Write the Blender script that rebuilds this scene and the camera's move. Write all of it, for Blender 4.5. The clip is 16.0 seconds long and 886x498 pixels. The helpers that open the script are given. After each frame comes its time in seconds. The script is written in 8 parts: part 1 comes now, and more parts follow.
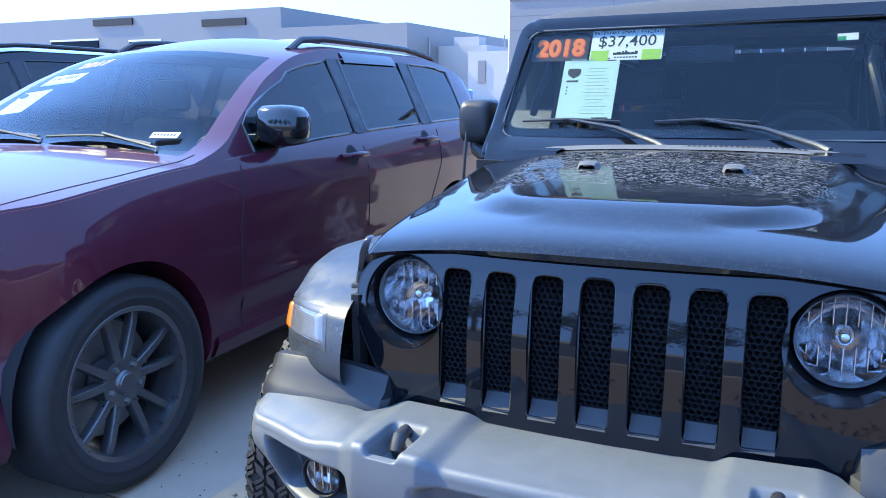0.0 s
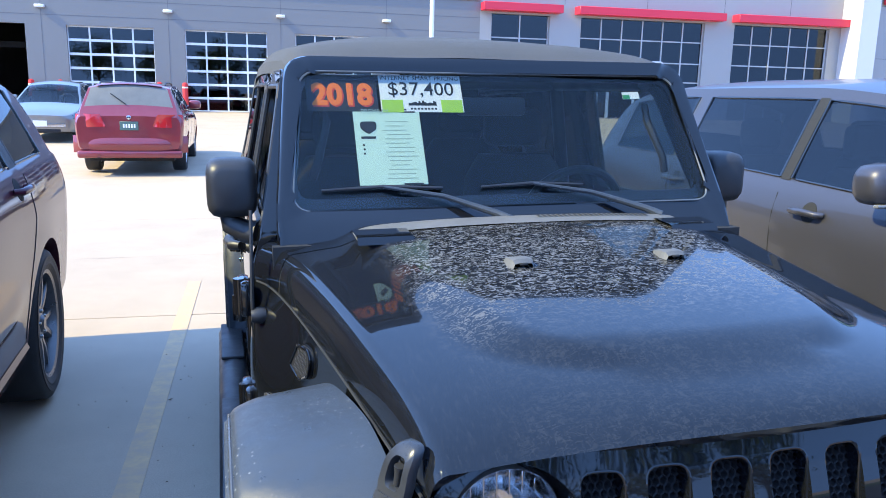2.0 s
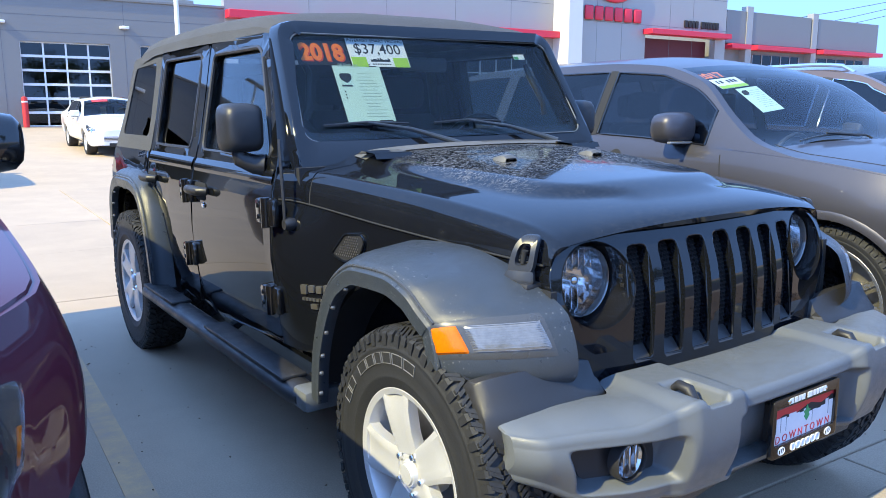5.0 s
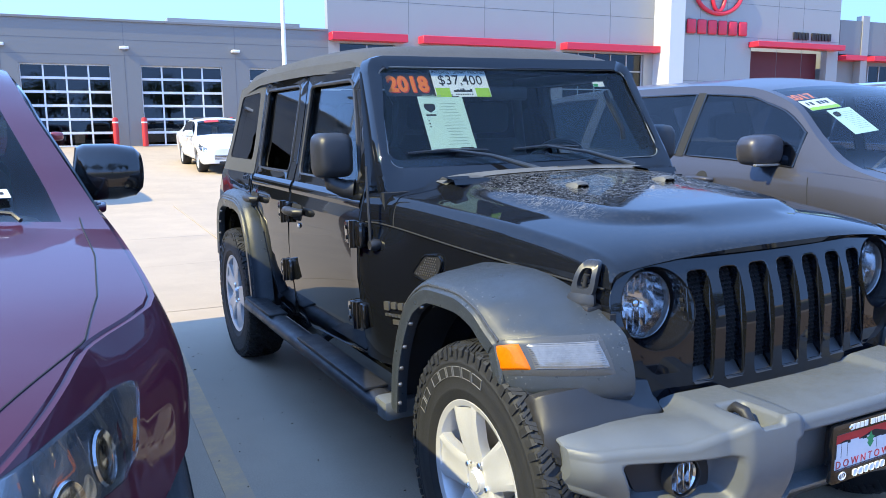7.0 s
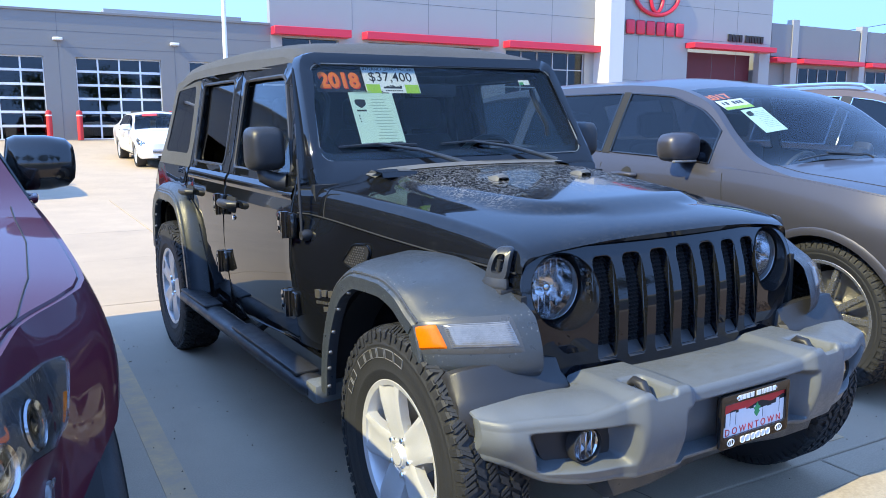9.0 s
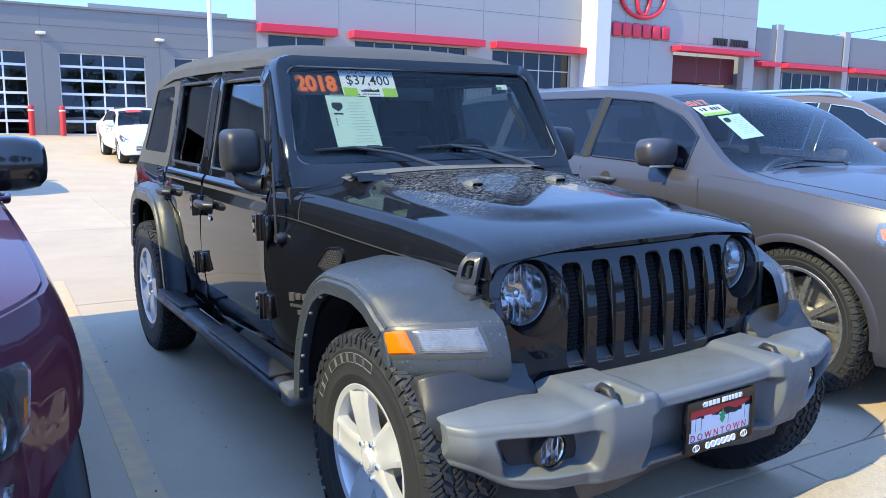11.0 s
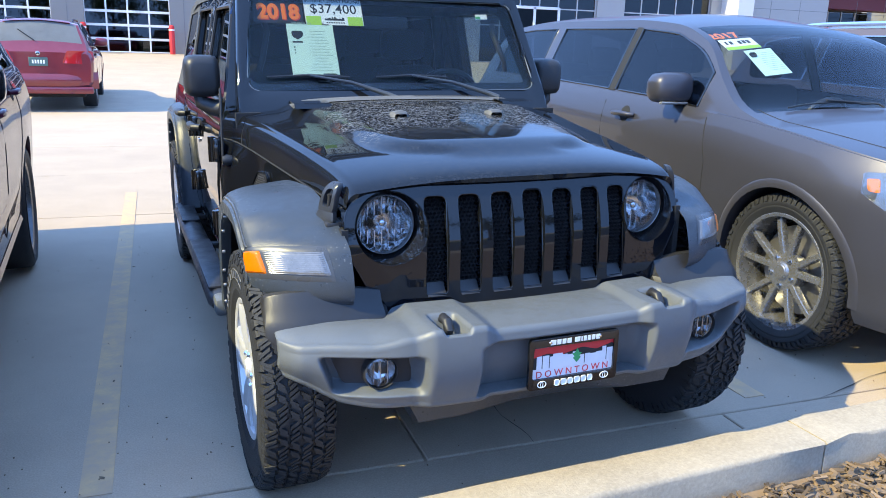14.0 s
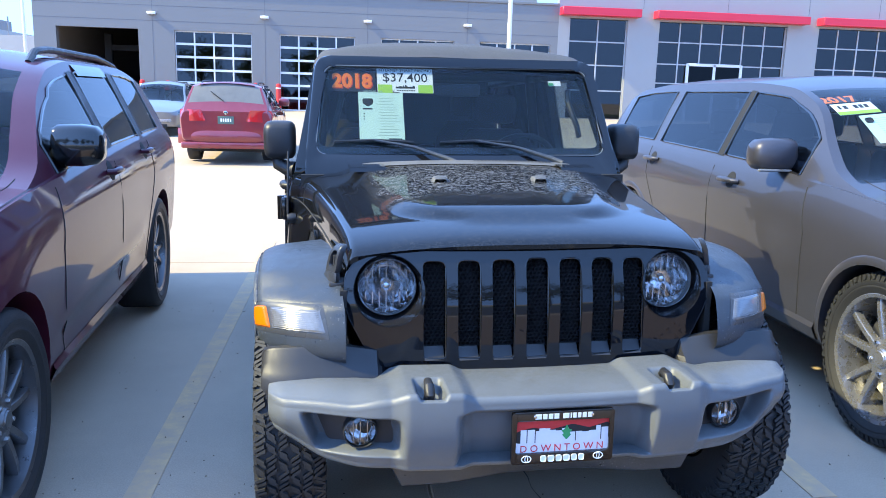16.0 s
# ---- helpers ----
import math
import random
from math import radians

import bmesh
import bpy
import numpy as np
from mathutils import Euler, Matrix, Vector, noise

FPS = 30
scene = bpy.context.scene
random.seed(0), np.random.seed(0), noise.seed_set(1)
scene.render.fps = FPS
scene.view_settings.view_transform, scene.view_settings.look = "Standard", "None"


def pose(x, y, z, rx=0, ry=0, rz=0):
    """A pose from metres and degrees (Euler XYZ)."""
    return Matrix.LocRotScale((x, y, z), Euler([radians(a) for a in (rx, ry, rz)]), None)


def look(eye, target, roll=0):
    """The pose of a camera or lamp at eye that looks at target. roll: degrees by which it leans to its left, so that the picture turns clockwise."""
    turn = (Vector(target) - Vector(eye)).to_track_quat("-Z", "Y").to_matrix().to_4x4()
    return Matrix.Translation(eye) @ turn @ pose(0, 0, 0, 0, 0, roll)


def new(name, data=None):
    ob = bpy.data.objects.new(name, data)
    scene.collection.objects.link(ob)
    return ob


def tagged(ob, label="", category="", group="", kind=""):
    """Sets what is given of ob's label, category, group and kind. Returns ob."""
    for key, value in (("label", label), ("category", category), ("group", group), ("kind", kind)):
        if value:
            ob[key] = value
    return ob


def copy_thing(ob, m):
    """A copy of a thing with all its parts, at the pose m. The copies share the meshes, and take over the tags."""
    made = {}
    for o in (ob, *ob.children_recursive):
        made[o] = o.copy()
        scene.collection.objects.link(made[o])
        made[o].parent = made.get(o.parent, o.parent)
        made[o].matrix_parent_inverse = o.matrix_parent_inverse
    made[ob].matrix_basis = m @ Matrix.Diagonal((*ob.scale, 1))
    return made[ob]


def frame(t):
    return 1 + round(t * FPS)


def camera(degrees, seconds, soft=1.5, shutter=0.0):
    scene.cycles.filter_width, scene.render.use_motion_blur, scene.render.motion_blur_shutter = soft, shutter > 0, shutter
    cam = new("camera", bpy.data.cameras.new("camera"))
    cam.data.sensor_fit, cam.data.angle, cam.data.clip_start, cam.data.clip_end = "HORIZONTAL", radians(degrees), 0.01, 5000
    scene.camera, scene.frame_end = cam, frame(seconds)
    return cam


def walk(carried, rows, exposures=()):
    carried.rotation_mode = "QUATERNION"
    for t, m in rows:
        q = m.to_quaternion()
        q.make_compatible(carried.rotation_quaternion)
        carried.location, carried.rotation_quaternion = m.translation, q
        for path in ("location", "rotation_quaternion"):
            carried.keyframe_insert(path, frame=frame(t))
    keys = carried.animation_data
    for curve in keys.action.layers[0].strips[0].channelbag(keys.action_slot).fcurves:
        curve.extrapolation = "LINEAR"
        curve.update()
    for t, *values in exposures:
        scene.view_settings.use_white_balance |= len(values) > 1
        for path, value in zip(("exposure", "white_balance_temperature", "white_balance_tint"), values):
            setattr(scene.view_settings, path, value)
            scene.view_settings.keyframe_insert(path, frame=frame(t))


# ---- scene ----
cam = camera(59.2, 16.0, soft=0.9)
PATH = [
    (0, (0.419, -1.831, 1.361), (-0.47, -0.081, 0.973), 0.2),
    (0.5, (-0.011, -1.636, 1.359), (-0.773, 0.167, 0.947), -0.4),
    (1, (-0.332, -1.39, 1.406), (-0.735, 0.519, 0.965), 0.3),
    (1.5, (-0.616, -1.238, 1.504), (-0.551, 0.715, 1.081), 1.4),
    (2, (-0.828, -1.311, 1.542), (-0.37, 0.597, 1.155), 1.3),
    (2.5, (-1.039, -1.437, 1.558), (-0.324, 0.398, 1.209), 0.5),
    (3, (-1.3, -1.459, 1.515), (-0.378, 0.287, 1.194), -0.2),
    (3.5, (-1.487, -1.556, 1.454), (-0.434, 0.114, 1.135), -0.2),
    (4, (-1.662, -1.721, 1.342), (-0.555, -0.088, 1.009), -0.1),
    (4.5, (-1.771, -1.775, 1.296), (-0.669, -0.143, 0.948), 0.0),
    (5, (-1.811, -1.707, 1.321), (-0.758, -0.043, 0.97), -0.0),
    (5.2, (-1.827, -1.691, 1.333), (-0.807, -0.005, 0.99), -0.2),
    (7.3, (-1.821, -1.923, 1.366), (-0.985, -0.133, 1.056), -0.4),
    (7.5, (-1.819, -1.953, 1.362), (-0.972, -0.167, 1.052), -0.4),
    (8, (-1.813, -2.0, 1.359), (-0.93, -0.233, 1.045), -0.2),
    (8.5, (-1.819, -2.018, 1.361), (-0.894, -0.273, 1.045), -0.0),
    (9, (-1.824, -2.027, 1.361), (-0.861, -0.304, 1.042), 0.1),
    (9.5, (-1.819, -2.031, 1.366), (-0.828, -0.323, 1.049), 0.2),
    (11.8, (-1.724, -2.065, 1.385), (-0.746, -0.353, 1.049), 1.5),
    (12, (-1.679, -2.063, 1.375), (-0.715, -0.346, 1.028), 1.7),
    (12.5, (-1.5, -2.094, 1.393), (-0.584, -0.359, 1.003), 2.2),
    (13, (-1.372, -2.23, 1.409), (-0.521, -0.474, 0.971), 2.5),
    (13.5, (-1.237, -2.423, 1.429), (-0.468, -0.641, 0.947), 2.3),
    (14, (-1.102, -2.474, 1.423), (-0.428, -0.661, 0.915), 1.9),
    (14.5, (-0.931, -2.476, 1.422), (-0.372, -0.62, 0.927), 1.6),
    (15, (-0.769, -2.535, 1.422), (-0.334, -0.638, 0.962), 1.5),
    (15.5, (-0.63, -2.62, 1.472), (-0.312, -0.689, 1.058), 1.7),
    (16, (-0.587, -2.625, 1.478), (-0.345, -0.677, 1.094), 1.7),
]
EXPOSURES = [(0, 3.40, 6500, 6), (0.5, 3.50, 6550, 6), (1, 3.52, 6650, 6), (1.5, 3.34, 6800, 6), (2.5, 3.02, 7020, 6), (9, 2.91, 7200, 6), (13, 2.95, 7180, 6), (15, 3.17, 7130, 6), (16, 3.24, 7080, 6)]
walk(cam, [(t, look(eye, target, roll)) for t, eye, target, roll in PATH], EXPOSURES)

SUN_STRENGTH, SKY_STRENGTH = 1.05, 0.243

# ---------------------------------------------------------------- light
SUN_WAY = Vector((-1.18, -0.15, 1.0)).normalized()
world = bpy.data.worlds.new("sky")
scene.world = world
world.use_nodes = True
wn = world.node_tree.nodes
sky = wn.new("ShaderNodeTexSky")
sky.sky_type, sky.sun_disc = "NISHITA", False
sky.sun_elevation = math.asin(SUN_WAY.z)
sky.sun_rotation = math.atan2(SUN_WAY.x, SUN_WAY.y)
sky.altitude, sky.air_density, sky.dust_density, sky.ozone_density = 3000, 0.8, 0.0, 6.5
# clear mountain air: the sky stays blue down to the rooftops
way, lift, unit = wn.new("ShaderNodeTexCoord"), wn.new("ShaderNodeVectorMath"), wn.new("ShaderNodeVectorMath")
lift.inputs[1].default_value, unit.operation = (0, 0, 1.4), "NORMALIZE"
world.node_tree.links.new(way.outputs["Generated"], lift.inputs[0])
world.node_tree.links.new(lift.outputs[0], unit.inputs[0])
world.node_tree.links.new(unit.outputs[0], sky.inputs[0])
world.node_tree.links.new(sky.outputs[0], wn["Background"].inputs[0])
wn["Background"].inputs[1].default_value = SKY_STRENGTH
sun = new("sun", bpy.data.lights.new("sun", "SUN"))
sun.data.energy, sun.data.angle, sun.data.color = SUN_STRENGTH, radians(0.53), (1.0, 0.90, 0.53)
sun.matrix_world = look(SUN_WAY * 60, (0, 0, 0))


# ---------------------------------------------------------------- materials
def mat(name, colour, rough=0.5, metal=0.0, spots=0.0, scale=8.0, fine=0.0, fine_scale=120.0, bump=0.0, bump_scale=80.0,
        coat=0.0, spec=0.5, vary=0.0, rough_vary=0.0, stain=None, stain_amount=0.0, stain_scale=1.5, alpha=1.0, flake=0.0):
    """A procedural surface: blotches at one scale, grain at a finer one, relief and gloss that vary."""
    m = bpy.data.materials.new(name)
    m.use_nodes = True
    nt = m.node_tree
    n, ln = nt.nodes, nt.links
    b = n["Principled BSDF"]
    b.inputs["Roughness"].default_value, b.inputs["Metallic"].default_value = rough, metal
    b.inputs["Coat Weight"].default_value, b.inputs["Coat Roughness"].default_value = coat, 0.03
    b.inputs["Specular IOR Level"].default_value = spec
    co = n.new("ShaderNodeTexCoord")

    def noise_at(s, detail=4.0, r=0.6):
        t = n.new("ShaderNodeTexNoise")
        t.inputs["Scale"].default_value, t.inputs["Detail"].default_value, t.inputs["Roughness"].default_value = s, detail, r
        ln.new(co.outputs["Object"], t.inputs["Vector"])
        return t

    def mixed(a, fac_socket, amount, c2):
        mr = n.new("ShaderNodeMapRange")
        mr.inputs[1].default_value, mr.inputs[2].default_value = 0.35, 0.7
        mr.inputs[3].default_value, mr.inputs[4].default_value = 0.0, amount
        ln.new(fac_socket, mr.inputs[0])
        mx = n.new("ShaderNodeMix")
        mx.data_type = "RGBA"
        ln.new(mr.outputs[0], mx.inputs[0])
        if isinstance(a, tuple):
            mx.inputs[6].default_value = a
        else:
            ln.new(a, mx.inputs[6])
        mx.inputs[7].default_value = c2
        return mx.outputs[2]

    out = (*colour, 1.0)
    if spots:
        out = mixed(out, noise_at(scale).outputs[0], spots, tuple(c * 0.55 for c in colour) + (1.0,))
    if stain:
        out = mixed(out, noise_at(stain_scale, 6.0, 0.7).outputs[0], stain_amount, (*stain, 1.0))
    if fine:
        out = mixed(out, noise_at(fine_scale, 3.0).outputs[0], fine, tuple(min(1, c * 1.5 + 0.01) for c in colour) + (1.0,))
    if vary:
        oi = n.new("ShaderNodeObjectInfo")
        hs = n.new("ShaderNodeHueSaturation")
        mr = n.new("ShaderNodeMapRange")
        mr.inputs[3].default_value, mr.inputs[4].default_value = 1.0 - vary, 1.0 + vary
        ln.new(oi.outputs["Random"], mr.inputs[0])
        ln.new(mr.outputs[0], hs.inputs["Value"])
        if isinstance(out, tuple):
            hs.inputs["Color"].default_value = out
        else:
            ln.new(out, hs.inputs["Color"])
        out = hs.outputs[0]
    if isinstance(out, tuple):
        b.inputs["Base Color"].default_value = out
    else:
        ln.new(out, b.inputs["Base Color"])
    if rough_vary:
        mr = n.new("ShaderNodeMapRange")
        mr.inputs[1].default_value, mr.inputs[2].default_value = 0.3, 0.7
        mr.inputs[3].default_value, mr.inputs[4].default_value = max(0.02, rough - rough_vary), min(1.0, rough + rough_vary)
        ln.new(noise_at(scale * 1.7).outputs[0], mr.inputs[0])
        ln.new(mr.outputs[0], b.inputs["Roughness"])
    if bump:
        bp = n.new("ShaderNodeBump")
        bp.inputs["Strength"].default_value, bp.inputs["Distance"].default_value = bump, 0.004
        ln.new(noise_at(bump_scale, 5.0).outputs[0], bp.inputs["Height"])
        ln.new(bp.outputs[0], b.inputs["Normal"])
    return m


def by_piece(m, low, high):
    """Gives every loose piece of one mesh a brightness of its own."""
    n, ln = m.node_tree.nodes, m.node_tree.links
    b = n["Principled BSDF"].inputs["Base Color"]
    geo, mr, hs = n.new("ShaderNodeNewGeometry"), n.new("ShaderNodeMapRange"), n.new("ShaderNodeHueSaturation")
    mr.inputs[3].default_value, mr.inputs[4].default_value = low, high
    ln.new(geo.outputs["Random Per Island"], mr.inputs[0])
    ln.new(mr.outputs[0], hs.inputs["Value"])
    ln.new(b.links[0].from_socket, hs.inputs["Color"])
    ln.new(hs.outputs[0], b)


def glass(name, tint, rough=0.0, f0=0.017):
    """Clear or tinted pane: a see-through tint under a sharp reflection."""
    m = bpy.data.materials.new(name)
    m.use_nodes = True
    n, ln = m.node_tree.nodes, m.node_tree.links
    n.remove(n["Principled BSDF"])
    tr, gl, mx, fr = (n.new("ShaderNode" + k) for k in ("BsdfTransparent", "BsdfGlossy", "MixShader", "LayerWeight"))
    pw, rf = n.new("ShaderNodeMath"), n.new("ShaderNodeMapRange")
    tr.inputs[0].default_value = (*tint, 1.0)
    gl.inputs["Roughness"].default_value = rough
    fr.inputs[0].default_value = 0.5
    pw.operation, pw.inputs[1].default_value = "POWER", 5.0
    rf.inputs[3].default_value, rf.inputs[4].default_value = f0, 0.9
    ln.new(fr.outputs["Facing"], pw.inputs[0])
    ln.new(pw.outputs[0], rf.inputs[0])
    ln.new(rf.outputs[0], mx.inputs[0])
    ln.new(tr.outputs[0], mx.inputs[1])
    ln.new(gl.outputs[0], mx.inputs[2])
    ln.new(mx.outputs[0], n["Material Output"].inputs[0])
    return m


M = {}
M["black_paint"] = mat("black_paint", (0.0052, 0.0062, 0.0088), 0.5, 0, coat=1.0, spec=0.0, fine=0.08, fine_scale=900, stain=(0.008, 0.009, 0.012), stain_amount=0.2, stain_scale=6)
M["maroon_paint"] = mat("maroon_paint", (0.054, 0.0062, 0.0175), 0.42, 0.0, coat=0.68, spec=0.1, fine=0.3, fine_scale=1400, stain=(0.076, 0.017, 0.029), stain_amount=0.35, stain_scale=4)
M["grey_paint"] = mat("grey_paint", (0.064, 0.063, 0.075), 0.42, 0.6, coat=0.4, spec=0.25, fine=0.4, fine_scale=1400, stain=(0.076, 0.075, 0.087), stain_amount=0.2, stain_scale=4)
M["red_paint"] = mat("red_paint", (0.20, 0.018, 0.026), 0.3, 0.2, coat=1.0, fine=0.2, fine_scale=900, stain=(0.26, 0.05, 0.06), stain_amount=0.3, stain_scale=5)
M["brown_paint"] = mat("brown_paint", (0.13, 0.085, 0.06), 0.3, 0.5, coat=1.0, fine=0.3, fine_scale=1200)
M["white_paint"] = mat("white_paint", (0.78, 0.78, 0.76), 0.3, 0, coat=1.0, stain=(0.68, 0.67, 0.64), stain_amount=0.3, stain_scale=4)
M["silver_paint"] = mat("silver_paint", (0.20, 0.195, 0.185), 0.3, 0.6, coat=1.0, fine=0.3, fine_scale=1200)
M["blue_paint"] = mat("blue_paint", (0.02, 0.16, 0.55), 0.3, 0.2, coat=1.0, fine=0.2, fine_scale=900)
M["plastic"] = mat("grey_plastic", (0.098, 0.108, 0.116), 0.42, 0, spots=0.25, scale=14, fine=0.3, fine_scale=700, bump=0.2, bump_scale=900, rough_vary=0.12, stain=(0.133, 0.142, 0.150), stain_amount=0.5, stain_scale=7)
M["flare"] = mat("flare_plastic", (0.028, 0.0345, 0.043), 0.36, 0, spots=0.2, scale=14, fine=0.5, fine_scale=420, bump=0.2, bump_scale=900, rough_vary=0.1, stain=(0.044, 0.051, 0.060), stain_amount=0.4, stain_scale=9)
M["cowl"] = mat("cowl_plastic", (0.09, 0.09, 0.088), 0.6, 0, spots=0.3, scale=20, fine=0.4, fine_scale=400, stain=(0.15, 0.148, 0.14), stain_amount=0.6, stain_scale=12)
M["black_plastic"] = mat("black_plastic", (0.018, 0.018, 0.02), 0.45, 0, fine=0.3, fine_scale=500, bump=0.15, bump_scale=700, rough_vary=0.1)
M["gloss_black"] = mat("gloss_black", (0.008, 0.008, 0.009), 0.12, 0, coat=0.6, rough_vary=0.05)
M["dark"] = mat("dark_recess", (0.014, 0.0145, 0.016), 0.8, 0, spots=0.3, scale=30)
M["dark_gloss"] = mat("dark_mesh", (0.015, 0.0155, 0.018), 0.6, 0, spec=0.25, spots=0.3, scale=40)
M["rubber"] = mat("tyre_rubber", (0.0115, 0.012, 0.0135), 0.66, 0, spots=0.3, scale=25, fine=0.4, fine_scale=300, bump=0.3, bump_scale=400, stain=(0.024, 0.0245, 0.026), stain_amount=0.35, stain_scale=14)
M["alloy"] = mat("alloy", (0.62, 0.62, 0.63), 0.38, 0.45, fine=0.2, fine_scale=400, rough_vary=0.1, scale=20)
M["dark_alloy"] = mat("dark_alloy", (0.14, 0.14, 0.145), 0.35, 0.8, fine=0.2, fine_scale=400, rough_vary=0.1, scale=20)
M["grey_alloy"] = mat("grey_alloy", (0.27, 0.27, 0.28), 0.28, 0.75, fine=0.2, fine_scale=400, rough_vary=0.1, scale=20)
M["chrome"] = mat("chrome", (0.78, 0.78, 0.79), 0.06, 1.0, rough_vary=0.04)
M["steel"] = mat("steel", (0.35, 0.34, 0.33), 0.4, 0.9, spots=0.3, scale=30)
M["worn_letter"] = mat("worn_letter", (0.19, 0.187, 0.18), 0.7, 0, spots=0.7, scale=60)
M["fabric"] = mat("top_fabric", (0.052, 0.053, 0.056), 0.9, 0, spots=0.3, scale=5, fine=0.5, fine_scale=1200, bump=0.5, bump_scale=1500, stain=(0.075, 0.075, 0.075), stain_amount=0.5, stain_scale=3)
M["seat"] = mat("seat_cloth", (0.024, 0.024, 0.026), 0.9, 0, spots=0.3, scale=20, bump=0.3, bump_scale=900)
M["tan"] = mat("tan_trim", (0.30, 0.17, 0.06), 0.7, 0, spots=0.3, scale=12)
M["amber"] = mat("amber_lens", (0.62, 0.135, 0.002), 0.3, 0, spec=0.15, coat=0.4, fine=0.3, fine_scale=160)
M["red_lens"] = mat("red_lens", (0.45, 0.015, 0.02), 0.12, 0, coat=1.0, fine=0.2, fine_scale=160)
M["clear_lens"] = mat("clear_lens", (0.17, 0.172, 0.178), 0.16, 0.2, coat=0.9, spots=0.5, scale=14, fine=0.3, fine_scale=60)
M["reflector"] = mat("lamp_reflector", (0.58, 0.58, 0.59), 0.12, 1.0, rough_vary=0.08, scale=60)
M["glass"] = glass("pane_glass", (0.72, 0.77, 0.78), 0.0, 0.022)
M["head_lens"] = mat("head_lens", (0.13, 0.135, 0.14), 0.2, 0.5, coat=1.0, spots=0.7, scale=16)
M["lens_wrap"] = glass("moulded_lens", (0.9, 0.92, 0.94), 0.0, 0.12)
M["lens"] = glass("lens_glass", (0.93, 0.94, 0.95), 0.0, 0.035)
M["shop_glass"] = glass("coated_glass", (0.10, 0.11, 0.115), 0.01, 0.06)
M["mid_tint"] = glass("tinted_window", (0.16, 0.19, 0.23), 0.0, 0.055)
M["tint"] = glass("tinted_glass", (0.10, 0.115, 0.12), 0.0, 0.07)
M["dusty_glass"] = mat("dusty_glass", (0.13, 0.135, 0.13), 0.45, 0, spots=0.5, scale=5, fine=0.3, fine_scale=200, stain=(0.2, 0.195, 0.18), stain_amount=0.5, stain_scale=3)
M["dark_glass"] = glass("privacy_glass", (0.035, 0.04, 0.045))
M["concrete"] = mat("concrete", (0.425, 0.328, 0.236), 0.85, 0, spots=0.22, scale=1.3, fine=0.35, fine_scale=160, bump=0.35, bump_scale=220, vary=0.05, stain=(0.305, 0.24, 0.18), stain_amount=0.75, stain_scale=1.1)
M["joint"] = mat("joint_filler", (0.05, 0.047, 0.042), 0.95, 0, spots=0.4, scale=40)
M["yellow"] = mat("road_yellow", (0.60, 0.39, 0.205), 0.8, 0, spots=0.3, scale=9, bump=0.3, bump_scale=200, stain=(0.43, 0.32, 0.23), stain_amount=0.95, stain_scale=9)
M["kerb"] = mat("kerb_concrete", (0.41, 0.34, 0.25), 0.9, 0, spots=0.25, scale=5, fine=0.3, fine_scale=90, bump=0.5, bump_scale=120, stain=(0.25, 0.21, 0.16), stain_amount=0.6, stain_scale=4)
M["asphalt"] = mat("asphalt", (0.05, 0.05, 0.052), 0.9, 0, spots=0.3, scale=2, fine=0.5, fine_scale=180, bump=0.5, bump_scale=300)
M["mulch"] = mat("bark_mulch", (0.17, 0.115, 0.072), 0.95, 0, spots=0.5, scale=25, vary=0.0, bump=0.6, bump_scale=60)
by_piece(M["mulch"], 0.35, 1.7)
M["panel"] = mat("grey_panel", (0.192, 0.189, 0.184), 0.45, 0.1, spots=0.06, scale=0.6, stain=(0.20, 0.197, 0.192), stain_amount=0.25, stain_scale=0.35)
M["panel_light"] = mat("light_panel", (0.312, 0.308, 0.298), 0.4, 0.1, spots=0.05, scale=0.6)
M["panel_white"] = mat("white_panel", (0.56, 0.56, 0.56), 0.35, 0, spots=0.04, scale=0.6)
M["seam"] = mat("panel_seam", (0.12, 0.125, 0.135), 0.8)
M["red_band"] = mat("red_band", (0.62, 0.025, 0.055), 0.4, 0, spots=0.08, scale=1.0)
M["soffit"] = mat("dark_soffit", (0.10, 0.012, 0.02), 0.6, 0, spots=0.2, scale=2)
M["bollard"] = mat("bollard_red", (0.62, 0.03, 0.03), 0.5, 0, spots=0.25, scale=12)
M["frame_white"] = mat("white_frame", (0.68, 0.69, 0.70), 0.45, 0, spots=0.08, scale=4)
M["mullion"] = mat("grey_mullion", (0.42, 0.42, 0.42), 0.4, 0.2, spots=0.08, scale=4)
# near-black colour carries the shade of the rooms behind the openings
M["inside"] = mat("interior_shade", (0.035, 0.035, 0.037), 0.8, 0, spots=0.4, scale=1.2)
M["tan_wall"] = mat("tan_wall", (0.30, 0.26, 0.21), 0.85, 0, spots=0.2, scale=1.0)
M["beige"] = mat("beige_render", (0.42, 0.40, 0.37), 0.85, 0, spots=0.12, scale=0.6)
M["orange"] = mat("orange_card", (0.95, 0.20, 0.015), 0.6)
M["orange_dark"] = mat("orange_shadow_ink", (0.62, 0.045, 0.012), 0.6)
M["card_black"] = mat("black_card", (0.015, 0.015, 0.017), 0.55)
M["card_white"] = mat("white_card", (0.82, 0.82, 0.80), 0.6, spots=0.05, scale=20)
M["card_mint"] = mat("mint_paper", (0.56, 0.74, 0.63), 0.7, spots=0.06, scale=14)
M["card_green"] = mat("green_ink", (0.36, 0.62, 0.06), 0.6)
M["ink"] = mat("black_ink", (0.012, 0.012, 0.013), 0.6)
M["faint_ink"] = mat("faint_ink", (0.28, 0.38, 0.33), 0.7)
M["plate_red"] = mat("plate_red", (0.55, 0.03, 0.035), 0.4, spots=0.15, scale=30)
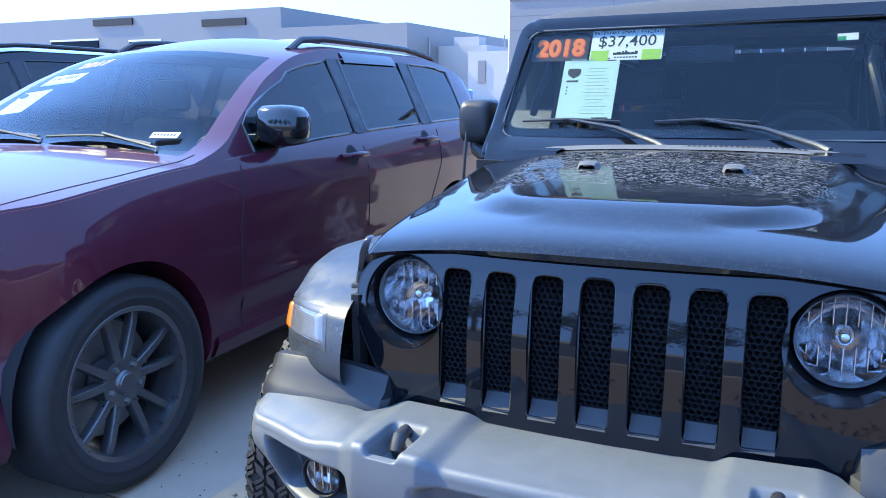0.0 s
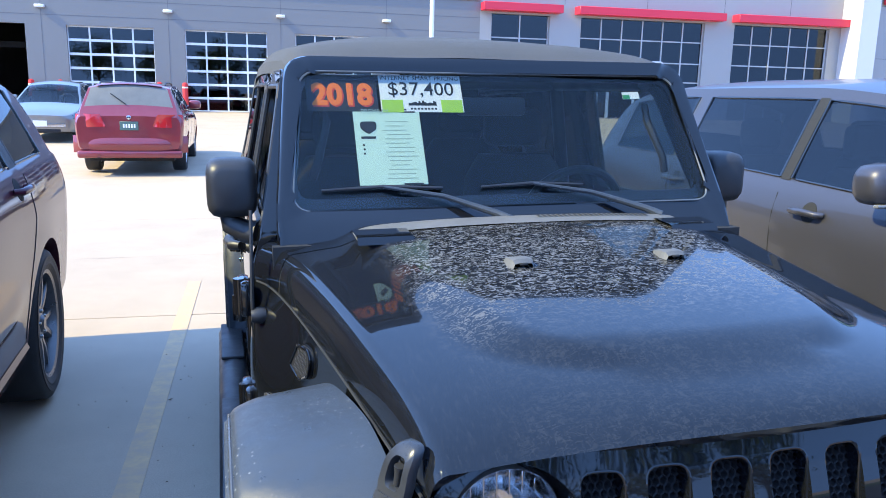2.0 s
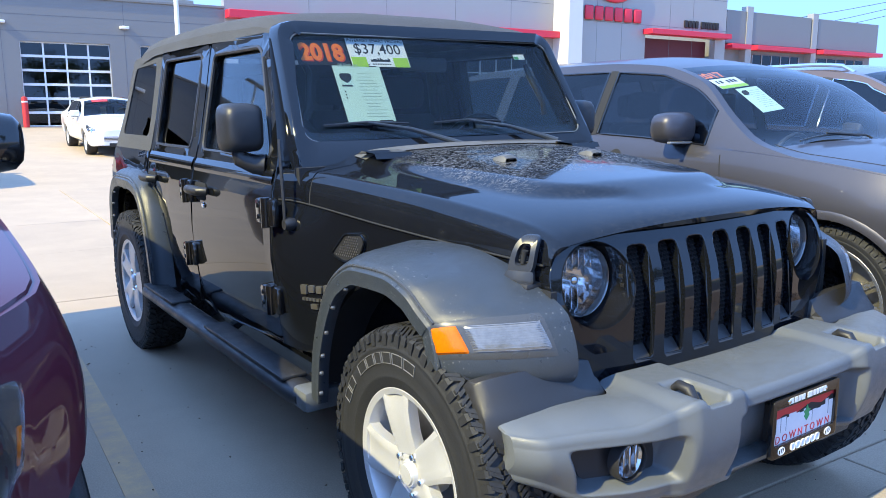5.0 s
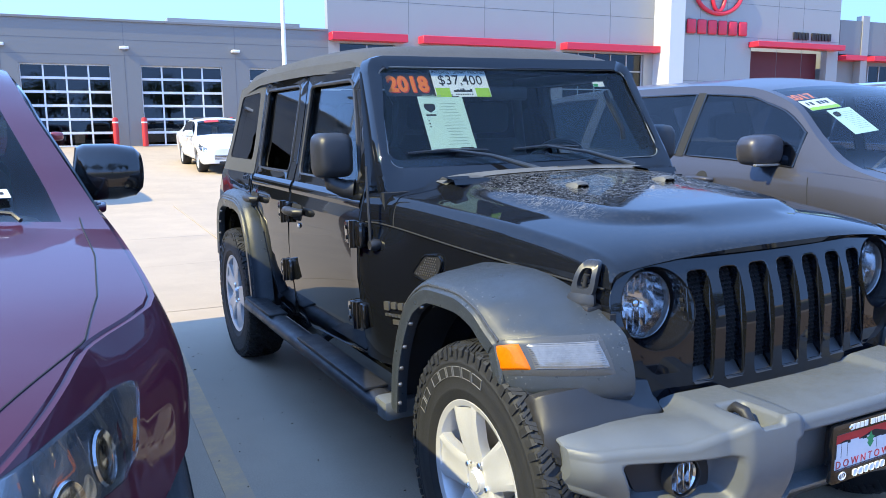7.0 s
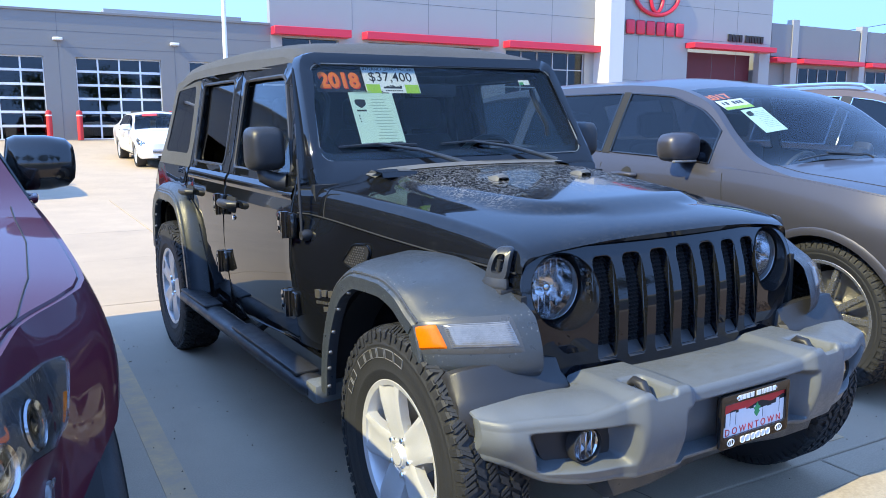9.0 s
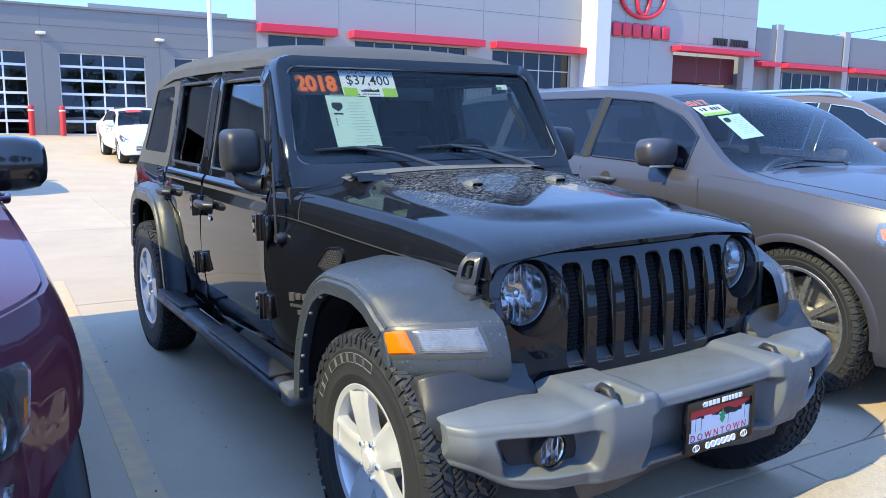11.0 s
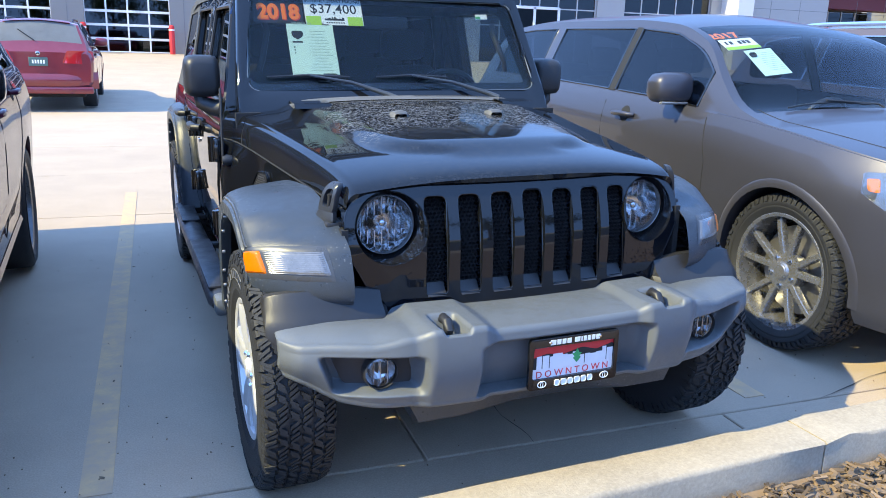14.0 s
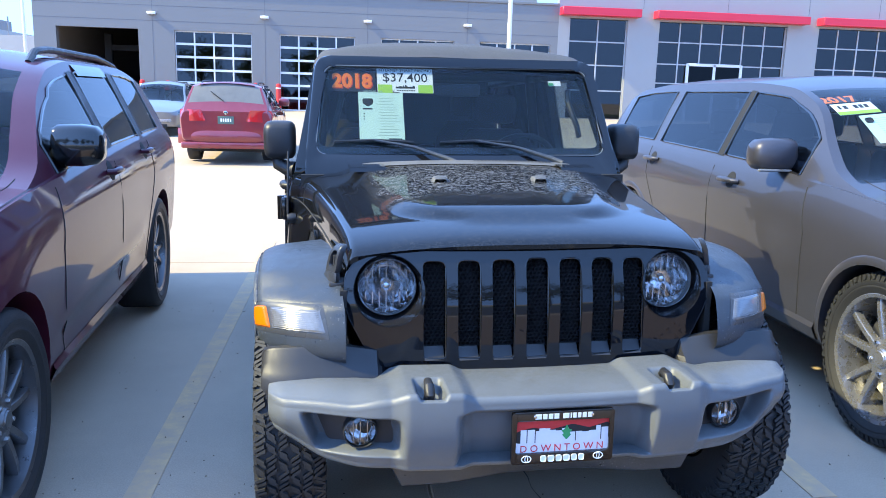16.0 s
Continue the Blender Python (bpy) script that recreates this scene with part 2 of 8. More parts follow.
M["plate_white"] = mat("plate_white", (0.72, 0.70, 0.72), 0.4, spots=0.12, scale=30)
M["plate_teal"] = mat("teal_plate", (0.07, 0.13, 0.115), 0.5)
M["leaf_green"] = mat("green_leaf_ink", (0.03, 0.30, 0.10), 0.5)
M["bark"] = mat("bark", (0.10, 0.075, 0.05), 0.95, 0, spots=0.4, scale=12, bump=0.8, bump_scale=30)
M["leaf"] = mat("leaf", (0.06, 0.10, 0.03), 0.6, 0, spots=0.5, scale=1.5)
M["grass"] = mat("grass_ground", (0.08, 0.10, 0.04), 0.95, 0, spots=0.5, scale=0.8, fine=0.4, fine_scale=60)
M["rock"] = mat("far_rock", (0.30, 0.30, 0.33), 0.95, 0, spots=0.4, scale=0.004, stain=(0.75, 0.77, 0.82), stain_amount=0.9, stain_scale=0.006)
M["lamp_white"] = mat("lamp_housing", (0.75, 0.75, 0.74), 0.4)


# ---------------------------------------------------------------- mesh helpers
def part(name, bm, material, parent=None, label="", smooth=True, angle=40):
    """One mesh object from a bmesh, under a thing or a part."""
    me = bpy.data.meshes.new(name)
    bmesh.ops.recalc_face_normals(bm, faces=bm.faces)
    if smooth:
        for f in bm.faces:
            f.smooth = True
        for e in bm.edges:
            if len(e.link_faces) == 2 and e.calc_face_angle(0) > radians(angle):
                e.smooth = False
    bm.to_mesh(me)
    bm.free()
    for mm in (material if isinstance(material, (list, tuple)) else [material]):
        me.materials.append(mm)
    ob = new(name, me)
    if parent:
        ob.parent = parent
    if label:
        ob["label"] = label
    return ob


def thing(name, label, category, m=None, group="", kind=""):
    ob = new(name)
    ob.empty_display_size = 0.1
    if m is not None:
        ob.matrix_world = m
    return tagged(ob, label, category, group, kind)


def box(bm, x0, x1, y0, y1, z0, z1, bevel=0.0, seg=2):
    r = bmesh.ops.create_cube(bm, size=1)
    for v in r["verts"]:
        v.co = Vector(((x0 + x1) / 2 + v.co.x * (x1 - x0), (y0 + y1) / 2 + v.co.y * (y1 - y0), (z0 + z1) / 2 + v.co.z * (z1 - z0)))
    if bevel:
        es = {e for v in r["verts"] for e in v.link_edges}
        bmesh.ops.bevel(bm, geom=list(es), offset=bevel, segments=seg, affect="EDGES", profile=0.5)
    return bm


def boxed(x0, x1, y0, y1, z0, z1, bevel=0.0, seg=2):
    return box(bmesh.new(), x0, x1, y0, y1, z0, z1, bevel, seg)


def rings(bm, loops, closed=True, cap=False):
    """Skin over rings of points."""
    vs = [[bm.verts.new(p) for p in lp] for lp in loops]
    n = len(vs[0])
    for a, b in zip(vs, vs[1:]):
        for i in range(n if closed else n - 1):
            j = (i + 1) % n
            try:
                bm.faces.new((a[i], a[j], b[j], b[i]))
            except ValueError:
                pass
    if cap:
        bm.faces.new(vs[0])
        bm.faces.new(list(reversed(vs[-1])))
    return vs


def tube(bm, pts, r, n=10, cap=True):
    """A round bar along points; r is one radius or one for each point."""
    pts = [Vector(p) for p in pts]
    rs = r if isinstance(r, (list, tuple)) else [r] * len(pts)
    loops, up = [], None
    for i, p in enumerate(pts):
        d = (pts[min(i + 1, len(pts) - 1)] - pts[max(i - 1, 0)]).normalized()
        if up is None:
            up = Vector((0, 0, 1)) if abs(d.z) < 0.9 else Vector((1, 0, 0))
        s = d.cross(up).normalized()
        up = s.cross(d).normalized()
        loops.append([p + rs[i] * (math.cos(2 * math.pi * k / n) * s + math.sin(2 * math.pi * k / n) * up) for k in range(n)])
    rings(bm, loops, True, cap)
    return bm


def lathe(bm, profile, n=48, centre=(0, 0, 0), axis="x"):
    """A turned body: profile of (radius, along)."""
    loops = []
    for r, a in profile:
        lp = []
        for k in range(n):
            c, s = r * math.cos(2 * math.pi * k / n), r * math.sin(2 * math.pi * k / n)
            p = (a, c, s) if axis == "x" else (c, a, s) if axis == "y" else (c, s, a)
            lp.append(Vector(p) + Vector(centre))
        loops.append(lp)
    rings(bm, loops, True, False)
    return bm


def rpoly(pts, r=0.02, n=4):
    """Polygon with rounded corners; a point may bring its own radius as a third number."""
    out = []
    k = len(pts)
    for i in range(k):
        p = Vector(pts[i][:2])
        rr = pts[i][2] if len(pts[i]) > 2 else r
        a, b = Vector(pts[i - 1][:2]) - p, Vector(pts[(i + 1) % k][:2]) - p
        la, lb = a.length, b.length
        t = min(rr, la * 0.49, lb * 0.49)
        if t < 1e-5:
            out.append(tuple(p))
            continue
        p0, p1 = p + a / la * t, p + b / lb * t
        for j in range(n + 1):
            f = j / n
            out.append(tuple((1 - f) ** 2 * p0 + 2 * f * (1 - f) * p + f * f * p1))
    return out


def rrect(u0, v0, u1, v1, r=0.02, n=4):
    return rpoly([(u0, v0), (u1, v0), (u1, v1), (u0, v1)], r, n)


def circle(u, v, r, n=32):
    return [(u + r * math.cos(2 * math.pi * k / n), v + r * math.sin(2 * math.pi * k / n)) for k in range(n)]


def plate(outer, holes, place, back, cuts_u=(), cuts_v=(), bevel=0.0):
    """A sheet with holes, bent by place(u, v) and given thickness by the vector back."""
    bm = bmesh.new()
    for lp in [outer, *holes]:
        vs = [bm.verts.new((p[0], p[1], 0)) for p in lp]
        for i in range(len(vs)):
            bm.edges.new((vs[i], vs[(i + 1) % len(vs)]))
    bmesh.ops.triangle_fill(bm, edges=bm.edges[:], use_beauty=True, use_dissolve=False)
    for axis, cuts in ((0, cuts_u), (1, cuts_v)):
        for c in cuts:
            no = (1, 0, 0) if axis == 0 else (0, 1, 0)
            co = (c, 0, 0) if axis == 0 else (0, c, 0)
            bmesh.ops.bisect_plane(bm, geom=bm.verts[:] + bm.edges[:] + bm.faces[:], plane_co=co, plane_no=no)
    uv = {v: (v.co.x, v.co.y) for v in bm.verts}
    front = list(bm.faces)
    rim = [e for e in bm.edges if len(e.link_faces) == 1]
    for v, (u, w) in uv.items():
        v.co = place(u, w)
    bk = {v: bm.verts.new(v.co + (Vector(back(*uv[v])) if callable(back) else Vector(back))) for v in list(uv)}
    for f in front:
        bm.faces.new([bk[v] for v in reversed(f.verts)])
    for e in rim:
        a, b = e.verts
        bm.faces.new((a, b, bk[b], bk[a]))
    if bevel:
        bmesh.ops.bevel(bm, geom=rim, offset=bevel, segments=2, affect="EDGES", profile=0.6)
    return bm


def field(nu, nv, f, closed=None):
    """A bent sheet: f(u, v) for u and v from 0 to 1."""
    bm = bmesh.new()
    vs = [[bm.verts.new(f(i / nu, j / nv)) for j in range(nv + 1)] for i in range(nu + 1)]
    for i in range(nu):
        for j in range(nv):
            bm.faces.new((vs[i][j], vs[i + 1][j], vs[i + 1][j + 1], vs[i][j + 1]))
    return bm


def flipped(bm):
    for v in bm.verts:
        v.co.x = -v.co.x
    return bm


def smooth01(t):
    t = min(1.0, max(0.0, t))
    return t * t * (3 - 2 * t)


def along(x, xs, ys):
    """Smooth curve through a few knots."""
    return float(CURVES.setdefault((tuple(xs), tuple(ys)), pchip(xs, ys))(x))


CURVES = {}


def pchip(xs, ys):
    xs, ys = np.array(xs, float), np.array(ys, float)
    h, d = np.diff(xs), np.diff(ys) / np.diff(xs)
    m = np.zeros_like(ys)
    m[0], m[-1] = d[0], d[-1]
    for i in range(1, len(xs) - 1):
        if d[i - 1] * d[i] > 0:
            w1, w2 = 2 * h[i] + h[i - 1], h[i] + 2 * h[i - 1]
            m[i] = (w1 + w2) / (w1 / d[i - 1] + w2 / d[i])

    def f(x):
        x = min(max(x, xs[0]), xs[-1])
        i = min(int(np.searchsorted(xs, x, side="right")) - 1, len(h) - 1)
        t = (x - xs[i]) / h[i]
        return ((1 + 2 * t) * (1 - t) ** 2 * ys[i] + t * (1 - t) ** 2 * h[i] * m[i] + t * t * (3 - 2 * t) * ys[i + 1] + t * t * (t - 1) * h[i] * m[i + 1])
    return f


def lettering(text, size, material, parent, m, depth=0.002, name="lettering", bold=0.0, squeeze=1.0):
    """Raised characters in the built-in face, turned into a mesh."""
    cu = bpy.data.curves.new(name, "FONT")
    cu.body, cu.size, cu.extrude, cu.offset = text, size, depth, bold
    cu.align_x, cu.align_y = "CENTER", "CENTER"
    cu.resolution_u = 3
    tmp = new("tmp", cu)
    me = bpy.data.meshes.new_from_object(tmp.evaluated_get(bpy.context.evaluated_depsgraph_get()))
    bpy.data.objects.remove(tmp)
    bpy.data.curves.remove(cu)
    me.name = name
    me.materials.clear()
    me.materials.append(material)
    for v in me.vertices:
        v.co.x *= squeeze
    ob = new(name, me)
    ob.parent = parent
    ob.matrix_local = m
    return ob


# ---------------------------------------------------------------- ground and lot
def rise(y):
    """Height of the lot: level where the cars stand, climbing to the building."""
    return along(y, (-9, 13.5, 16, 20.5, 23.2, 26.5, 29.5, 40), (0, 0, 0.03, 0.20, 0.31, 0.53, 0.73, 0.73))


def build_ground():
    ys = [-400, -120, -40, -14, -6, -0.9, -0.3, 4, 9, 13, 14.5, 16, 18, 20, 22, 24, 26, 28, 30, 45, 80, 200, 700, 2500]
    xs = [-2500, -300, -80, -40, -20, -10, 0, 10, 20, 40, 80, 300, 2500]
    bm = bmesh.new()
    vs = [[bm.verts.new((x, y, rise(y) - 0.012 - (0.15 if y < -6 else 0))) for x in xs] for y in ys]
    for a, b in zip(vs, vs[1:]):
        for i in range(len(xs) - 1):
            bm.faces.new((a[i], a[i + 1], b[i + 1], b[i]))
    g = part("ground", bm, M["concrete"], smooth=False)
    tagged(g, "pale worn concrete lot rising to the showroom", "ground", kind="structure")
    # slabs with tooled joints
    xj = [-17.1, -12.9, -8.7, -4.5, -0.27, 3.95, 8.2, 12.4, 16.6]
    yj = [-0.14, 4.2, 8.5, 12.9]
    for i in range(len(xj) - 1):
        for j in range(len(yj) - 1):
            b = boxed(xj[i] + 0.006, xj[i + 1] - 0.006, yj[j] + 0.006, yj[j + 1] - 0.006, -0.03, 0.0, 0.004, 1)
            part("slab", b, M["concrete"], g)
    xg = [-8.6, -6.2, -3.8, -1.4, 1.0, 3.4, 5.8, 8.2]
    for i in range(len(xg) - 1):
        b = boxed(xg[i] + 0.004, xg[i + 1] - 0.004, -0.60, -0.146, -0.03, 0.001, 0.004, 1)
        part("slab", b, M["concrete"], g)
    # painted bay lines
    for x0, x1, y0, y1 in ((-1.40, -1.30, -0.05, 5.2), (1.20, 1.30, -0.05, 5.2), (4.0, 4.1, -0.05, 5.2), (-4.2, -4.1, -0.05, 5.2)):
        tagged(part("bay_line", boxed(x0, x1, y0, y1, 0.0005, 0.0035), M["yellow"], g), "worn yellow painted bay line")
    # kerb
    k = thing("kerb", "chipped pale concrete kerb along the planted island", "kerb", pose(0, 0, 0, 0, 0, 3.5), kind="structure")
    xs = [-9.0, -6.5, -4.0, -1.5, 0.95, 3.45, 5.95, 9.3]
    for a, b in zip(xs, xs[1:]):
        bm = bmesh.new()
        n = 22
        loops = []
        for q in range(n + 1):
            x = a + 0.004 + (b - a - 0.008) * q / n
            worn = 1.0 + 2.2 * (q in (0, 1, n - 1, n))
            w = lambda s: 0.005 * worn * noise.noise(Vector((x * 5.3, s * 3.1, 0)))
            loops.append([(x, -0.525 + w(1), -0.02), (x, -0.535 + w(2), 0.125 + w(3)), (x, -0.542 + w(2), 0.142), (x, -0.556, 0.15 + w(4) * 0.5), (x, -0.712 + w(5), 0.15 + w(6) * 0.5), (x, -0.722 + w(5), 0.145 + w(6)), (x, -0.726 + w(7), 0.132), (x, -0.728, -0.05)])
        rings(bm, loops, True, True)
        part("kerbstone", bm, M["kerb"], k, angle=50)
    bm = bmesh.new()
    rng = random.Random(4)
    vs, fs = [], []
    def chip(cx, cy, cz, l, w, t, rz, rx):
        mm = Matrix.Translation((cx, cy, cz)) @ Euler((rx, rng.uniform(-.3, .3), rz)).to_matrix().to_4x4()
        o = len(vs)
        for sx, sy, sz in ((-1, -1, -1), (1, -1, -1), (1, 1, -1), (-1, 1, -1), (-.8, -1, 1), (1, -.8, 1), (.8, 1, 1), (-1, .7, 1)):
            vs.append(mm @ Vector((sx * l, sy * w, sz * t)))
        fs.extend([[o + q for q in f] for f in ((0, 3, 2, 1), (4, 5, 6, 7), (0, 1, 5, 4), (1, 2, 6, 5), (2, 3, 7, 6), (3, 0, 4, 7))])
    for _ in range(7000):
        x, y = rng.uniform(-0.6, 3.6), -0.755 - abs(rng.gauss(0, 0.5))
        y += 0.0612 * x
        chip(x, y, 0.03 + rng.uniform(0, 0.035), rng.uniform(.006, .026), rng.uniform(.003, .009), rng.uniform(.0015, .005), rng.uniform(0, 6.3), rng.uniform(-.5, .5))
    me = bpy.data.meshes.new("bark_mulch")
    me.from_pydata(vs, [], fs)
    me.materials.append(M["mulch"])
    tagged(new("bark_mulch", me), "brown shredded bark mulch in the planted island", "mulch", kind="stuff")
    bed = part("planting_bed", boxed(-9, 9.3, -3.4, -0.73, -0.1, 0.03), M["mulch"])
    bed.matrix_world = pose(0, 0, 0, 0, 0, 3.5)
    tagged(bed, "brown soil bed under the bark mulch", "planting bed", kind="structure")


# ---------------------------------------------------------------- showroom


def seams(parent, x0, x1, z0, z1, y, xs, zs):
    for x in xs:
        part("panel_seam", boxed(x - 0.008, x + 0.008, y - 0.004, y + 0.01, z0, z1), M["seam"], parent, smooth=False)
    for z in zs:
        part("panel_seam", boxed(x0, x1, y - 0.004, y + 0.01, z - 0.008, z + 0.008), M["seam"], parent, smooth=False)


def sectional_door(x0, x1, z0, z1, y):
    d = thing("sectional_door", "closed glazed white sectional garage door", "garage door", pose((x0 + x1) / 2, y, z0), "service bay doors")
    w, h = (x1 - x0) / 2, z1 - z0
    rows, cols = 6, 4
    for r in range(rows + 1):
        z = h * r / rows
        part("rail", boxed(-w, w, 0, 0.05, max(0, z - 0.045), min(h, z + 0.045), 0.006, 1), M["frame_white"], d)
    for c in range(cols + 1):
        x = -w + 2 * w * c / cols
        part("stile", boxed(max(-w, x - 0.03), min(w, x + 0.03), 0.004, 0.046, 0, h, 0.005, 1), M["frame_white"], d)
    pane = boxed(-w / cols, w / cols, 0.02, 0.028, 0, h / rows)
    first = part("pane", pane, M["shop_glass"], d, smooth=False)
    first.location = (-w + w / cols, 0, 0)
    for r in range(rows):
        for c in range(cols):
            if r + c:
                o = new("pane", first.data)
                o.parent, o.location = d, (-w + (2 * c + 1) * w / cols, 0, h * r / rows)
    return d


def window_wall(name, x0, x1, z0, z1, y, cols, rows, label="dark glazed shopfront with white mullions"):
    d = thing(name, label, "window", pose(x0, y, z0), kind="structure")
    w, h = x1 - x0, z1 - z0
    part("pane", boxed(0, w, 0.04, 0.052, 0, h), M["shop_glass"], d, smooth=False)
    for c in range(cols + 1):
        x = w * c / cols
        part("mullion", boxed(x - 0.028, x + 0.028, 0, 0.09, 0, h, 0.005, 1), M["mullion"], d)
    for z in rows:
        part("transom", boxed(0, w, 0.006, 0.084, z - z0 - 0.026, z - z0 + 0.026, 0.005, 1), M["mullion"], d)
    return d


def build_showroom():
    Y, Z0, ZP = 30.0, 0.73, 5.27
    doors = [(-7.39, -4.43), (-3.34, -0.36), (0.70, 3.67), (4.74, 7.70)]
    bay = (-11.8, -8.75)
    holes = [(bay[0], Z0 - 0.1, bay[1], 3.72)] + [(a, Z0 - 0.1, b, 3.71) for a, b in doors]
    place = lambda u, v: Vector((u, Y, v))
    # the service wing: piers and lintel
    w = part("wall_service", plate([(-12.62, -0.2), (8.0, -0.2), (8.0, ZP), (-12.62, ZP)], [[(a, b), (c, b), (c, d), (a, d)] for a, b, c, d in [(h[0], 0.5, h[2], h[3]) for h in holes]], place, (0, 0.3, 0)), M["panel"], smooth=False)
    tagged(w, "grey metal panel wall of the service wing", "wall", kind="structure")
    seams(w, -12.62, 8.0, Z0, ZP, Y, [-8.2, -3.9, 0.15, 4.2], [])
    for a, b in [(-12.62, 8.0)]:
        seams(w, a, b, Z0, ZP, Y, [], [4.62, 4.05])
    part("coping", boxed(-12.66, 8.0, Y - 0.06, Y + 0.4, ZP, ZP + 0.09, 0.01, 1), M["panel"], w)
    side = part("wall_end", boxed(-12.62, -12.4, Y + 0.3, 52, -0.2, ZP), M["panel"], smooth=False)
    tagged(side, "grey end wall of the service wing", "wall", kind="structure")
    roof = part("roof", boxed(-12.4, 8.0, Y + 0.3, 52, ZP - 0.6, ZP - 0.3), M["panel"], smooth=False)
    tagged(roof, "flat roof of the service wing", "roof", kind="structure")
    for x in (-8.2, -3.9, 0.15, 4.2):
        lamp = thing("wall_light", "small white wall light on grey panels", "wall light", pose(x, Y, 4.33), "wall lights")
        part("housing", boxed(-0.16, 0.16, -0.2, 0.0, -0.05, 0.05, 0.02, 2), M["lamp_white"], lamp)
        part("bracket", boxed(-0.05, 0.05, -0.03, 0.0, -0.09, 0.09, 0.01, 1), M["steel"], lamp)
    for a, b in doors:
        sectional_door(a, b, Z0, 3.71, Y + 0.12)
    # inside of the service wing
    ins = part("floor_service", boxed(-12.4, 8, Y + 0.3, 46, Z0 - 0.2, Z0), M["concrete"], smooth=False)
    tagged(ins, "concrete workshop floor", "floor", kind="structure")
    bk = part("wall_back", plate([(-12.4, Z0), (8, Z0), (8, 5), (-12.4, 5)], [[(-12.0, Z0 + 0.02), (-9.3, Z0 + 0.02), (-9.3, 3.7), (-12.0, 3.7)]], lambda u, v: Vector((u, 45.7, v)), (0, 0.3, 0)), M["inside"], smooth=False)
    tagged(bk, "workshop back wall, coloured near black as interior shade", "wall", kind="structure")
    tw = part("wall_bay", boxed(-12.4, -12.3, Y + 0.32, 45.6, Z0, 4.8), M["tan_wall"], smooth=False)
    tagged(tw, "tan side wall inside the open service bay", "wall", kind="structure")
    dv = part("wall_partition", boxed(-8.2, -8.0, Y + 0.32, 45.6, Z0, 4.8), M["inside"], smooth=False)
    tagged(dv, "workshop partition, coloured near black as interior shade", "wall", kind="structure")
    sectional_door(-12.0, -9.3, Z0 + 0.02, 3.7, 45.72)
    lift = thing("vehicle_lift", "dark two-post vehicle lift in the open bay", "lift", pose(-9.9, 34.0, Z0))
    for x in (-1.1, 0.75):
        part("post", boxed(x - 0.15, x + 0.15, -0.15, 0.15, 0, 3.0, 0.02, 1), M["inside"], lift)
        part("arm", boxed(x - 0.5, x + 0.5, -0.5, -0.38, 0.35, 0.5, 0.02, 1), M["inside"], lift)
    part("crossbeam", boxed(-1.2, 0.9, -0.1, 0.1, 2.3, 2.55, 0.02, 1), M["inside"], lift)
    # raised block behind the service wing
    up = part("wall_upper", boxed(2.4, 8.4, 35.8, 52, 4.9, 6.25), M["panel_light"], smooth=False)
    tagged(up, "pale raised roof block behind the service wing", "wall", kind="structure")
    # showroom wing
    sh = [(8.48, 0.74, 10.97, 4.82), (12.35, 0.74, 18.06, 4.82), (19.5, 0.74, 24.3, 4.82)]
    w2 = part("wall_showroom", plate([(8.0, 0.0), (25.2, 0.0), (25.2, 8.4), (8.0, 8.4)], [[(a, b), (c, b), (c, d), (a, d)] for a, b, c, d in sh], place, (0, 0.35, 0)), M["panel_light"], smooth=False)
    tagged(w2, "light grey panel wall of the showroom", "wall", kind="structure")
    seams(w2, 8.0, 25.2, 5.3, 8.4, Y, [11.6, 15.3, 18.95, 22.2], [6.6])
    for i, (a, b) in enumerate(((8.02, 11.35), (12.05, 18.75), (19.36, 24.9))):
        t = part("canopy_band", boxed(a, b, Y - 0.55, Y + 0.05, 4.9, 5.22, 0.015, 1), M["red_band"])
        tagged(t, "red metal canopy band over the showroom glass", "canopy", "red canopy bands", kind="structure")
    for x in (11.05, 11.9, 18.3, 19.1):
        pass
    window_wall("window_1", 8.5, 10.95, 0.75, 4.8, Y + 0.12, 2, [1.9, 2.95, 3.9])
    w_ = window_wall("window_2", 12.37, 18.04, 0.75, 4.8, Y + 0.12, 6, [2.3, 3.1, 4.0])
    window_wall("window_3", 19.52, 24.28, 0.75, 4.8, Y + 0.12, 5, [2.3, 3.1, 4.0])
    ent = thing("door_1", "white framed double glass showroom door", "door", pose(13.75, Y + 0.06, 0.75), kind="structure")
    for x in (0, 1.2, 2.4):
        part("door_frame", boxed(x - 0.06, x + 0.06, -0.03, 0.05, 0, 2.4, 0.01, 1), M["frame_white"], ent)
    part("door_frame", boxed(0, 2.4, -0.03, 0.05, 2.3, 2.42, 0.01, 1), M["frame_white"], ent)
    part("pane", boxed(0.06, 2.34, 0.01, 0.02, 0.05, 2.3), M["dark_glass"], ent, smooth=False)
    # entrance portal: white tower, sign, glazed recess
    tower = part("wall_portal", boxed(24.9, 25.8, Y - 1.2, Y + 6, 0.3, 9.4), M["panel_white"], smooth=False)
    tagged(tower, "bright white edge fin of the entrance portal", "wall", kind="structure")
    pw = part("wall_sign", plate([(25.8, 0.3), (37.9, 0.3), (37.9, 9.4), (25.8, 9.4)], [[(31.2, 0.31), (37.0, 0.31), (37.0, 5.4), (31.2, 5.7)]], lambda u, v: Vector((u, Y - 0.3, v)), (0, 0.4, 0)), M["panel_light"], smooth=False)
    tagged(pw, "pale panel wall carrying the showroom sign", "wall", kind="structure")
    seams(pw, 25.8, 37.9, 0.7, 9.4, Y - 0.3, [27.6, 29.4, 33.1, 35.0], [5.9, 7.6, 3.6, 2.0])
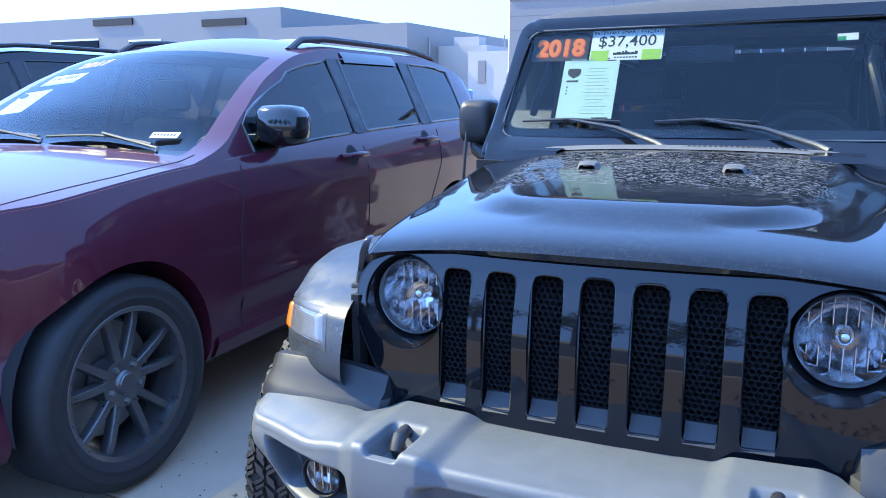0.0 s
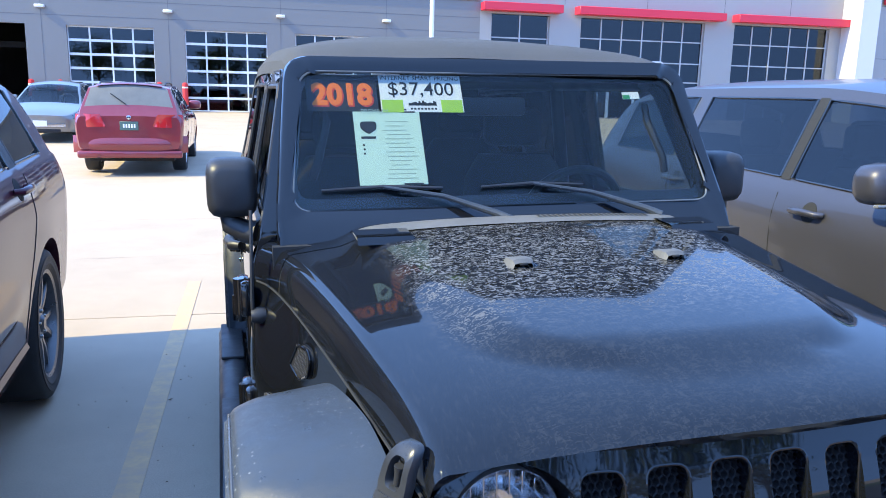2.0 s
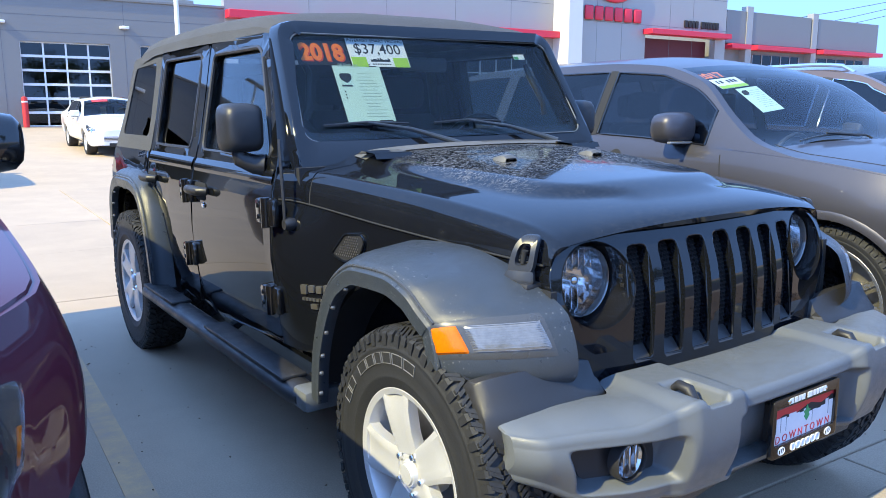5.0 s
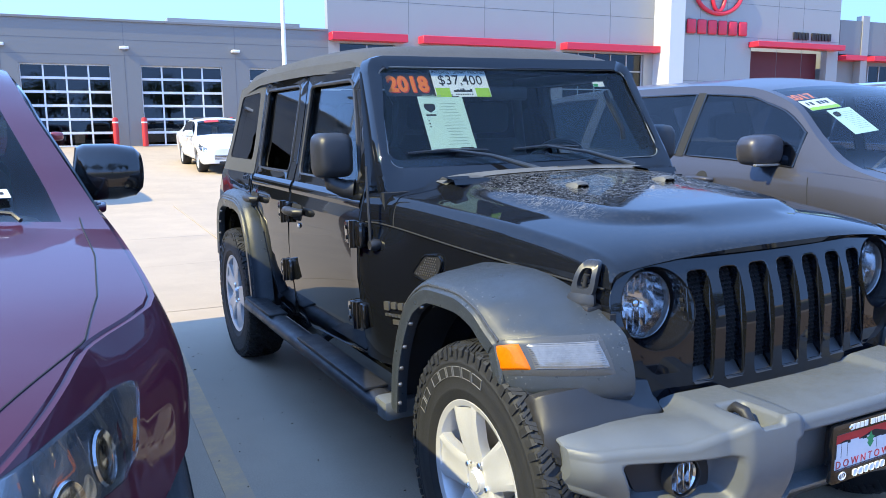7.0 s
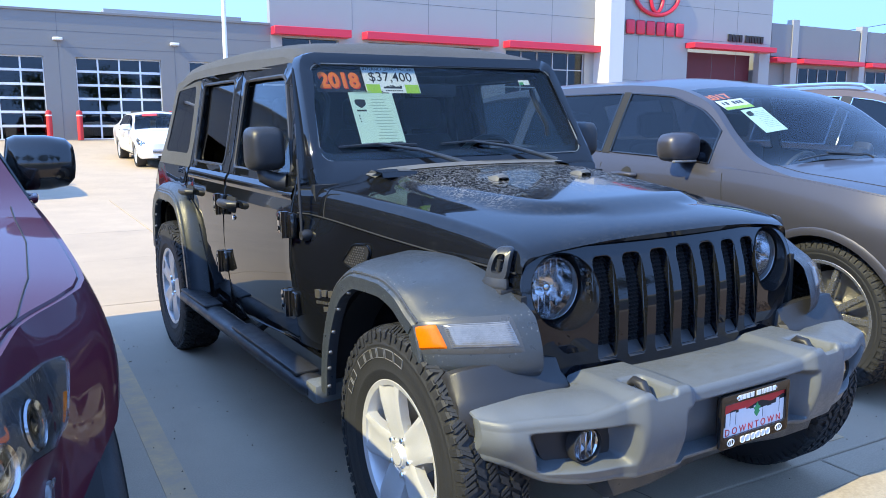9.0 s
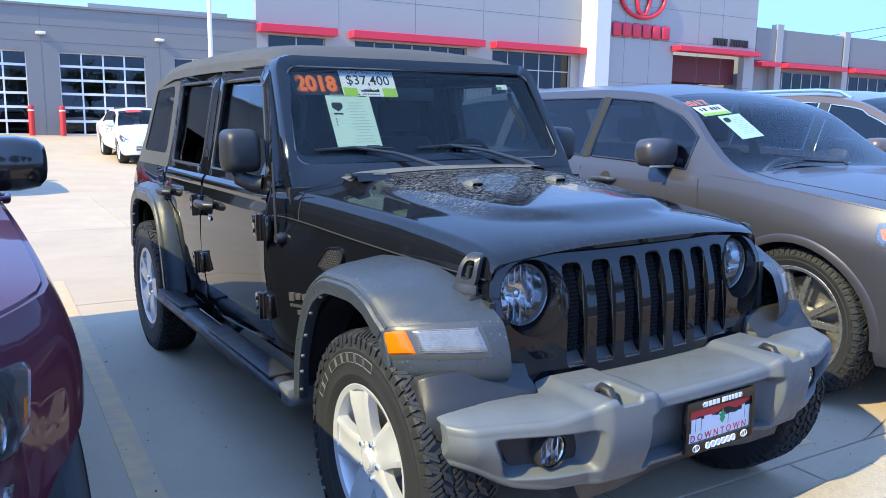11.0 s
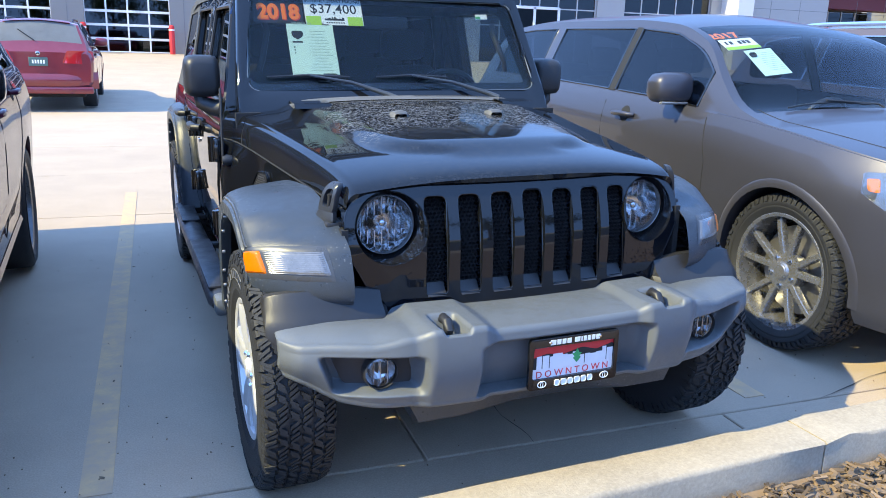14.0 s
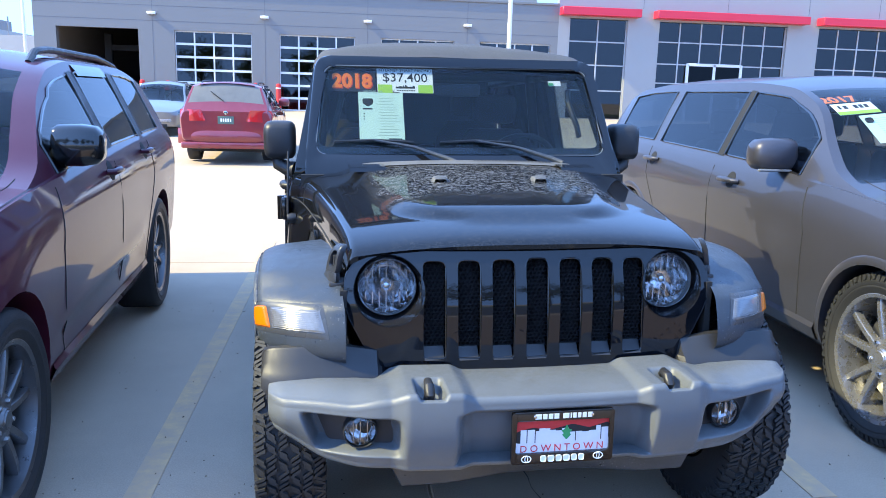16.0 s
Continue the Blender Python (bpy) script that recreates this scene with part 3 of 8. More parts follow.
    t = part("canopy_band", boxed(31.0, 37.6, Y - 1.0, Y - 0.25, 5.4, 5.68, 0.015, 1), M["red_band"])
    tagged(t, "red metal canopy band over the entrance", "canopy", "red canopy bands", kind="structure")
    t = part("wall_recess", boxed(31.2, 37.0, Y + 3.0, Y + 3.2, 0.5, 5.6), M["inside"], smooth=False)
    tagged(t, "back of the entrance recess, coloured near black as shade", "wall", kind="structure")
    window_wall("window_4", 31.3, 36.0, 0.75, 3.8, Y + 1.6, 5, [2.9])
    t = part("soffit_red", boxed(31.2, 37.0, Y + 0.4, Y + 1.6, 3.85, 5.3), M["soffit"], smooth=False)
    tagged(t, "dark red soffit inside the entrance recess", "soffit", kind="structure")
    # sign: oval emblem and letter row as plain shapes
    sg = thing("showroom_sign", "red metal oval emblem over a row of red letter blocks", "sign", pose(28.7, Y - 0.3, 6.3))
    bm = bmesh.new()
    def ring(rx, rz, cx, cz, r):
        tube(bm, [(cx + rx * math.cos(a), -0.1, cz + rz * math.sin(a)) for a in np.linspace(0, 2 * math.pi, 41)], r, 8, False)
    ring(1.55, 1.05, 0, 1.75, 0.11)
    ring(0.45, 0.98, 0, 1.8, 0.10)
    ring(1.0, 0.4, 0, 2.2, 0.10)
    part("emblem", bm, M["red_band"], sg)
    x = -2.05
    for i in range(6):
        part("letter_block", boxed(x, x + 0.58, -0.16, -0.04, -0.36, 0.36, 0.08, 3), M["red_band"], sg)
        x += 0.70
    nm = thing("name_sign", "row of dark letter blocks over the entrance", "sign", pose(35.7, Y - 0.3, 6.13))
    x = -1.45
    for i, w_ in enumerate((.3, .24, .24, .24, .0, .3, .12, .2, .2, .22, .24)):
        if w_:
            part("letter_block", boxed(x, x + w_, -0.08, -0.01, -0.2, 0.2, 0.02, 1), M["ink"], nm)
        x += w_ + 0.05 if w_ else 0.18
    # far wing to the right
    w3 = part("wall_east", boxed(37.9, 54.4, Y + 0.3, Y + 20, 0.3, 7.2), M["panel"], smooth=False)
    tagged(w3, "grey panel wall of the far showroom wing", "wall", kind="structure")
    for a, b in ((38.2, 40.0), (40.6, 46.6), (47.4, 54.5)):
        f = part("fascia_panel", boxed(a, b, Y - 0.1, Y + 0.3, 5.3, 7.2), M["panel"], smooth=False)
        tagged(f, "grey fascia panel of the far wing", "wall", kind="structure")
        t = part("canopy_band", boxed(a, b, Y - 0.6, Y + 0.3, 4.95, 5.22, 0.015, 1), M["red_band"])
        tagged(t, "red metal canopy band on the far wing", "canopy", "red canopy bands", kind="structure")
    window_wall("window_5", 41.2, 46.0, 0.75, 4.7, Y + 0.2, 5, [2.3, 3.6])
    window_wall("window_6", 48.0, 53.5, 0.75, 4.7, Y + 0.2, 5, [2.3, 3.6])
    for x in (40.3, 47.0):
        t = part("pier", boxed(x - 0.28, x + 0.28, Y - 0.15, Y + 0.3, 0.4, 7.5), M["panel_light"], smooth=False)
        tagged(t, "pale pier between fascia panels", "pier", kind="structure")
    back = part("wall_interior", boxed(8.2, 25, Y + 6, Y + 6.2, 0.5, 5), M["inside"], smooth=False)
    tagged(back, "showroom back wall, coloured near black as interior shade", "wall", kind="structure")
    rf = part("roof_showroom", boxed(8.0, 25, Y + 0.35, Y + 16, 5.0, 5.2), M["panel"], smooth=False)
    tagged(rf, "flat roof of the showroom", "roof", kind="structure")
    # bollards
    for x in (-8.55, -7.6, -4.25, -3.36, -0.34, 0.66, 3.85, 4.6):
        b = thing("bollard", "red painted steel bollard beside the service doors", "bollard", pose(x, 29.5, rise(29.5) - 0.01), "bollards")
        bm = bmesh.new()
        lathe(bm, [(0.0, 1.07), (0.05, 1.06), (0.09, 1.03), (0.1, 0.98), (0.1, 0.0)], 20, axis="z")
        part("post", bm, M["bollard"], b)
        bm = bmesh.new()
        lathe(bm, [(0.102, 0.86), (0.104, 0.87), (0.104, 0.90), (0.102, 0.91)], 20, axis="z")
        part("reflective_band", bm, M["card_white"], b)


def light_pole(x, y, h, name="light_pole"):
    p = thing(name, "slim grey steel lot light pole", "light pole", pose(x, y, rise(y)), "light poles")
    bm = bmesh.new()
    tube(bm, [(0, 0, 0.6), (0, 0, h)], [0.085, 0.07], 12)
    part("pole", bm, M["lamp_white"], p)
    bm = bmesh.new()
    lathe(bm, [(0.0, 0.6), (0.26, 0.6), (0.28, 0.57), (0.28, 0.0)], 20, axis="z")
    part("base", bm, M["kerb"], p)
    part("lamp_head", boxed(-0.6, 0.6, -0.2, 0.2, h, h + 0.12, 0.03, 2), M["steel"], p)


def build_distance():
    b = thing("retail_building", "large grey flat-roofed building across the road", "building", pose(0, 0, 0))
    def block(x0, x1, y0, y1, z1, m):
        return part("wall", boxed(x0, x1, y0, y1, -0.5, z1), m, b, smooth=False)
    # seen to the far left: long front with windows and two dark signs
    block(-95, -50, 62, 90, 9.8, M["panel"])
    block(-50, -34.6, 60, 84, 7.6, M["panel"])
    for x0, x1, z in ((-84, -76, 6.6), (-71, -66.3, 6.3), (-60.5, -55.8, 6.0), (-48.5, -44, 5.6)):
        w = part("window", boxed(x0, x1, 61.9 if x0 < -50 else 59.9, 62.1 if x0 < -50 else 60.1, z - 1.2, z + 0.7), M["dark_glass"], b, smooth=False)
        part("window_frame", boxed(x0 - 0.1, x1 + 0.1, 61.86 if x0 < -50 else 59.86, 61.95 if x0 < -50 else 59.95, z + 0.7, z + 0.9), M["frame_white"], w, smooth=False)
    for x0, x1, z in ((-76.5, -70.3, 9.2), (-60.2, -54.4, 8.6)):
        part("sign", boxed(x0, x1, 61.8, 62.0, z - 0.35, z + 0.35), M["ink"], b, "dark illegible letter row", smooth=False)
    tagged(b, "large pale flat-roofed building with dark sign rows")
    c = thing("warehouse", "low beige flat-roofed warehouse in the distance", "building", pose(0, 0, 0))
    part("wall", boxed(-36, -29.6, 66, 80, -0.5, 5.9), M["beige"], c, smooth=False)
    part("wall", boxed(-29.6, -24.3, 62, 76, -0.5, 5.1), M["beige"], c, smooth=False)
    part("chimney", boxed(-33.2, -30.6, 66.5, 68, 5.9, 6.7), M["beige"], c, smooth=False)
    part("door", boxed(-28.6, -27.9, 61.9, 62.05, 2.4, 4.3), M["panel"], c, smooth=False)
    for x in (-34.5, -27.0):
        bm = bmesh.new()
        tube(bm, [(x, 64, 5), (x, 64, 6.6)], 0.06, 6)
        part("vent_pipe", bm, M["steel"], c)
    light_pole(5.15, 26, 8.8)
    light_pole(-17.5, 42, 7.5)
    # far mountains with snow
    rng = random.Random(8)
    bm = bmesh.new()
    n = 60
    top, bot = [], []
    for i in range(n + 1):
        x = -2300 + 1900 * i / n
        h = 70 + 60 * noise.noise(Vector((x * 0.003, 1.7, 0))) + 22 * noise.noise(Vector((x * 0.013, 4.1, 0)))
        top.append((x, 2300, h)), bot.append((x, 2240, -5))
    rings(bm, [bot, [(x, 2280, h * 0.55) for x, y, h in top], top, [(x, 2360, 0) for x, y, h in top]], False)
    m = part("backdrop_mountains", bm, M["rock"])
    tagged(m, "snowy far mountains", "mountain", kind="structure")


build_ground()


def build_litter():
    """Dry leaf bits and grit on the concrete, and a few hairline cracks."""
    rng = random.Random(12)
    vs, fs = [], []
    for _ in range(260):
        x, y = rng.uniform(-2.0, 2.2), rng.uniform(-0.5, 3.6)
        if rng.random() < 0.55:
            y = rng.uniform(-0.45, 0.3) if rng.random() < 0.6 else y
            x = rng.gauss(-1.35, 0.25) if rng.random() < 0.5 else x
        l, a = rng.uniform(0.002, 0.007) * (2.4 if rng.random() < 0.06 else 1), rng.uniform(0, 6.3)
        o = len(vs)
        for q, k in ((0, 1.0), (1.4, 0.6), (2.9, 0.9), (4.4, 0.5)):
            vs.append((x + l * k * math.cos(a + q), y + l * k * math.sin(a + q), 0.0045 + rng.uniform(0, 0.002)))
        vs.append((x, y, 0.010))
        fs.extend([(o + i, o + (i + 1) % 4, o + 4) for i in range(4)])
    me = bpy.data.meshes.new("dry_litter")
    me.from_pydata(vs, [], fs)
    me.materials.append(M["mulch"])
    tagged(new("dry_litter", me), "dry leaf bits and grit on the concrete", "litter", kind="stuff")
    for k, (x0, y0, x1, y1) in enumerate(((0.15, -0.14, 0.05, 1.2), (-3.9, 6.1, -0.4, 6.35), (1.5, -0.14, 3.7, 0.42))):
        bm = bmesh.new()
        loops = []
        for t in np.linspace(0, 1, 26):
            x = x0 + (x1 - x0) * t + 0.02 * noise.noise(Vector((t * 9, k * 5.1, 0)))
            y = y0 + (y1 - y0) * t + 0.02 * noise.noise(Vector((k * 7.7, t * 9, 0)))
            w = 0.0022 * (0.4 + abs(noise.noise(Vector((t * 20, 3 + k, 1)))) * 2)
            d = Vector((y1 - y0, x0 - x1, 0)).normalized() * w
            loops.append([(x - d.x, y - d.y, 0.0042), (x + d.x, y + d.y, 0.0042)])
        rings(bm, loops, False)
        tagged(part("crack", bm, M["joint"]), "hairline crack in the concrete slab", "crack", kind="structure")


build_litter()


def build_tree(x, y, h, seed):
    """An unseen tree added for reflections: tapered trunk, limbs and a loose crown of small leaves."""
    rng = random.Random(seed)
    t = thing("tree", "leafy green tree behind the camera, added for reflections", "tree", pose(x, y, -0.1), group="street trees")
    bm = bmesh.new()
    tube(bm, [(0, 0, 0), (0.03, 0.02, h * 0.2), (-0.02, 0.04, h * 0.45), (0.02, 0.0, h * 0.8)], [0.16, 0.13, 0.10, 0.03], 9)
    part("trunk", bm, M["bark"], t)
    tips = []
    for k in range(9):
        a, z0 = k * 2.4 + rng.uniform(-.3, .3), h * rng.uniform(0.3, 0.6)
        l = h * rng.uniform(0.22, 0.34)
        p1 = Vector((math.cos(a) * l * 0.5, math.sin(a) * l * 0.5, z0 + l * 0.45))
        p2 = Vector((math.cos(a) * l, math.sin(a) * l, z0 + l * 0.75))
        bm = bmesh.new()
        tube(bm, [(0, 0, z0), p1, p2], [0.06, 0.04, 0.012], 6)
        part("limb", bm, M["bark"], t)
        tips += [p1, p2, (p1 + p2) / 2 + Vector((0, 0, 0.5))]
    tips += [Vector((0, 0, h * 0.85)), Vector((0.4, 0.2, h * 0.75)), Vector((-0.4, 0.1, h * 0.7))]
    vs, fs = [], []
    for c in tips:
        for _ in range(150):
            p = c + Vector((rng.gauss(0, .42), rng.gauss(0, .42), rng.gauss(0, .36)))
            e = Euler((rng.uniform(0, 6.3), rng.uniform(0, 6.3), rng.uniform(0, 6.3))).to_matrix()
            l = rng.uniform(0.07, 0.13)
            o = len(vs)
            vs.extend(p + e @ Vector(q) for q in ((-l, 0, 0), (0, -l * 0.45, 0.01), (l, 0, 0), (0, l * 0.45, 0.01)))
            fs.append((o, o + 1, o + 2, o + 3))
    me = bpy.data.meshes.new("crown")
    me.from_pydata(vs, [], fs)
    me.materials.append(M["leaf"])
    o = new("crown", me)
    o.parent = t


# row of trees out of view, there only to be mirrored in the paint
for k, (x, y, h) in enumerate(((-9.5, -16.5, 6.2), (-4.2, -17.8, 7.0), (1.5, -17.0, 6.4), (6.8, -18.0, 7.2), (12.5, -17.4, 6.5), (-15.0, -18.0, 6.8))):
    build_tree(x, y, h, 30 + k)
for k, (z0, z1) in enumerate(((6.9, 17.3), (4.2, 15.4), (4.9, 16.2))):
    bm = bmesh.new()
    tube(bm, [(45 + 72 * t, 60 + k, z0 + (z1 - z0) * t - 3.0 * t * (1 - t)) for t in np.linspace(0, 1, 14)], 0.035, 5)
    tagged(part("power_line", bm, M["joint"]), "thin dark power line across the sky", "power line", kind="structure")
# unseen asphalt and grass strips, added for what paint and glass reflect
road = part("road", boxed(-120, 120, -14.0, -3.9, -0.3, -0.006), M["asphalt"], smooth=False)
tagged(road, "unseen dark asphalt strip, added for reflections", "road", kind="structure")
lawn = part("lawn", boxed(-120, 120, -34.0, -14.1, -0.3, -0.13), M["grass"], smooth=False)
tagged(lawn, "unseen dry green strip, added for reflections", "lawn", kind="structure")
build_showroom()
build_distance()


# ---------------------------------------------------------------- wheels
def build_wheel(parent, R, W, rim, spokes, metal, tread=True, style="five", letters=False):
    """A wheel with its outer face towards +x: tyre with tread blocks, rim, spokes, nuts, hub cap, brake disc."""
    wheel = new("wheel")
    wheel.parent = parent
    h = W / 2
    bm = bmesh.new()
    prof = [(rim - 0.012, h * 0.80), (rim + 0.008, h * 0.93), (rim + 0.03, h * 0.99), (rim + 0.034, h * 1.012), (rim + 0.040, h * 1.015), (rim + 0.043, h * 1.002), (rim + (R - rim) * 0.45, h * 1.03), (rim + (R - rim) * 0.6, h * 1.035), (R - 0.062, h * 1.015), (R - 0.059, h * 1.03), (R - 0.052, h * 1.03), (R - 0.049, h * 1.005), (R - 0.045, h * 1.0), (R - 0.022, h * 0.93), (R - 0.012, h * 0.80),
            (R - 0.010, 0), (R - 0.012, -h * 0.80), (R - 0.022, -h * 0.93), (R - 0.045, -h), (rim + 0.03, -h * 0.99), (rim, -h * 0.85)]
    lathe(bm, prof, 80)
    tyre = part("tyre", bm, M["rubber"], wheel, angle=60)
    if tread:
        vs, fs = [], []
        n = 72
        lanes = ((-0.82, 0.15, 0.0), (-0.50, 0.13, 0.5), (-0.165, 0.13, 0.15), (0.165, 0.13, 0.62), (0.50, 0.13, 0.3), (0.82, 0.15, 0.1))
        for li, (c, w, ph) in enumerate(lanes):
            for k in range(n):
                a0 = 2 * math.pi * (k + ph) / n
                da = 2 * math.pi / n * (0.34 + 0.03 * (k % 3))
                sk = 0.34 * da * (1 if (li + k // 2) % 2 else -1)
                for half in (-1, 1):  # a thin sipe parts each block
                    o = len(vs)
                    for rr, g in ((R - 0.014, 1.0), (R, 0.92)):
                        for sa, sx in ((-1, -1), (1, -1), (1, 1), (-1, 1)):
                            drop = 0.010 if abs(c) > 0.6 and sx * c > 0 else 0.0
                            a = a0 + da * (0.53 * half + 0.45 * sa * g) + sk * sx * 2
                            x = h * (c + w * sx * g + 0.02 * half)
                            vs.append((x, (rr - drop) * math.cos(a), (rr - drop) * math.sin(a)))
                    fs.extend([[o + q for q in f] for f in ((4, 5, 6, 7), (0, 1, 5, 4), (1, 2, 6, 5), (2, 3, 7, 6), (3, 0, 4, 7))])
        for k in range(n):  # shoulder lugs
            for s in (1, -1):
                a0 = 2 * math.pi * (k + (0.1 if s > 0 else 0.0)) / n
                da = 2 * math.pi / n * 0.30
                lng = 0.028 if k % 2 else 0.016
                o = len(vs)
                for sa in (-1, 1):
                    for r_, x_ in ((R - 0.008, 0.90), (R - 0.018, 1.0), (R - 0.02 - lng, 1.035), (R - 0.02 - lng, 0.95), (R - 0.03, 0.85)):
                        a = a0 + da * sa
                        vs.append((s * h * x_, r_ * math.cos(a), r_ * math.sin(a)))
                fs.extend([[o + q for q in f] for f in ((0, 1, 2, 3, 4), (9, 8, 7, 6, 5), (0, 5, 6, 1), (1, 6, 7, 2), (2, 7, 8, 3))])
        me = bpy.data.meshes.new("tread")
        me.from_pydata(vs, [], fs)
        me.materials.append(M["rubber"])
        o = new("tread", me)
        o.parent = tyre
    if letters:
        rr = rim + (R - rim) * 0.52
        a = math.radians(60)
        for w_ in (.05, .05, .045, .035, .045, .05, 0, .04, .04):
            if w_:
                da = w_ / rr
                bm = bmesh.new()
                # hollow letter blocks: outline strokes only
                for q0, q1, r0, r1 in ((0, 1, -.015, -.0137), (0, 1, .0137, .015), (0, .035, -.0137, .0137), (.965, 1, -.0137, .0137)):
                    loops = []
                    for q in np.linspace(q0, q1, 4):
                        ang = a + da * q
                        loops.append([(h * 1.045 + 0.001, (rr + e) * math.cos(ang), (rr + e) * math.sin(ang)) for e in (r0, r1)] + [(h * 1.03, (rr + e) * math.cos(ang), (rr + e) * math.sin(ang)) for e in (r1, r0)])
                    rings(bm, loops, True, True)
                part("sidewall_block", bm, M["worn_letter"], tyre, "pale outlined sidewall block")
                a += da + 0.022
            else:
                a += 0.12
    bm = bmesh.new()
    lathe(bm, [(rim + 0.006, h * 0.86), (rim + 0.012, h * 0.90), (rim + 0.004, h * 0.93), (rim - 0.012, h * 0.88), (rim - 0.02, h * 0.6), (rim - 0.035, -h * 0.5), (rim - 0.01, -h * 0.85)], 64)
    part("rim", bm, metal, wheel)
    bm = bmesh.new()
    lathe(bm, [(0.0, -0.01), (rim * 0.78, -0.01), (rim * 0.78, -0.03), (0.0, -0.03)], 40)
    part("brake_disc", bm, M["steel"], wheel)
    fx = h * (0.84 if letters else 0.72)
    hub = rim * 0.34
    bm = bmesh.new()
    lathe(bm, [(0.0, fx + 0.005), (hub * 0.42, fx + 0.005), (hub * 0.5, fx - 0.005), (hub, fx - 0.012), (hub * 1.05, fx - 0.03), (hub * 0.9, 0.0)], 40)
    part("hub", bm, metal, wheel)
    n = spokes
    for k in range(n):
        a = 2 * math.pi * k / n + 0.3
        bm = bmesh.new()
        pairs = ((-1, 1),) if style != "twin" else ((-0.5, 0.45), (0.5, 0.45))
        for off, wd in pairs:
            rootw, tipw = (0.062, 0.050) if style == "five" else (0.036, 0.030)
            if style == "five":
                rootw, tipw = rim * 0.40, rim * 0.56
            loops = []
            for t in (0.0, 0.35, 0.7, 1.0):
                r_ = hub * 0.7 + (rim - 0.008 - hub * 0.7) * t
                w_ = rootw + (tipw - rootw) * t
                if style == "five":
                    w_ *= 1 + 0.35 * (t - 0.4) ** 2
                cx = off * rim * (0.10 + 0.42 * t) if style == "twin" else 0.0
                xf = fx - 0.012 + 0.012 * math.sin(t * 2.4) + (0.01 if style == "five" else 0)
                sect = [(-w_ / 2, -0.035), (-w_ / 2, -0.006), (-w_ * 0.36, 0.0), (-w_ * 0.2, -0.010 * t if style == "five" else 0.0), (w_ * 0.2, -0.010 * t if style == "five" else 0.0), (w_ * 0.36, 0.0), (w_ / 2, -0.006), (w_ / 2, -0.035)]
                lp = []
                for s_, d_ in sect:
                    yy, zz = r_, cx + s_
                    lp.append((xf + d_, yy * math.cos(a) - zz * math.sin(a), yy * math.sin(a) + zz * math.cos(a)))
                loops.append(lp)
            rings(bm, loops, True, True)
        part("spoke", bm, metal, wheel)
    for k in range(5):
        a = 2 * math.pi * (k + 0.5) / 5 + 0.3
        bm = bmesh.new()
        c = (0, hub * 0.74 * math.cos(a), hub * 0.74 * math.sin(a))
        lathe(bm, [(0.0, fx + 0.006), (0.008, fx + 0.005), (0.011, fx - 0.002), (0.011, fx - 0.02)], 6, c)
        part("nut", bm, M["chrome"] if metal is not M["dark_alloy"] else M["steel"], wheel)
    bm = bmesh.new()
    lathe(bm, [(0.0, fx + 0.011), (hub * 0.34, fx + 0.010), (hub * 0.4, fx + 0.003)], 28)
    part("hub_cap", bm, metal, wheel)
    return wheel


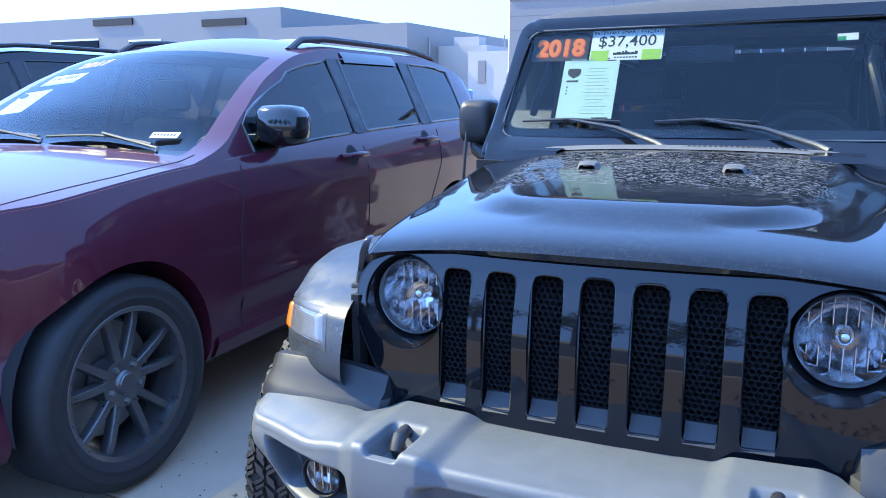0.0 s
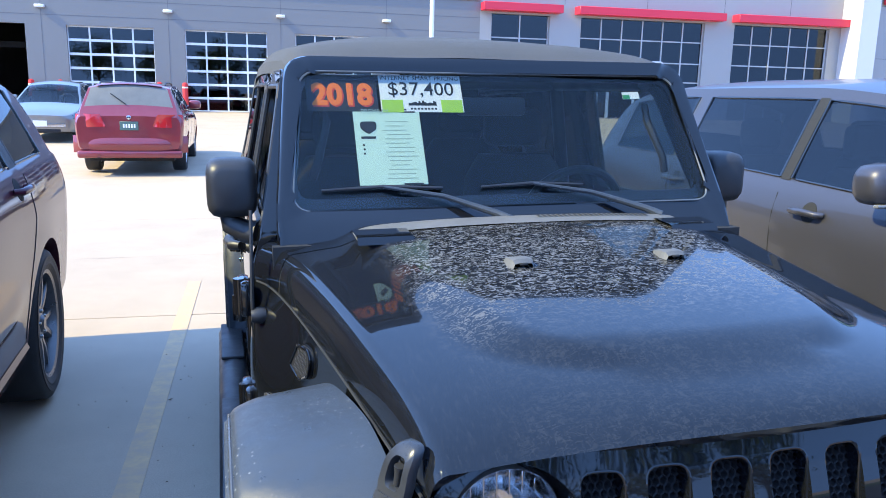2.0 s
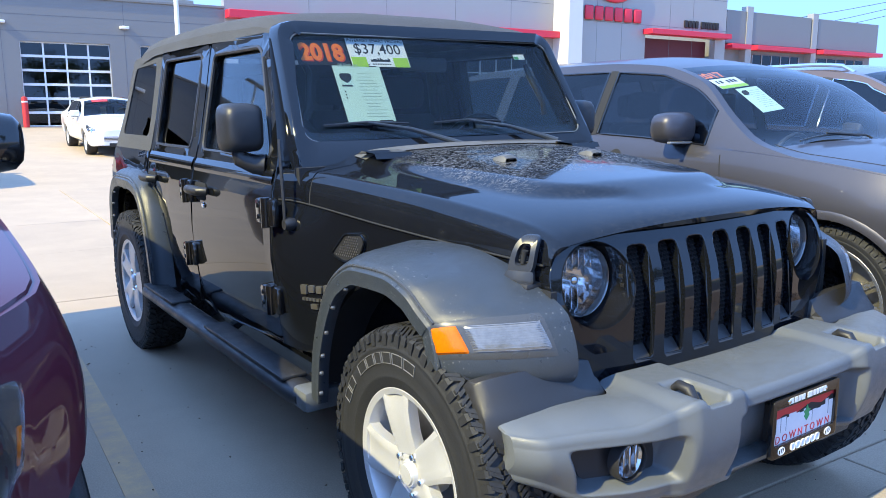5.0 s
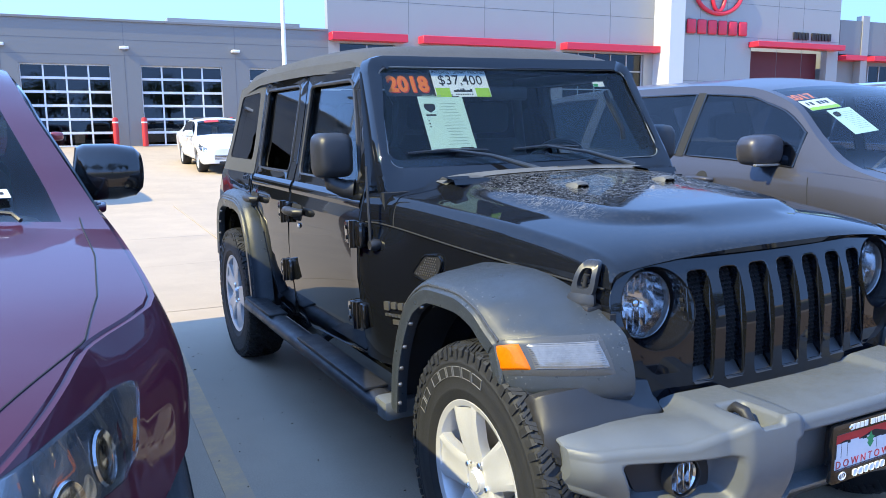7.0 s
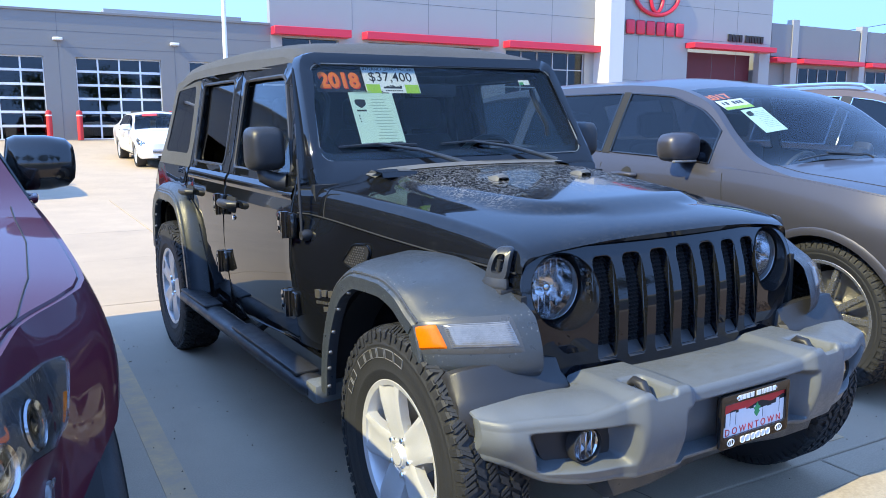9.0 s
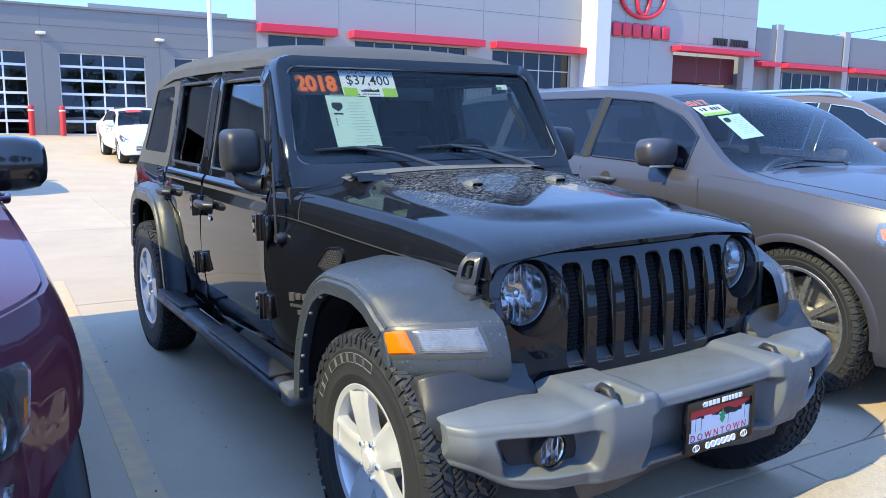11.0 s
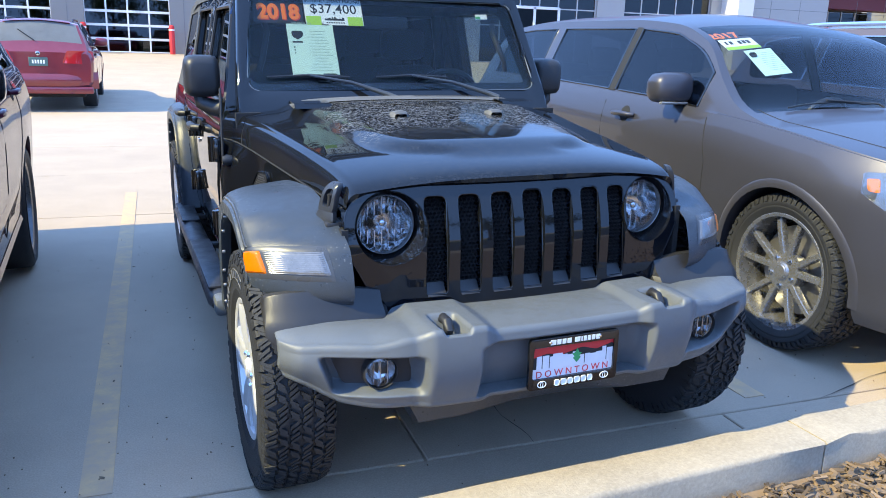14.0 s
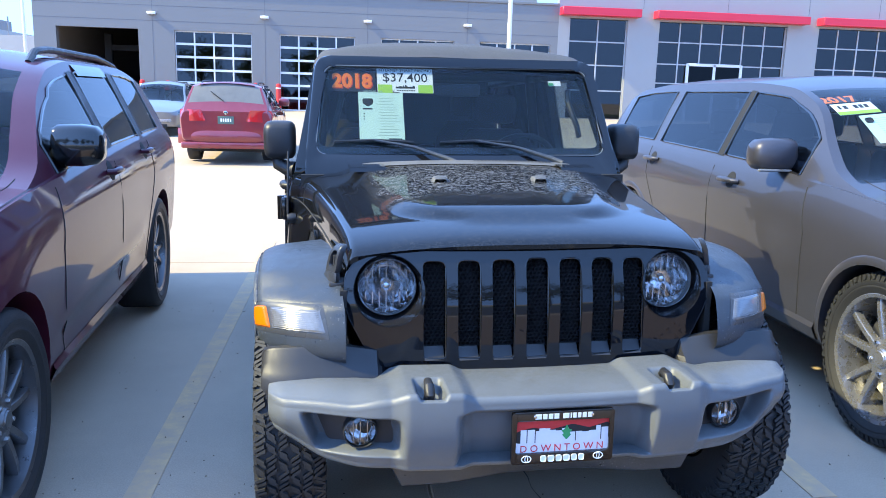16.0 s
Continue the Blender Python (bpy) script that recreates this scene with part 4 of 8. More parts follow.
# ---------------------------------------------------------------- road cars
def build_car(name, label, s, m, category="car"):
    """A road car, nose towards -y, front axle at y = 0, from curves for its height and width along y."""
    root = thing(name, label, category, m)
    P, wb, yF, yR = s["paint"], s["wb"], s["front"], s["rear"]
    R, ra = s["R"], s["R"] + s.get("arch", 0.04)
    K = lambda key, y: along(y, *zip(*s[key]))
    zb = lambda y: K("zb", y)

    def arch(y):
        z = -1.0
        for yc in (0.0, wb):
            d = abs(y - yc)
            if d < ra:
                z = max(z, R + math.sqrt(ra * ra - d * d) * 1.0)
        return z

    def end(y):
        """Plan rounding of nose and tail."""
        f = 1.0
        for e, sgn, ln, k in ((yF, 1, s.get("nose", 0.55), s.get("nose_w", 0.34)), (yR, -1, s.get("tail", 0.35), s.get("tail_w", 0.16))):
            d = (y - e) * sgn
            if d < ln:
                t = 1 - max(0.0, d) / ln
                f -= k * (1 - math.sqrt(max(0.0, 1 - t * t)))
        return f

    def X(y, z):
        """Half-width of the lower body at a height."""
        w, zs_, zb_ = s["w"] * end(y), K("zs", y), zb(y)
        t = (z - zb_) / max(0.05, zs_ - zb_)
        x = w * (0.955 + 0.045 * math.sin(min(1.0, max(0.0, t * 1.25)) * math.pi * 0.5))
        if t > 0.72:
            x -= s.get("shoulder", 0.05) * ((t - 0.72) / 0.28) ** 2
        if t < 0.12:
            x -= 0.03 * (1 - t / 0.12) ** 2
        # pressed crease along the lower doors
        if s.get("crease") and ra < y < wb - ra:
            f = smooth01((y - ra) / 0.25) * smooth01((wb - ra - y) / 0.25)
            x += s["crease"] * f * (math.exp(-((z - 0.60 - 0.05 * (y - 1.4)) / 0.035) ** 2) - 0.9 * math.exp(-((z - 0.50) / 0.06) ** 2))
        # the corner behind the headlight is drawn in
        if s.get("lamp_inset") and y < -0.2:
            x -= s["lamp_inset"] * smooth01((z - 0.30) / 0.34) * smooth01((-0.2 - y) / 0.25)
        # crease over the wheels
        for yc in (0.0, wb):
            d = abs(y - yc)
            if d < 0.62:
                x += s.get("haunch", 0.02) * (0.5 + 0.5 * math.cos(math.pi * d / 0.62)) * math.exp(-((z - R - ra + 0.05) / 0.25) ** 2)
        return x

    ys = sorted({*np.linspace(yF, yF + 0.4, 12), *np.linspace(yF + 0.4, yR - 0.4, 70), *np.linspace(yR - 0.4, yR, 12), *[e for w in s["windows"] for e in w], *s["shield"], *s["rear_glass"],
                 *[yc + q * ra for yc in (0, wb) for q in (-1, -0.985, -0.94, -0.87, 0.87, 0.94, 0.985, 1)]})
    NL, NG, NT = 20, [0.0, 0.07, 0.3, 0.6, 0.88, 1.0], 16
    post = s.get("post", 1)

    def section(y):
        pts = []
        lo, hi = max(zb(y), arch(y)), K("zs", y)
        pts.append((X(y, lo) * 0.55, lo))
        for i in range(NL + 1):
            z = lo + (hi - lo) * i / NL
            pts.append((X(y, z), z))
        ze, zt = max(K("ze", y), hi + 0.006), max(K("zt", y), hi + 0.012)
        xb = X(y, hi)
        for g in NG[1:]:
            z = hi + (ze - hi) * g
            pts.append((xb - 0.012 - s["tumble"] * (z - hi) - 0.03 * g * g * min(1, (ze - hi) / 0.3), z))
        xe = pts[-1][0]
        for i in range(1, NT + 1):
            a = i / NT
            pts.append((xe * (1 - a), ze + (zt - ze) * math.sin(a * math.pi / 2) ** 0.8))
        return pts
    sec = {y: section(y) for y in ys}
    n = len(sec[ys[0]])
    g0 = NL + 1
    kinds = {}
    for a, b in zip(ys, ys[1:]):
        ym = (a + b) / 2
        for i in range(n - 1):
            kind = "body"
            if g0 + 1 <= i < g0 + len(NG) - 2 and any(w0 - 1e-6 < a and b < w1 + 1e-6 for w0, w1 in s["windows"]) and K("ze", ym) - K("zs", ym) > 0.08:
                kind = "side_window%d" % [q for q, w in enumerate(s["windows"]) if w[0] - 1e-6 < a and b < w[1] + 1e-6][0]
            elif i >= g0 + len(NG) - 1 + post and s["shield"][0] - 1e-6 < a and b < s["shield"][1] + 1e-6:
                kind = "windscreen"
            elif i >= g0 + len(NG) - 1 + post and s["rear_glass"][0] - 1e-6 < a and b < s["rear_glass"][1] + 1e-6:
                kind = "rear_window"
            kinds.setdefault(kind, []).append((a, b, i))
    for kind, cells in kinds.items():
        for side in ((0,) if kind in ("body", "windscreen", "rear_window") else (1, -1)):
            bm = bmesh.new()
            made = {}
            def V(y, i, sg):
                x, z = sec[y][i]
                key = (y, i, sg if x > 1e-6 else 0)
                if key not in made:
                    made[key] = bm.verts.new((x * sg, y, z))
                return made[key]
            for a, b, i in cells:
                for sg in ((1, -1) if side == 0 else (side,)):
                    q = [V(a, i, sg), V(b, i, sg), V(b, i + 1, sg), V(a, i + 1, sg)]
                    q = list(dict.fromkeys(q))
                    if len(q) > 2:
                        bm.faces.new(q)
            if kind == "body":
                for y in (ys[0], ys[-1]):
                    lp = [V(y, i, 1) for i in range(n)] + [V(y, i, -1) for i in range(n - 2, -1, -1)]
                    lp = list(dict.fromkeys(lp))
                    bm.faces.new(lp)
                part("body", bm, P, root, angle=32)
            else:
                nm = kind if kind in ("windscreen", "rear_window") else "side_window"
                part(nm, bm, M["glass"] if kind == "windscreen" else s["rear_pane"] if kind == "rear_window" and "rear_pane" in s else s.get("glass", M["tint"]), root)
    # floor and wheel wells
    part("underbody", boxed(-s["w"] * 0.78, s["w"] * 0.78, yF + 0.25, yR - 0.25, 0.24, zb(1.2) + 0.12), M["dark"], root, smooth=False)
    for yc in (0.0, wb):
        for sg in (1, -1):
            bm = bmesh.new()
            loops = []
            for a in np.linspace(-0.15, math.pi + 0.15, 20):
                loops.append([(sg * x_, yc + (ra + 0.004) * math.cos(a), R + (ra + 0.004) * math.sin(a)) for x_ in (s["w"] * 0.48, s["w"] * 0.93)])
            rings(bm, loops, False)
            part("wheel_well", bm, M["dark"], root)
            if s.get("flare"):
                bm = bmesh.new()
                loops = []
                for a in np.linspace(-0.12, math.pi + 0.12, 28):
                    lp = []
                    for dr, dx in ((-0.012, -0.06), (-0.012, 0.004), (0.018, 0.006), (0.03, 0.0)):
                        y_, z_ = yc + (ra + dr) * math.cos(a), R + (ra + dr) * math.sin(a)
                        lp.append((sg * (X(y_, max(z_, zb(y_))) + dx), y_, z_))
                    loops.append(lp)
                rings(bm, loops, False)
                part("wheel_arch_trim", bm, P, root)
    # interior
    ysc = s["shield"][0]
    part("dashboard", boxed(-s["w"] * 0.8, s["w"] * 0.8, ysc + 0.12, ysc + 0.62, 0.7, K("zs", ysc + 0.4) - 0.02, 0.08, 3), M["black_plastic"], root)
    part("cabin_floor", boxed(-s["w"] * 0.85, s["w"] * 0.85, ysc + 0.2, yR - 0.4, 0.42, 0.47), M["seat"], root, smooth=False)
    for row in s.get("seats", (1.45, 2.4)):
        for x in (-0.4, 0.4):
            bm = bmesh.new()
            box(bm, x - 0.25, x + 0.25, row - 0.35, row + 0.15, 0.5, 0.72, 0.05, 2)
            box(bm, x - 0.24, x + 0.24, row + 0.1, row + 0.25, 0.65, 1.22, 0.06, 3)
            box(bm, x - 0.13, x + 0.13, row + 0.16, row + 0.26, 1.26, 1.44, 0.04, 3)
            part("seat", bm, M["seat"], root)
    bm = bmesh.new()
    tube(bm, [(0.38 + 0.18 * math.cos(a), ysc + 0.75 - 0.07 * math.sin(a), 1.0 + 0.16 * math.sin(a)) for a in np.linspace(0, 2 * math.pi, 25)], 0.016, 8, False)
    part("steering_wheel", bm, M["black_plastic"], root)
    on = lambda y, z, d=0.003: Vector((X(y, z) + d, y, z))

    def gh(y, g, d=0.004):
        """A point on the greenhouse side, g from belt to roof edge."""
        pts = sec[min(ys, key=lambda q: abs(q - y))]
        zs = [p[1] for p in pts[g0:g0 + len(NG)]]
        xs = [p[0] for p in pts[g0:g0 + len(NG)]]
        z = zs[0] + (zs[-1] - zs[0]) * g
        return Vector((float(np.interp(z, zs, xs)) + d, y, z))
    # shut lines
    for k, path in enumerate(s.get("seams", ())):
        for sg in (1, -1):
            bm = bmesh.new()
            pts = []
            for (y0, z0), (y1, z1) in zip(path, path[1:]):
                for q in np.linspace(0, 1, 8):
                    pts.append(on(y0 + (y1 - y0) * q, z0 + (z1 - z0) * q, -0.0005))
            tube(bm, pts, 0.0034, 6)
            if sg < 0:
                flipped(bm)
            part("shut_line", bm, M["dark"], root)
    # pillars between the windows
    for y0, y1 in s.get("pillars", ()):
        for sg in (1, -1):
            bm = bmesh.new()
            rings(bm, [[gh(y, g, 0.004) for g in (0.05, 0.3, 0.6, 0.9)] for y in np.linspace(y0, y1, 3)], False)
            if sg < 0:
                flipped(bm)
            part("pillar_trim", bm, s.get("pillar", M["black_plastic"]), root)
    # window surround and sill strip
    for sg in (1, -1):
        for w0, w1 in s["windows"]:
            bm = bmesh.new()
            yy = np.linspace(w0 + 0.01, w1 - 0.01, 14)
            pts = [gh(y, 0.07, 0.004) for y in yy] + [gh(y, 0.88, 0.004) for y in reversed(yy)]
            tube(bm, pts + [pts[0]], 0.007, 6, False)
            if sg < 0:
                flipped(bm)
            part("window_trim", bm, s.get("trim", M["gloss_black"]), root)
    # handles
    for y, z in s.get("handles", ()):
        for sg in (1, -1):
            bm = bmesh.new()
            pts = [on(y - 0.10, z, 0.004), on(y - 0.085, z, 0.035), on(y, z + 0.004, 0.045), on(y + 0.085, z, 0.035), on(y + 0.10, z, 0.004)]
            tube(bm, pts, [0.014, 0.016, 0.017, 0.016, 0.014], 10)
            if sg < 0:
                flipped(bm)
            hd = part("door_handle", bm, s.get("handle", P), root)
            bm = plate(circle(y, z, 0.05, 20), [], lambda u, v: on(u, v, 0.0015), (-0.003, 0, 0))
            if sg < 0:
                flipped(bm)
            part("handle_cup", bm, M["dark"], hd)
    # door mirrors
    if "mirror" in s:
        my, mz = s["mirror"]
        for sg in (1, -1):
            bm = bmesh.new()
            x0 = X(my, K("zs", my)) - 0.085 - s.get("mirror_in", 0.0)
            loops = []
            for t, hh, dd in ((0.0, 0.030, 0.05), (0.055, 0.036, 0.055), (0.075, 0.080, 0.075), (0.10, 0.090, 0.085), (0.20, 0.090, 0.088), (0.27, 0.080, 0.08), (0.295, 0.058, 0.06), (0.303, 0.03, 0.03)):
                cz = mz + (0.03 if t > 0.06 else -0.03)
                loops.append([(x0 + t * s.get("mirror_len", 1.0), my + dd * math.cos(a) * abs(math.cos(a)) ** -0.35 - 0.02, cz + hh * math.sin(a) * max(1e-3, abs(math.sin(a))) ** -0.35) for a in np.linspace(0.01, 2 * math.pi + 0.01, 20, endpoint=False)])
            rings(bm, loops, True, True)
            if sg < 0:
                flipped(bm)
            mi = part("mirror", bm, s.get("mirror_paint", P), root)
            if not s.get("repeater", True):
                continue
            bm = boxed(x0 + 0.10, x0 + 0.285, my - 0.104, my - 0.075, mz - 0.058, mz - 0.042, 0.007, 2)
            if sg < 0:
                flipped(bm)
            part("repeater", bm, M["clear_lens"], mi)
    # sill cladding
    for sg in (1, -1):
        bm = bmesh.new()
        yy = np.linspace(ra + 0.03, wb - ra - 0.03, 20)
        rings(bm, [[on(y, zb(y) + dz, d) for dz, d in ((0.0, -0.03), (0.015, 0.012), (0.075, 0.014), (0.10, 0.001))] for y in yy], False)
        if sg < 0:
            flipped(bm)
        part("sill", bm, s.get("sill", P), root)
    if s.get("rails"):
        for sg in (1, -1):
            y0, y1 = s["rails"]
            bm = bmesh.new()
            yy = np.linspace(y0, y1, 16)
            pts = [gh(y, 1.0, -0.10) + Vector((0, 0, 0.055 if 0 < i < 15 else 0.012)) for i, y in enumerate(yy)]
            tube(bm, pts, 0.018, 8)
            if sg < 0:
                flipped(bm)
            part("roof_rail", bm, s.get("rail", M["black_plastic"]), root)
    # lamps as shaped lenses that follow the body
    for nm, poly, mt in s.get("lamps", ()):
        us = np.linspace(min(p[0] for p in poly), max(p[0] for p in poly), 12)[1:-1]
        vs = np.linspace(min(p[1] for p in poly), max(p[1] for p in poly), 4)[1:-1]
        for sg in (1, -1):
            bm = plate(rpoly(poly, 0.02), [], lambda u, v: on(u, v, 0.008), (-0.02, 0, 0), us, vs, 0.003)
            if sg < 0:
                flipped(bm)
            if nm == "headlight":
                lens = part(nm, bm, M["lens_wrap"], root, "clear headlight lens over dark housing")
                lens.visible_shadow = False
                hb = plate(rpoly(poly, 0.02), [], lambda u, v: on(u, v, 0.0015), (-0.02, 0, 0), us, vs)
                if sg < 0:
                    flipped(hb)
                part("lamp_housing", hb, M["head_lens"], lens)
                if s.get("amber"):
                    ab = plate(rpoly(s["amber"], 0.012), [], lambda u, v: on(u, v, 0.004), (-0.004, 0, 0), us, vs)
                    if sg < 0:
                        flipped(ab)
                    part("amber_reflector", ab, M["amber"], lens, "amber reflector inside the lens")
                cu, cv = sum(p[0] for p in poly) / len(poly), sum(p[1] for p in poly) / len(poly)
                for du in (-0.11, 0.02):
                    c = on(cu + du, cv - 0.01 + du * 0.15, 0.0015)
                    lb = bmesh.new()
                    lathe(lb, [(0.046, 0.0), (0.043, 0.004), (0.038, 0.002), (0.03, -0.001), (0.012, 0.002), (0.001, 0.004)], 24)
                    cy, cz = cu + du, cv - 0.01 + du * 0.15
                    face = (on(cy + 0.02, cz) - on(cy - 0.02, cz)).cross(on(cy, cz + 0.02) - on(cy, cz - 0.02))
                    turn = Vector((1, 0, 0)).rotation_difference(face if face.x > 0 else -face).to_matrix().to_4x4()
                    bmesh.ops.transform(lb, matrix=Matrix.Translation(c) @ turn, verts=lb.verts)
                    if sg < 0:
                        flipped(lb)
                    part("lamp_bowl", lb, M["reflector"], lens)
                continue
            part(nm, bm, mt, root)
    def top(x, y):
        """A point on hood, screen or roof."""
        ky = [q for q in ys]
        i = min(max(int(np.searchsorted(ky, y)), 1), len(ky) - 1)
        a, b = ky[i - 1], ky[i]
        f = (y - a) / (b - a)
        zz = []
        for q in (a, b):
            pts = sec[q][g0 + len(NG) - 1:]
            zz.append(float(np.interp(abs(x), [p[0] for p in reversed(pts)], [p[1] for p in reversed(pts)])))
        return Vector((x, y, zz[0] * (1 - f) + zz[1] * f))
    s["top"] = top
    if s.get("wipers"):
        for x0, x1 in s["wipers"]:
            bm = bmesh.new()
            tube(bm, [top(x, ysc + s.get("wiper_y", 0.05) + 0.03 * math.sin((x - x0) / (x1 - x0) * 3.1)) + Vector((0, -0.01, 0.014)) for x in np.linspace(x0, x1, 8)], 0.0055, 6)
            wp = part("wiper_blade", bm, M["black_plastic"], root)
            bm = bmesh.new()
            xm = (x0 + x1) / 2
            tube(bm, [top(xm, ysc + s.get("wiper_y", 0.05) + 0.03) + Vector((0, -0.01, 0.026)), top(x1 + 0.06, ysc + 0.005) + Vector((0, 0, 0.02)), top(x1 + 0.08, ysc - 0.02) + Vector((0, 0, 0.01))], 0.0065, 6)
            part("wiper_arm", bm, M["black_plastic"], wp)
    if s.get("deflector"):
        for w0, w1 in s["windows"][1:2]:
            for sg in (1, -1):
                bm = bmesh.new()
                rings(bm, [[gh(y, 0.965, 0.003), gh(y, 0.90, 0.012), gh(y, 0.84, 0.010)] for y in np.linspace(w0 + (0.30 if w0 < 1.2 else 0.06), w1 - 0.05, 14)], False)
                if sg < 0:
                    flipped(bm)
                part("rain_deflector", bm, M["gloss_black"], root)
    if s.get("hood_line"):
        for sg in (1, -1):
            bm = bmesh.new()
            hx_, hy_ = [p[0] for p in s["hood_line"]], [p[1] for p in s["hood_line"]]
            kk = np.linspace(0, len(hx_) - 1, 70)
            tube(bm, [top(sg * float(np.interp(k, range(len(hx_)), hx_)), float(np.interp(k, range(len(hx_)), hy_))) + Vector((0, 0, 0.0005)) for k in kk], 0.0018, 5)
            part("hood_shut_line", bm, M["dark"], root)
    if s.get("back"):
        b = s["back"]
        we = s["w"] * end(yR)
        for sg in (1, -1):
            bm = plate(rpoly([(we * 0.45, b[0]), (we * 1.06, b[0] - 0.02), (we * 1.04, b[1]), (we * 0.55, b[1])], 0.03), [], lambda u, v: Vector((sg * u, yR + 0.012 - 0.12 * max(0, u - we * 0.8) / 0.2, v)), (0, -0.05, 0), np.linspace(we * 0.5, we, 6), [], 0.005)
            part("tail_lamp", bm, M["red_lens"], root)
        bm = field(16, 8, lambda u, v: Vector(((u - 0.5) * 2 * we * 1.12, yR + 0.06 * math.sin(math.pi * v) * (1 - abs(2 * u - 1) ** 6) - 0.02 - 0.16 * abs(2 * u - 1) ** 5, 0.40 + 0.30 * v)))
        part("rear_bumper", bm, P, root)
        part("lower_bumper", boxed(-we * 1.02, we * 1.02, yR - 0.14, yR + 0.028, 0.31, 0.44, 0.035, 3), P, root)
        npl = part("number_plate", boxed(-0.155, 0.155, yR + 0.008, yR + 0.02, 0.80, 0.955, 0.004, 1), M["plate_teal"], root)
        for k in range(5):
            part("plate_bar", boxed(-0.105 + 0.045 * k, -0.078 + 0.045 * k, yR + 0.0205, yR + 0.0215, 0.845, 0.91), M["card_white"], npl, smooth=False)
        bm = bmesh.new()
        lathe(bm, [(0.0, yR + 0.03), (0.03, yR + 0.028), (0.04, yR + 0.015)], 20, (0, 0, 1.02), axis="y")
        part("round_emblem", bm, M["chrome"], root)
        for sg in (1, -1):
            bm = bmesh.new()
            tube(bm, [(sg * 0.52, yR - 0.2, 0.35), (sg * 0.52, yR + 0.05, 0.35)], 0.035, 14, False)
            part("exhaust_tip", bm, M["chrome"], root)
        bm = bmesh.new()
        tube(bm, [top(0.05, yR - 0.12) + Vector((0, 0.02, 0.01)), top(0.30, yR - 0.2) + Vector((0, 0.03, 0.02))], 0.01, 6)
        part("rear_wiper", bm, M["black_plastic"], root)
        bm = field(12, 4, lambda u, v: top((u - 0.5) * 1.1, yR - 0.42 + 0.14 * v) + Vector((0, 0.02, 0.015 + 0.02 * v)))
        part("roof_spoiler", bm, P, root)
    if s.get("face"):
        f = s["face"]
        wf = s["w"] * end(yF)
        part("front_grille", boxed(-wf * f.get("gw", 0.6), wf * f.get("gw", 0.6), yF - 0.012, yF + 0.03, f["g0"], f["g1"], 0.02, 2), M["black_plastic"], root)
        for k in range(3):
            z = f["g0"] + (f["g1"] - f["g0"]) * (k + 0.7) / 3.4
            part("grille_bar", boxed(-wf * f.get("gw", 0.6), wf * f.get("gw", 0.6), yF - 0.02, yF, z - 0.008, z + 0.008, 0.004, 1), f.get("bar", M["chrome"]), root)
        part("number_plate", boxed(-0.155, 0.155, yF - 0.03, yF - 0.015, 0.42, 0.56, 0.004, 1), M["card_white"], root)
        part("lower_intake", boxed(-wf * 0.8, wf * 0.8, yF - 0.008, yF + 0.05, 0.26, 0.36, 0.02, 2), M["dark"], root)
    w = build_wheel(root, R, s.get("tyre_w", 0.25), s["rim"], s.get("spokes", 5), s.get("metal", M["alloy"]), s.get("tread", False), s.get("style", "twin"))
    tr = s["w"] - s.get("inset", 0.03) - s.get("tyre_w", 0.25) / 2
    w.matrix_basis = pose(tr, 0, R)
    copy_thing(w, pose(tr, wb, R, 40))
    copy_thing(w, pose(-tr, 0, R, 0, 0, 180))
    copy_thing(w, pose(-tr, wb, R, 25, 0, 180))
    s["on"], s["gh"], s["X"], s["sec"] = on, gh, X, sec
    return root


def suv(**kw):
    s = dict(paint=M["grey_paint"], wb=2.915, front=-0.93, rear=3.86, R=0.385, rim=0.25, w=0.955, tumble=0.40, haunch=0.025, shoulder=0.05, flare=True,
             zb=[(-0.95, 0.30), (-0.6, 0.26), (0, 0.30), (0.6, 0.32), (2.4, 0.33), (3.3, 0.36), (3.9, 0.48)],
             zs=[(-0.95, 0.84), (-0.75, 0.93), (-0.3, 1.02), (0.5, 1.10), (1.2, 1.125), (2.8, 1.17), (3.4, 1.18), (3.86, 1.02)],
             ze=[(-0.95, 0.85), (0.45, 1.11), (0.62, 1.16), (0.8, 1.27), (1.12, 1.50), (1.45, 1.625), (1.9, 1.67), (2.8, 1.665), (3.3, 1.60), (3.5, 1.50), (3.7, 1.25), (3.86, 1.03)],
             zt=[(-0.95, 0.86), (-0.8, 0.95), (-0.4, 1.05), (0.2, 1.12), (0.47, 1.15), (0.75, 1.32), (1.05, 1.52), (1.35, 1.66), (1.8, 1.735), (2.6, 1.74), (3.3, 1.70), (3.55, 1.62), (3.72, 1.35), (3.86, 1.05)],
             windows=[(0.78, 1.62), (1.72, 2.55), (2.66, 3.36)], pillars=[(1.62, 1.72), (2.55, 2.66)], shield=(0.50, 1.38), rear_glass=(3.58, 3.75),
             handles=[(1.62, 1.03), (2.55, 1.06)], mirror=(0.98, 1.19), seats=(1.5, 2.4),
             seams=[[(0.62, 0.42), (0.60, 0.85), (0.66, 1.08)], [(1.67, 0.36), (1.67, 1.10)], [(2.62, 1.15), (2.60, 0.95), (2.45, 0.70), (2.36, 0.45)], [(0.62, 0.40), (2.36, 0.41)]],
             rails=(1.5, 3.3), lamps=())
    s.update(kw)
    return s


# ---------------------------------------------------------------- the black off-road vehicle
def side_x(z):
    return along(z, (0.36, 0.46, 0.6, 0.8, 1.0, 1.09, 1.16, 1.64), (0.735, 0.775, 0.797, 0.812, 0.806, 0.788, 0.765, 0.668))


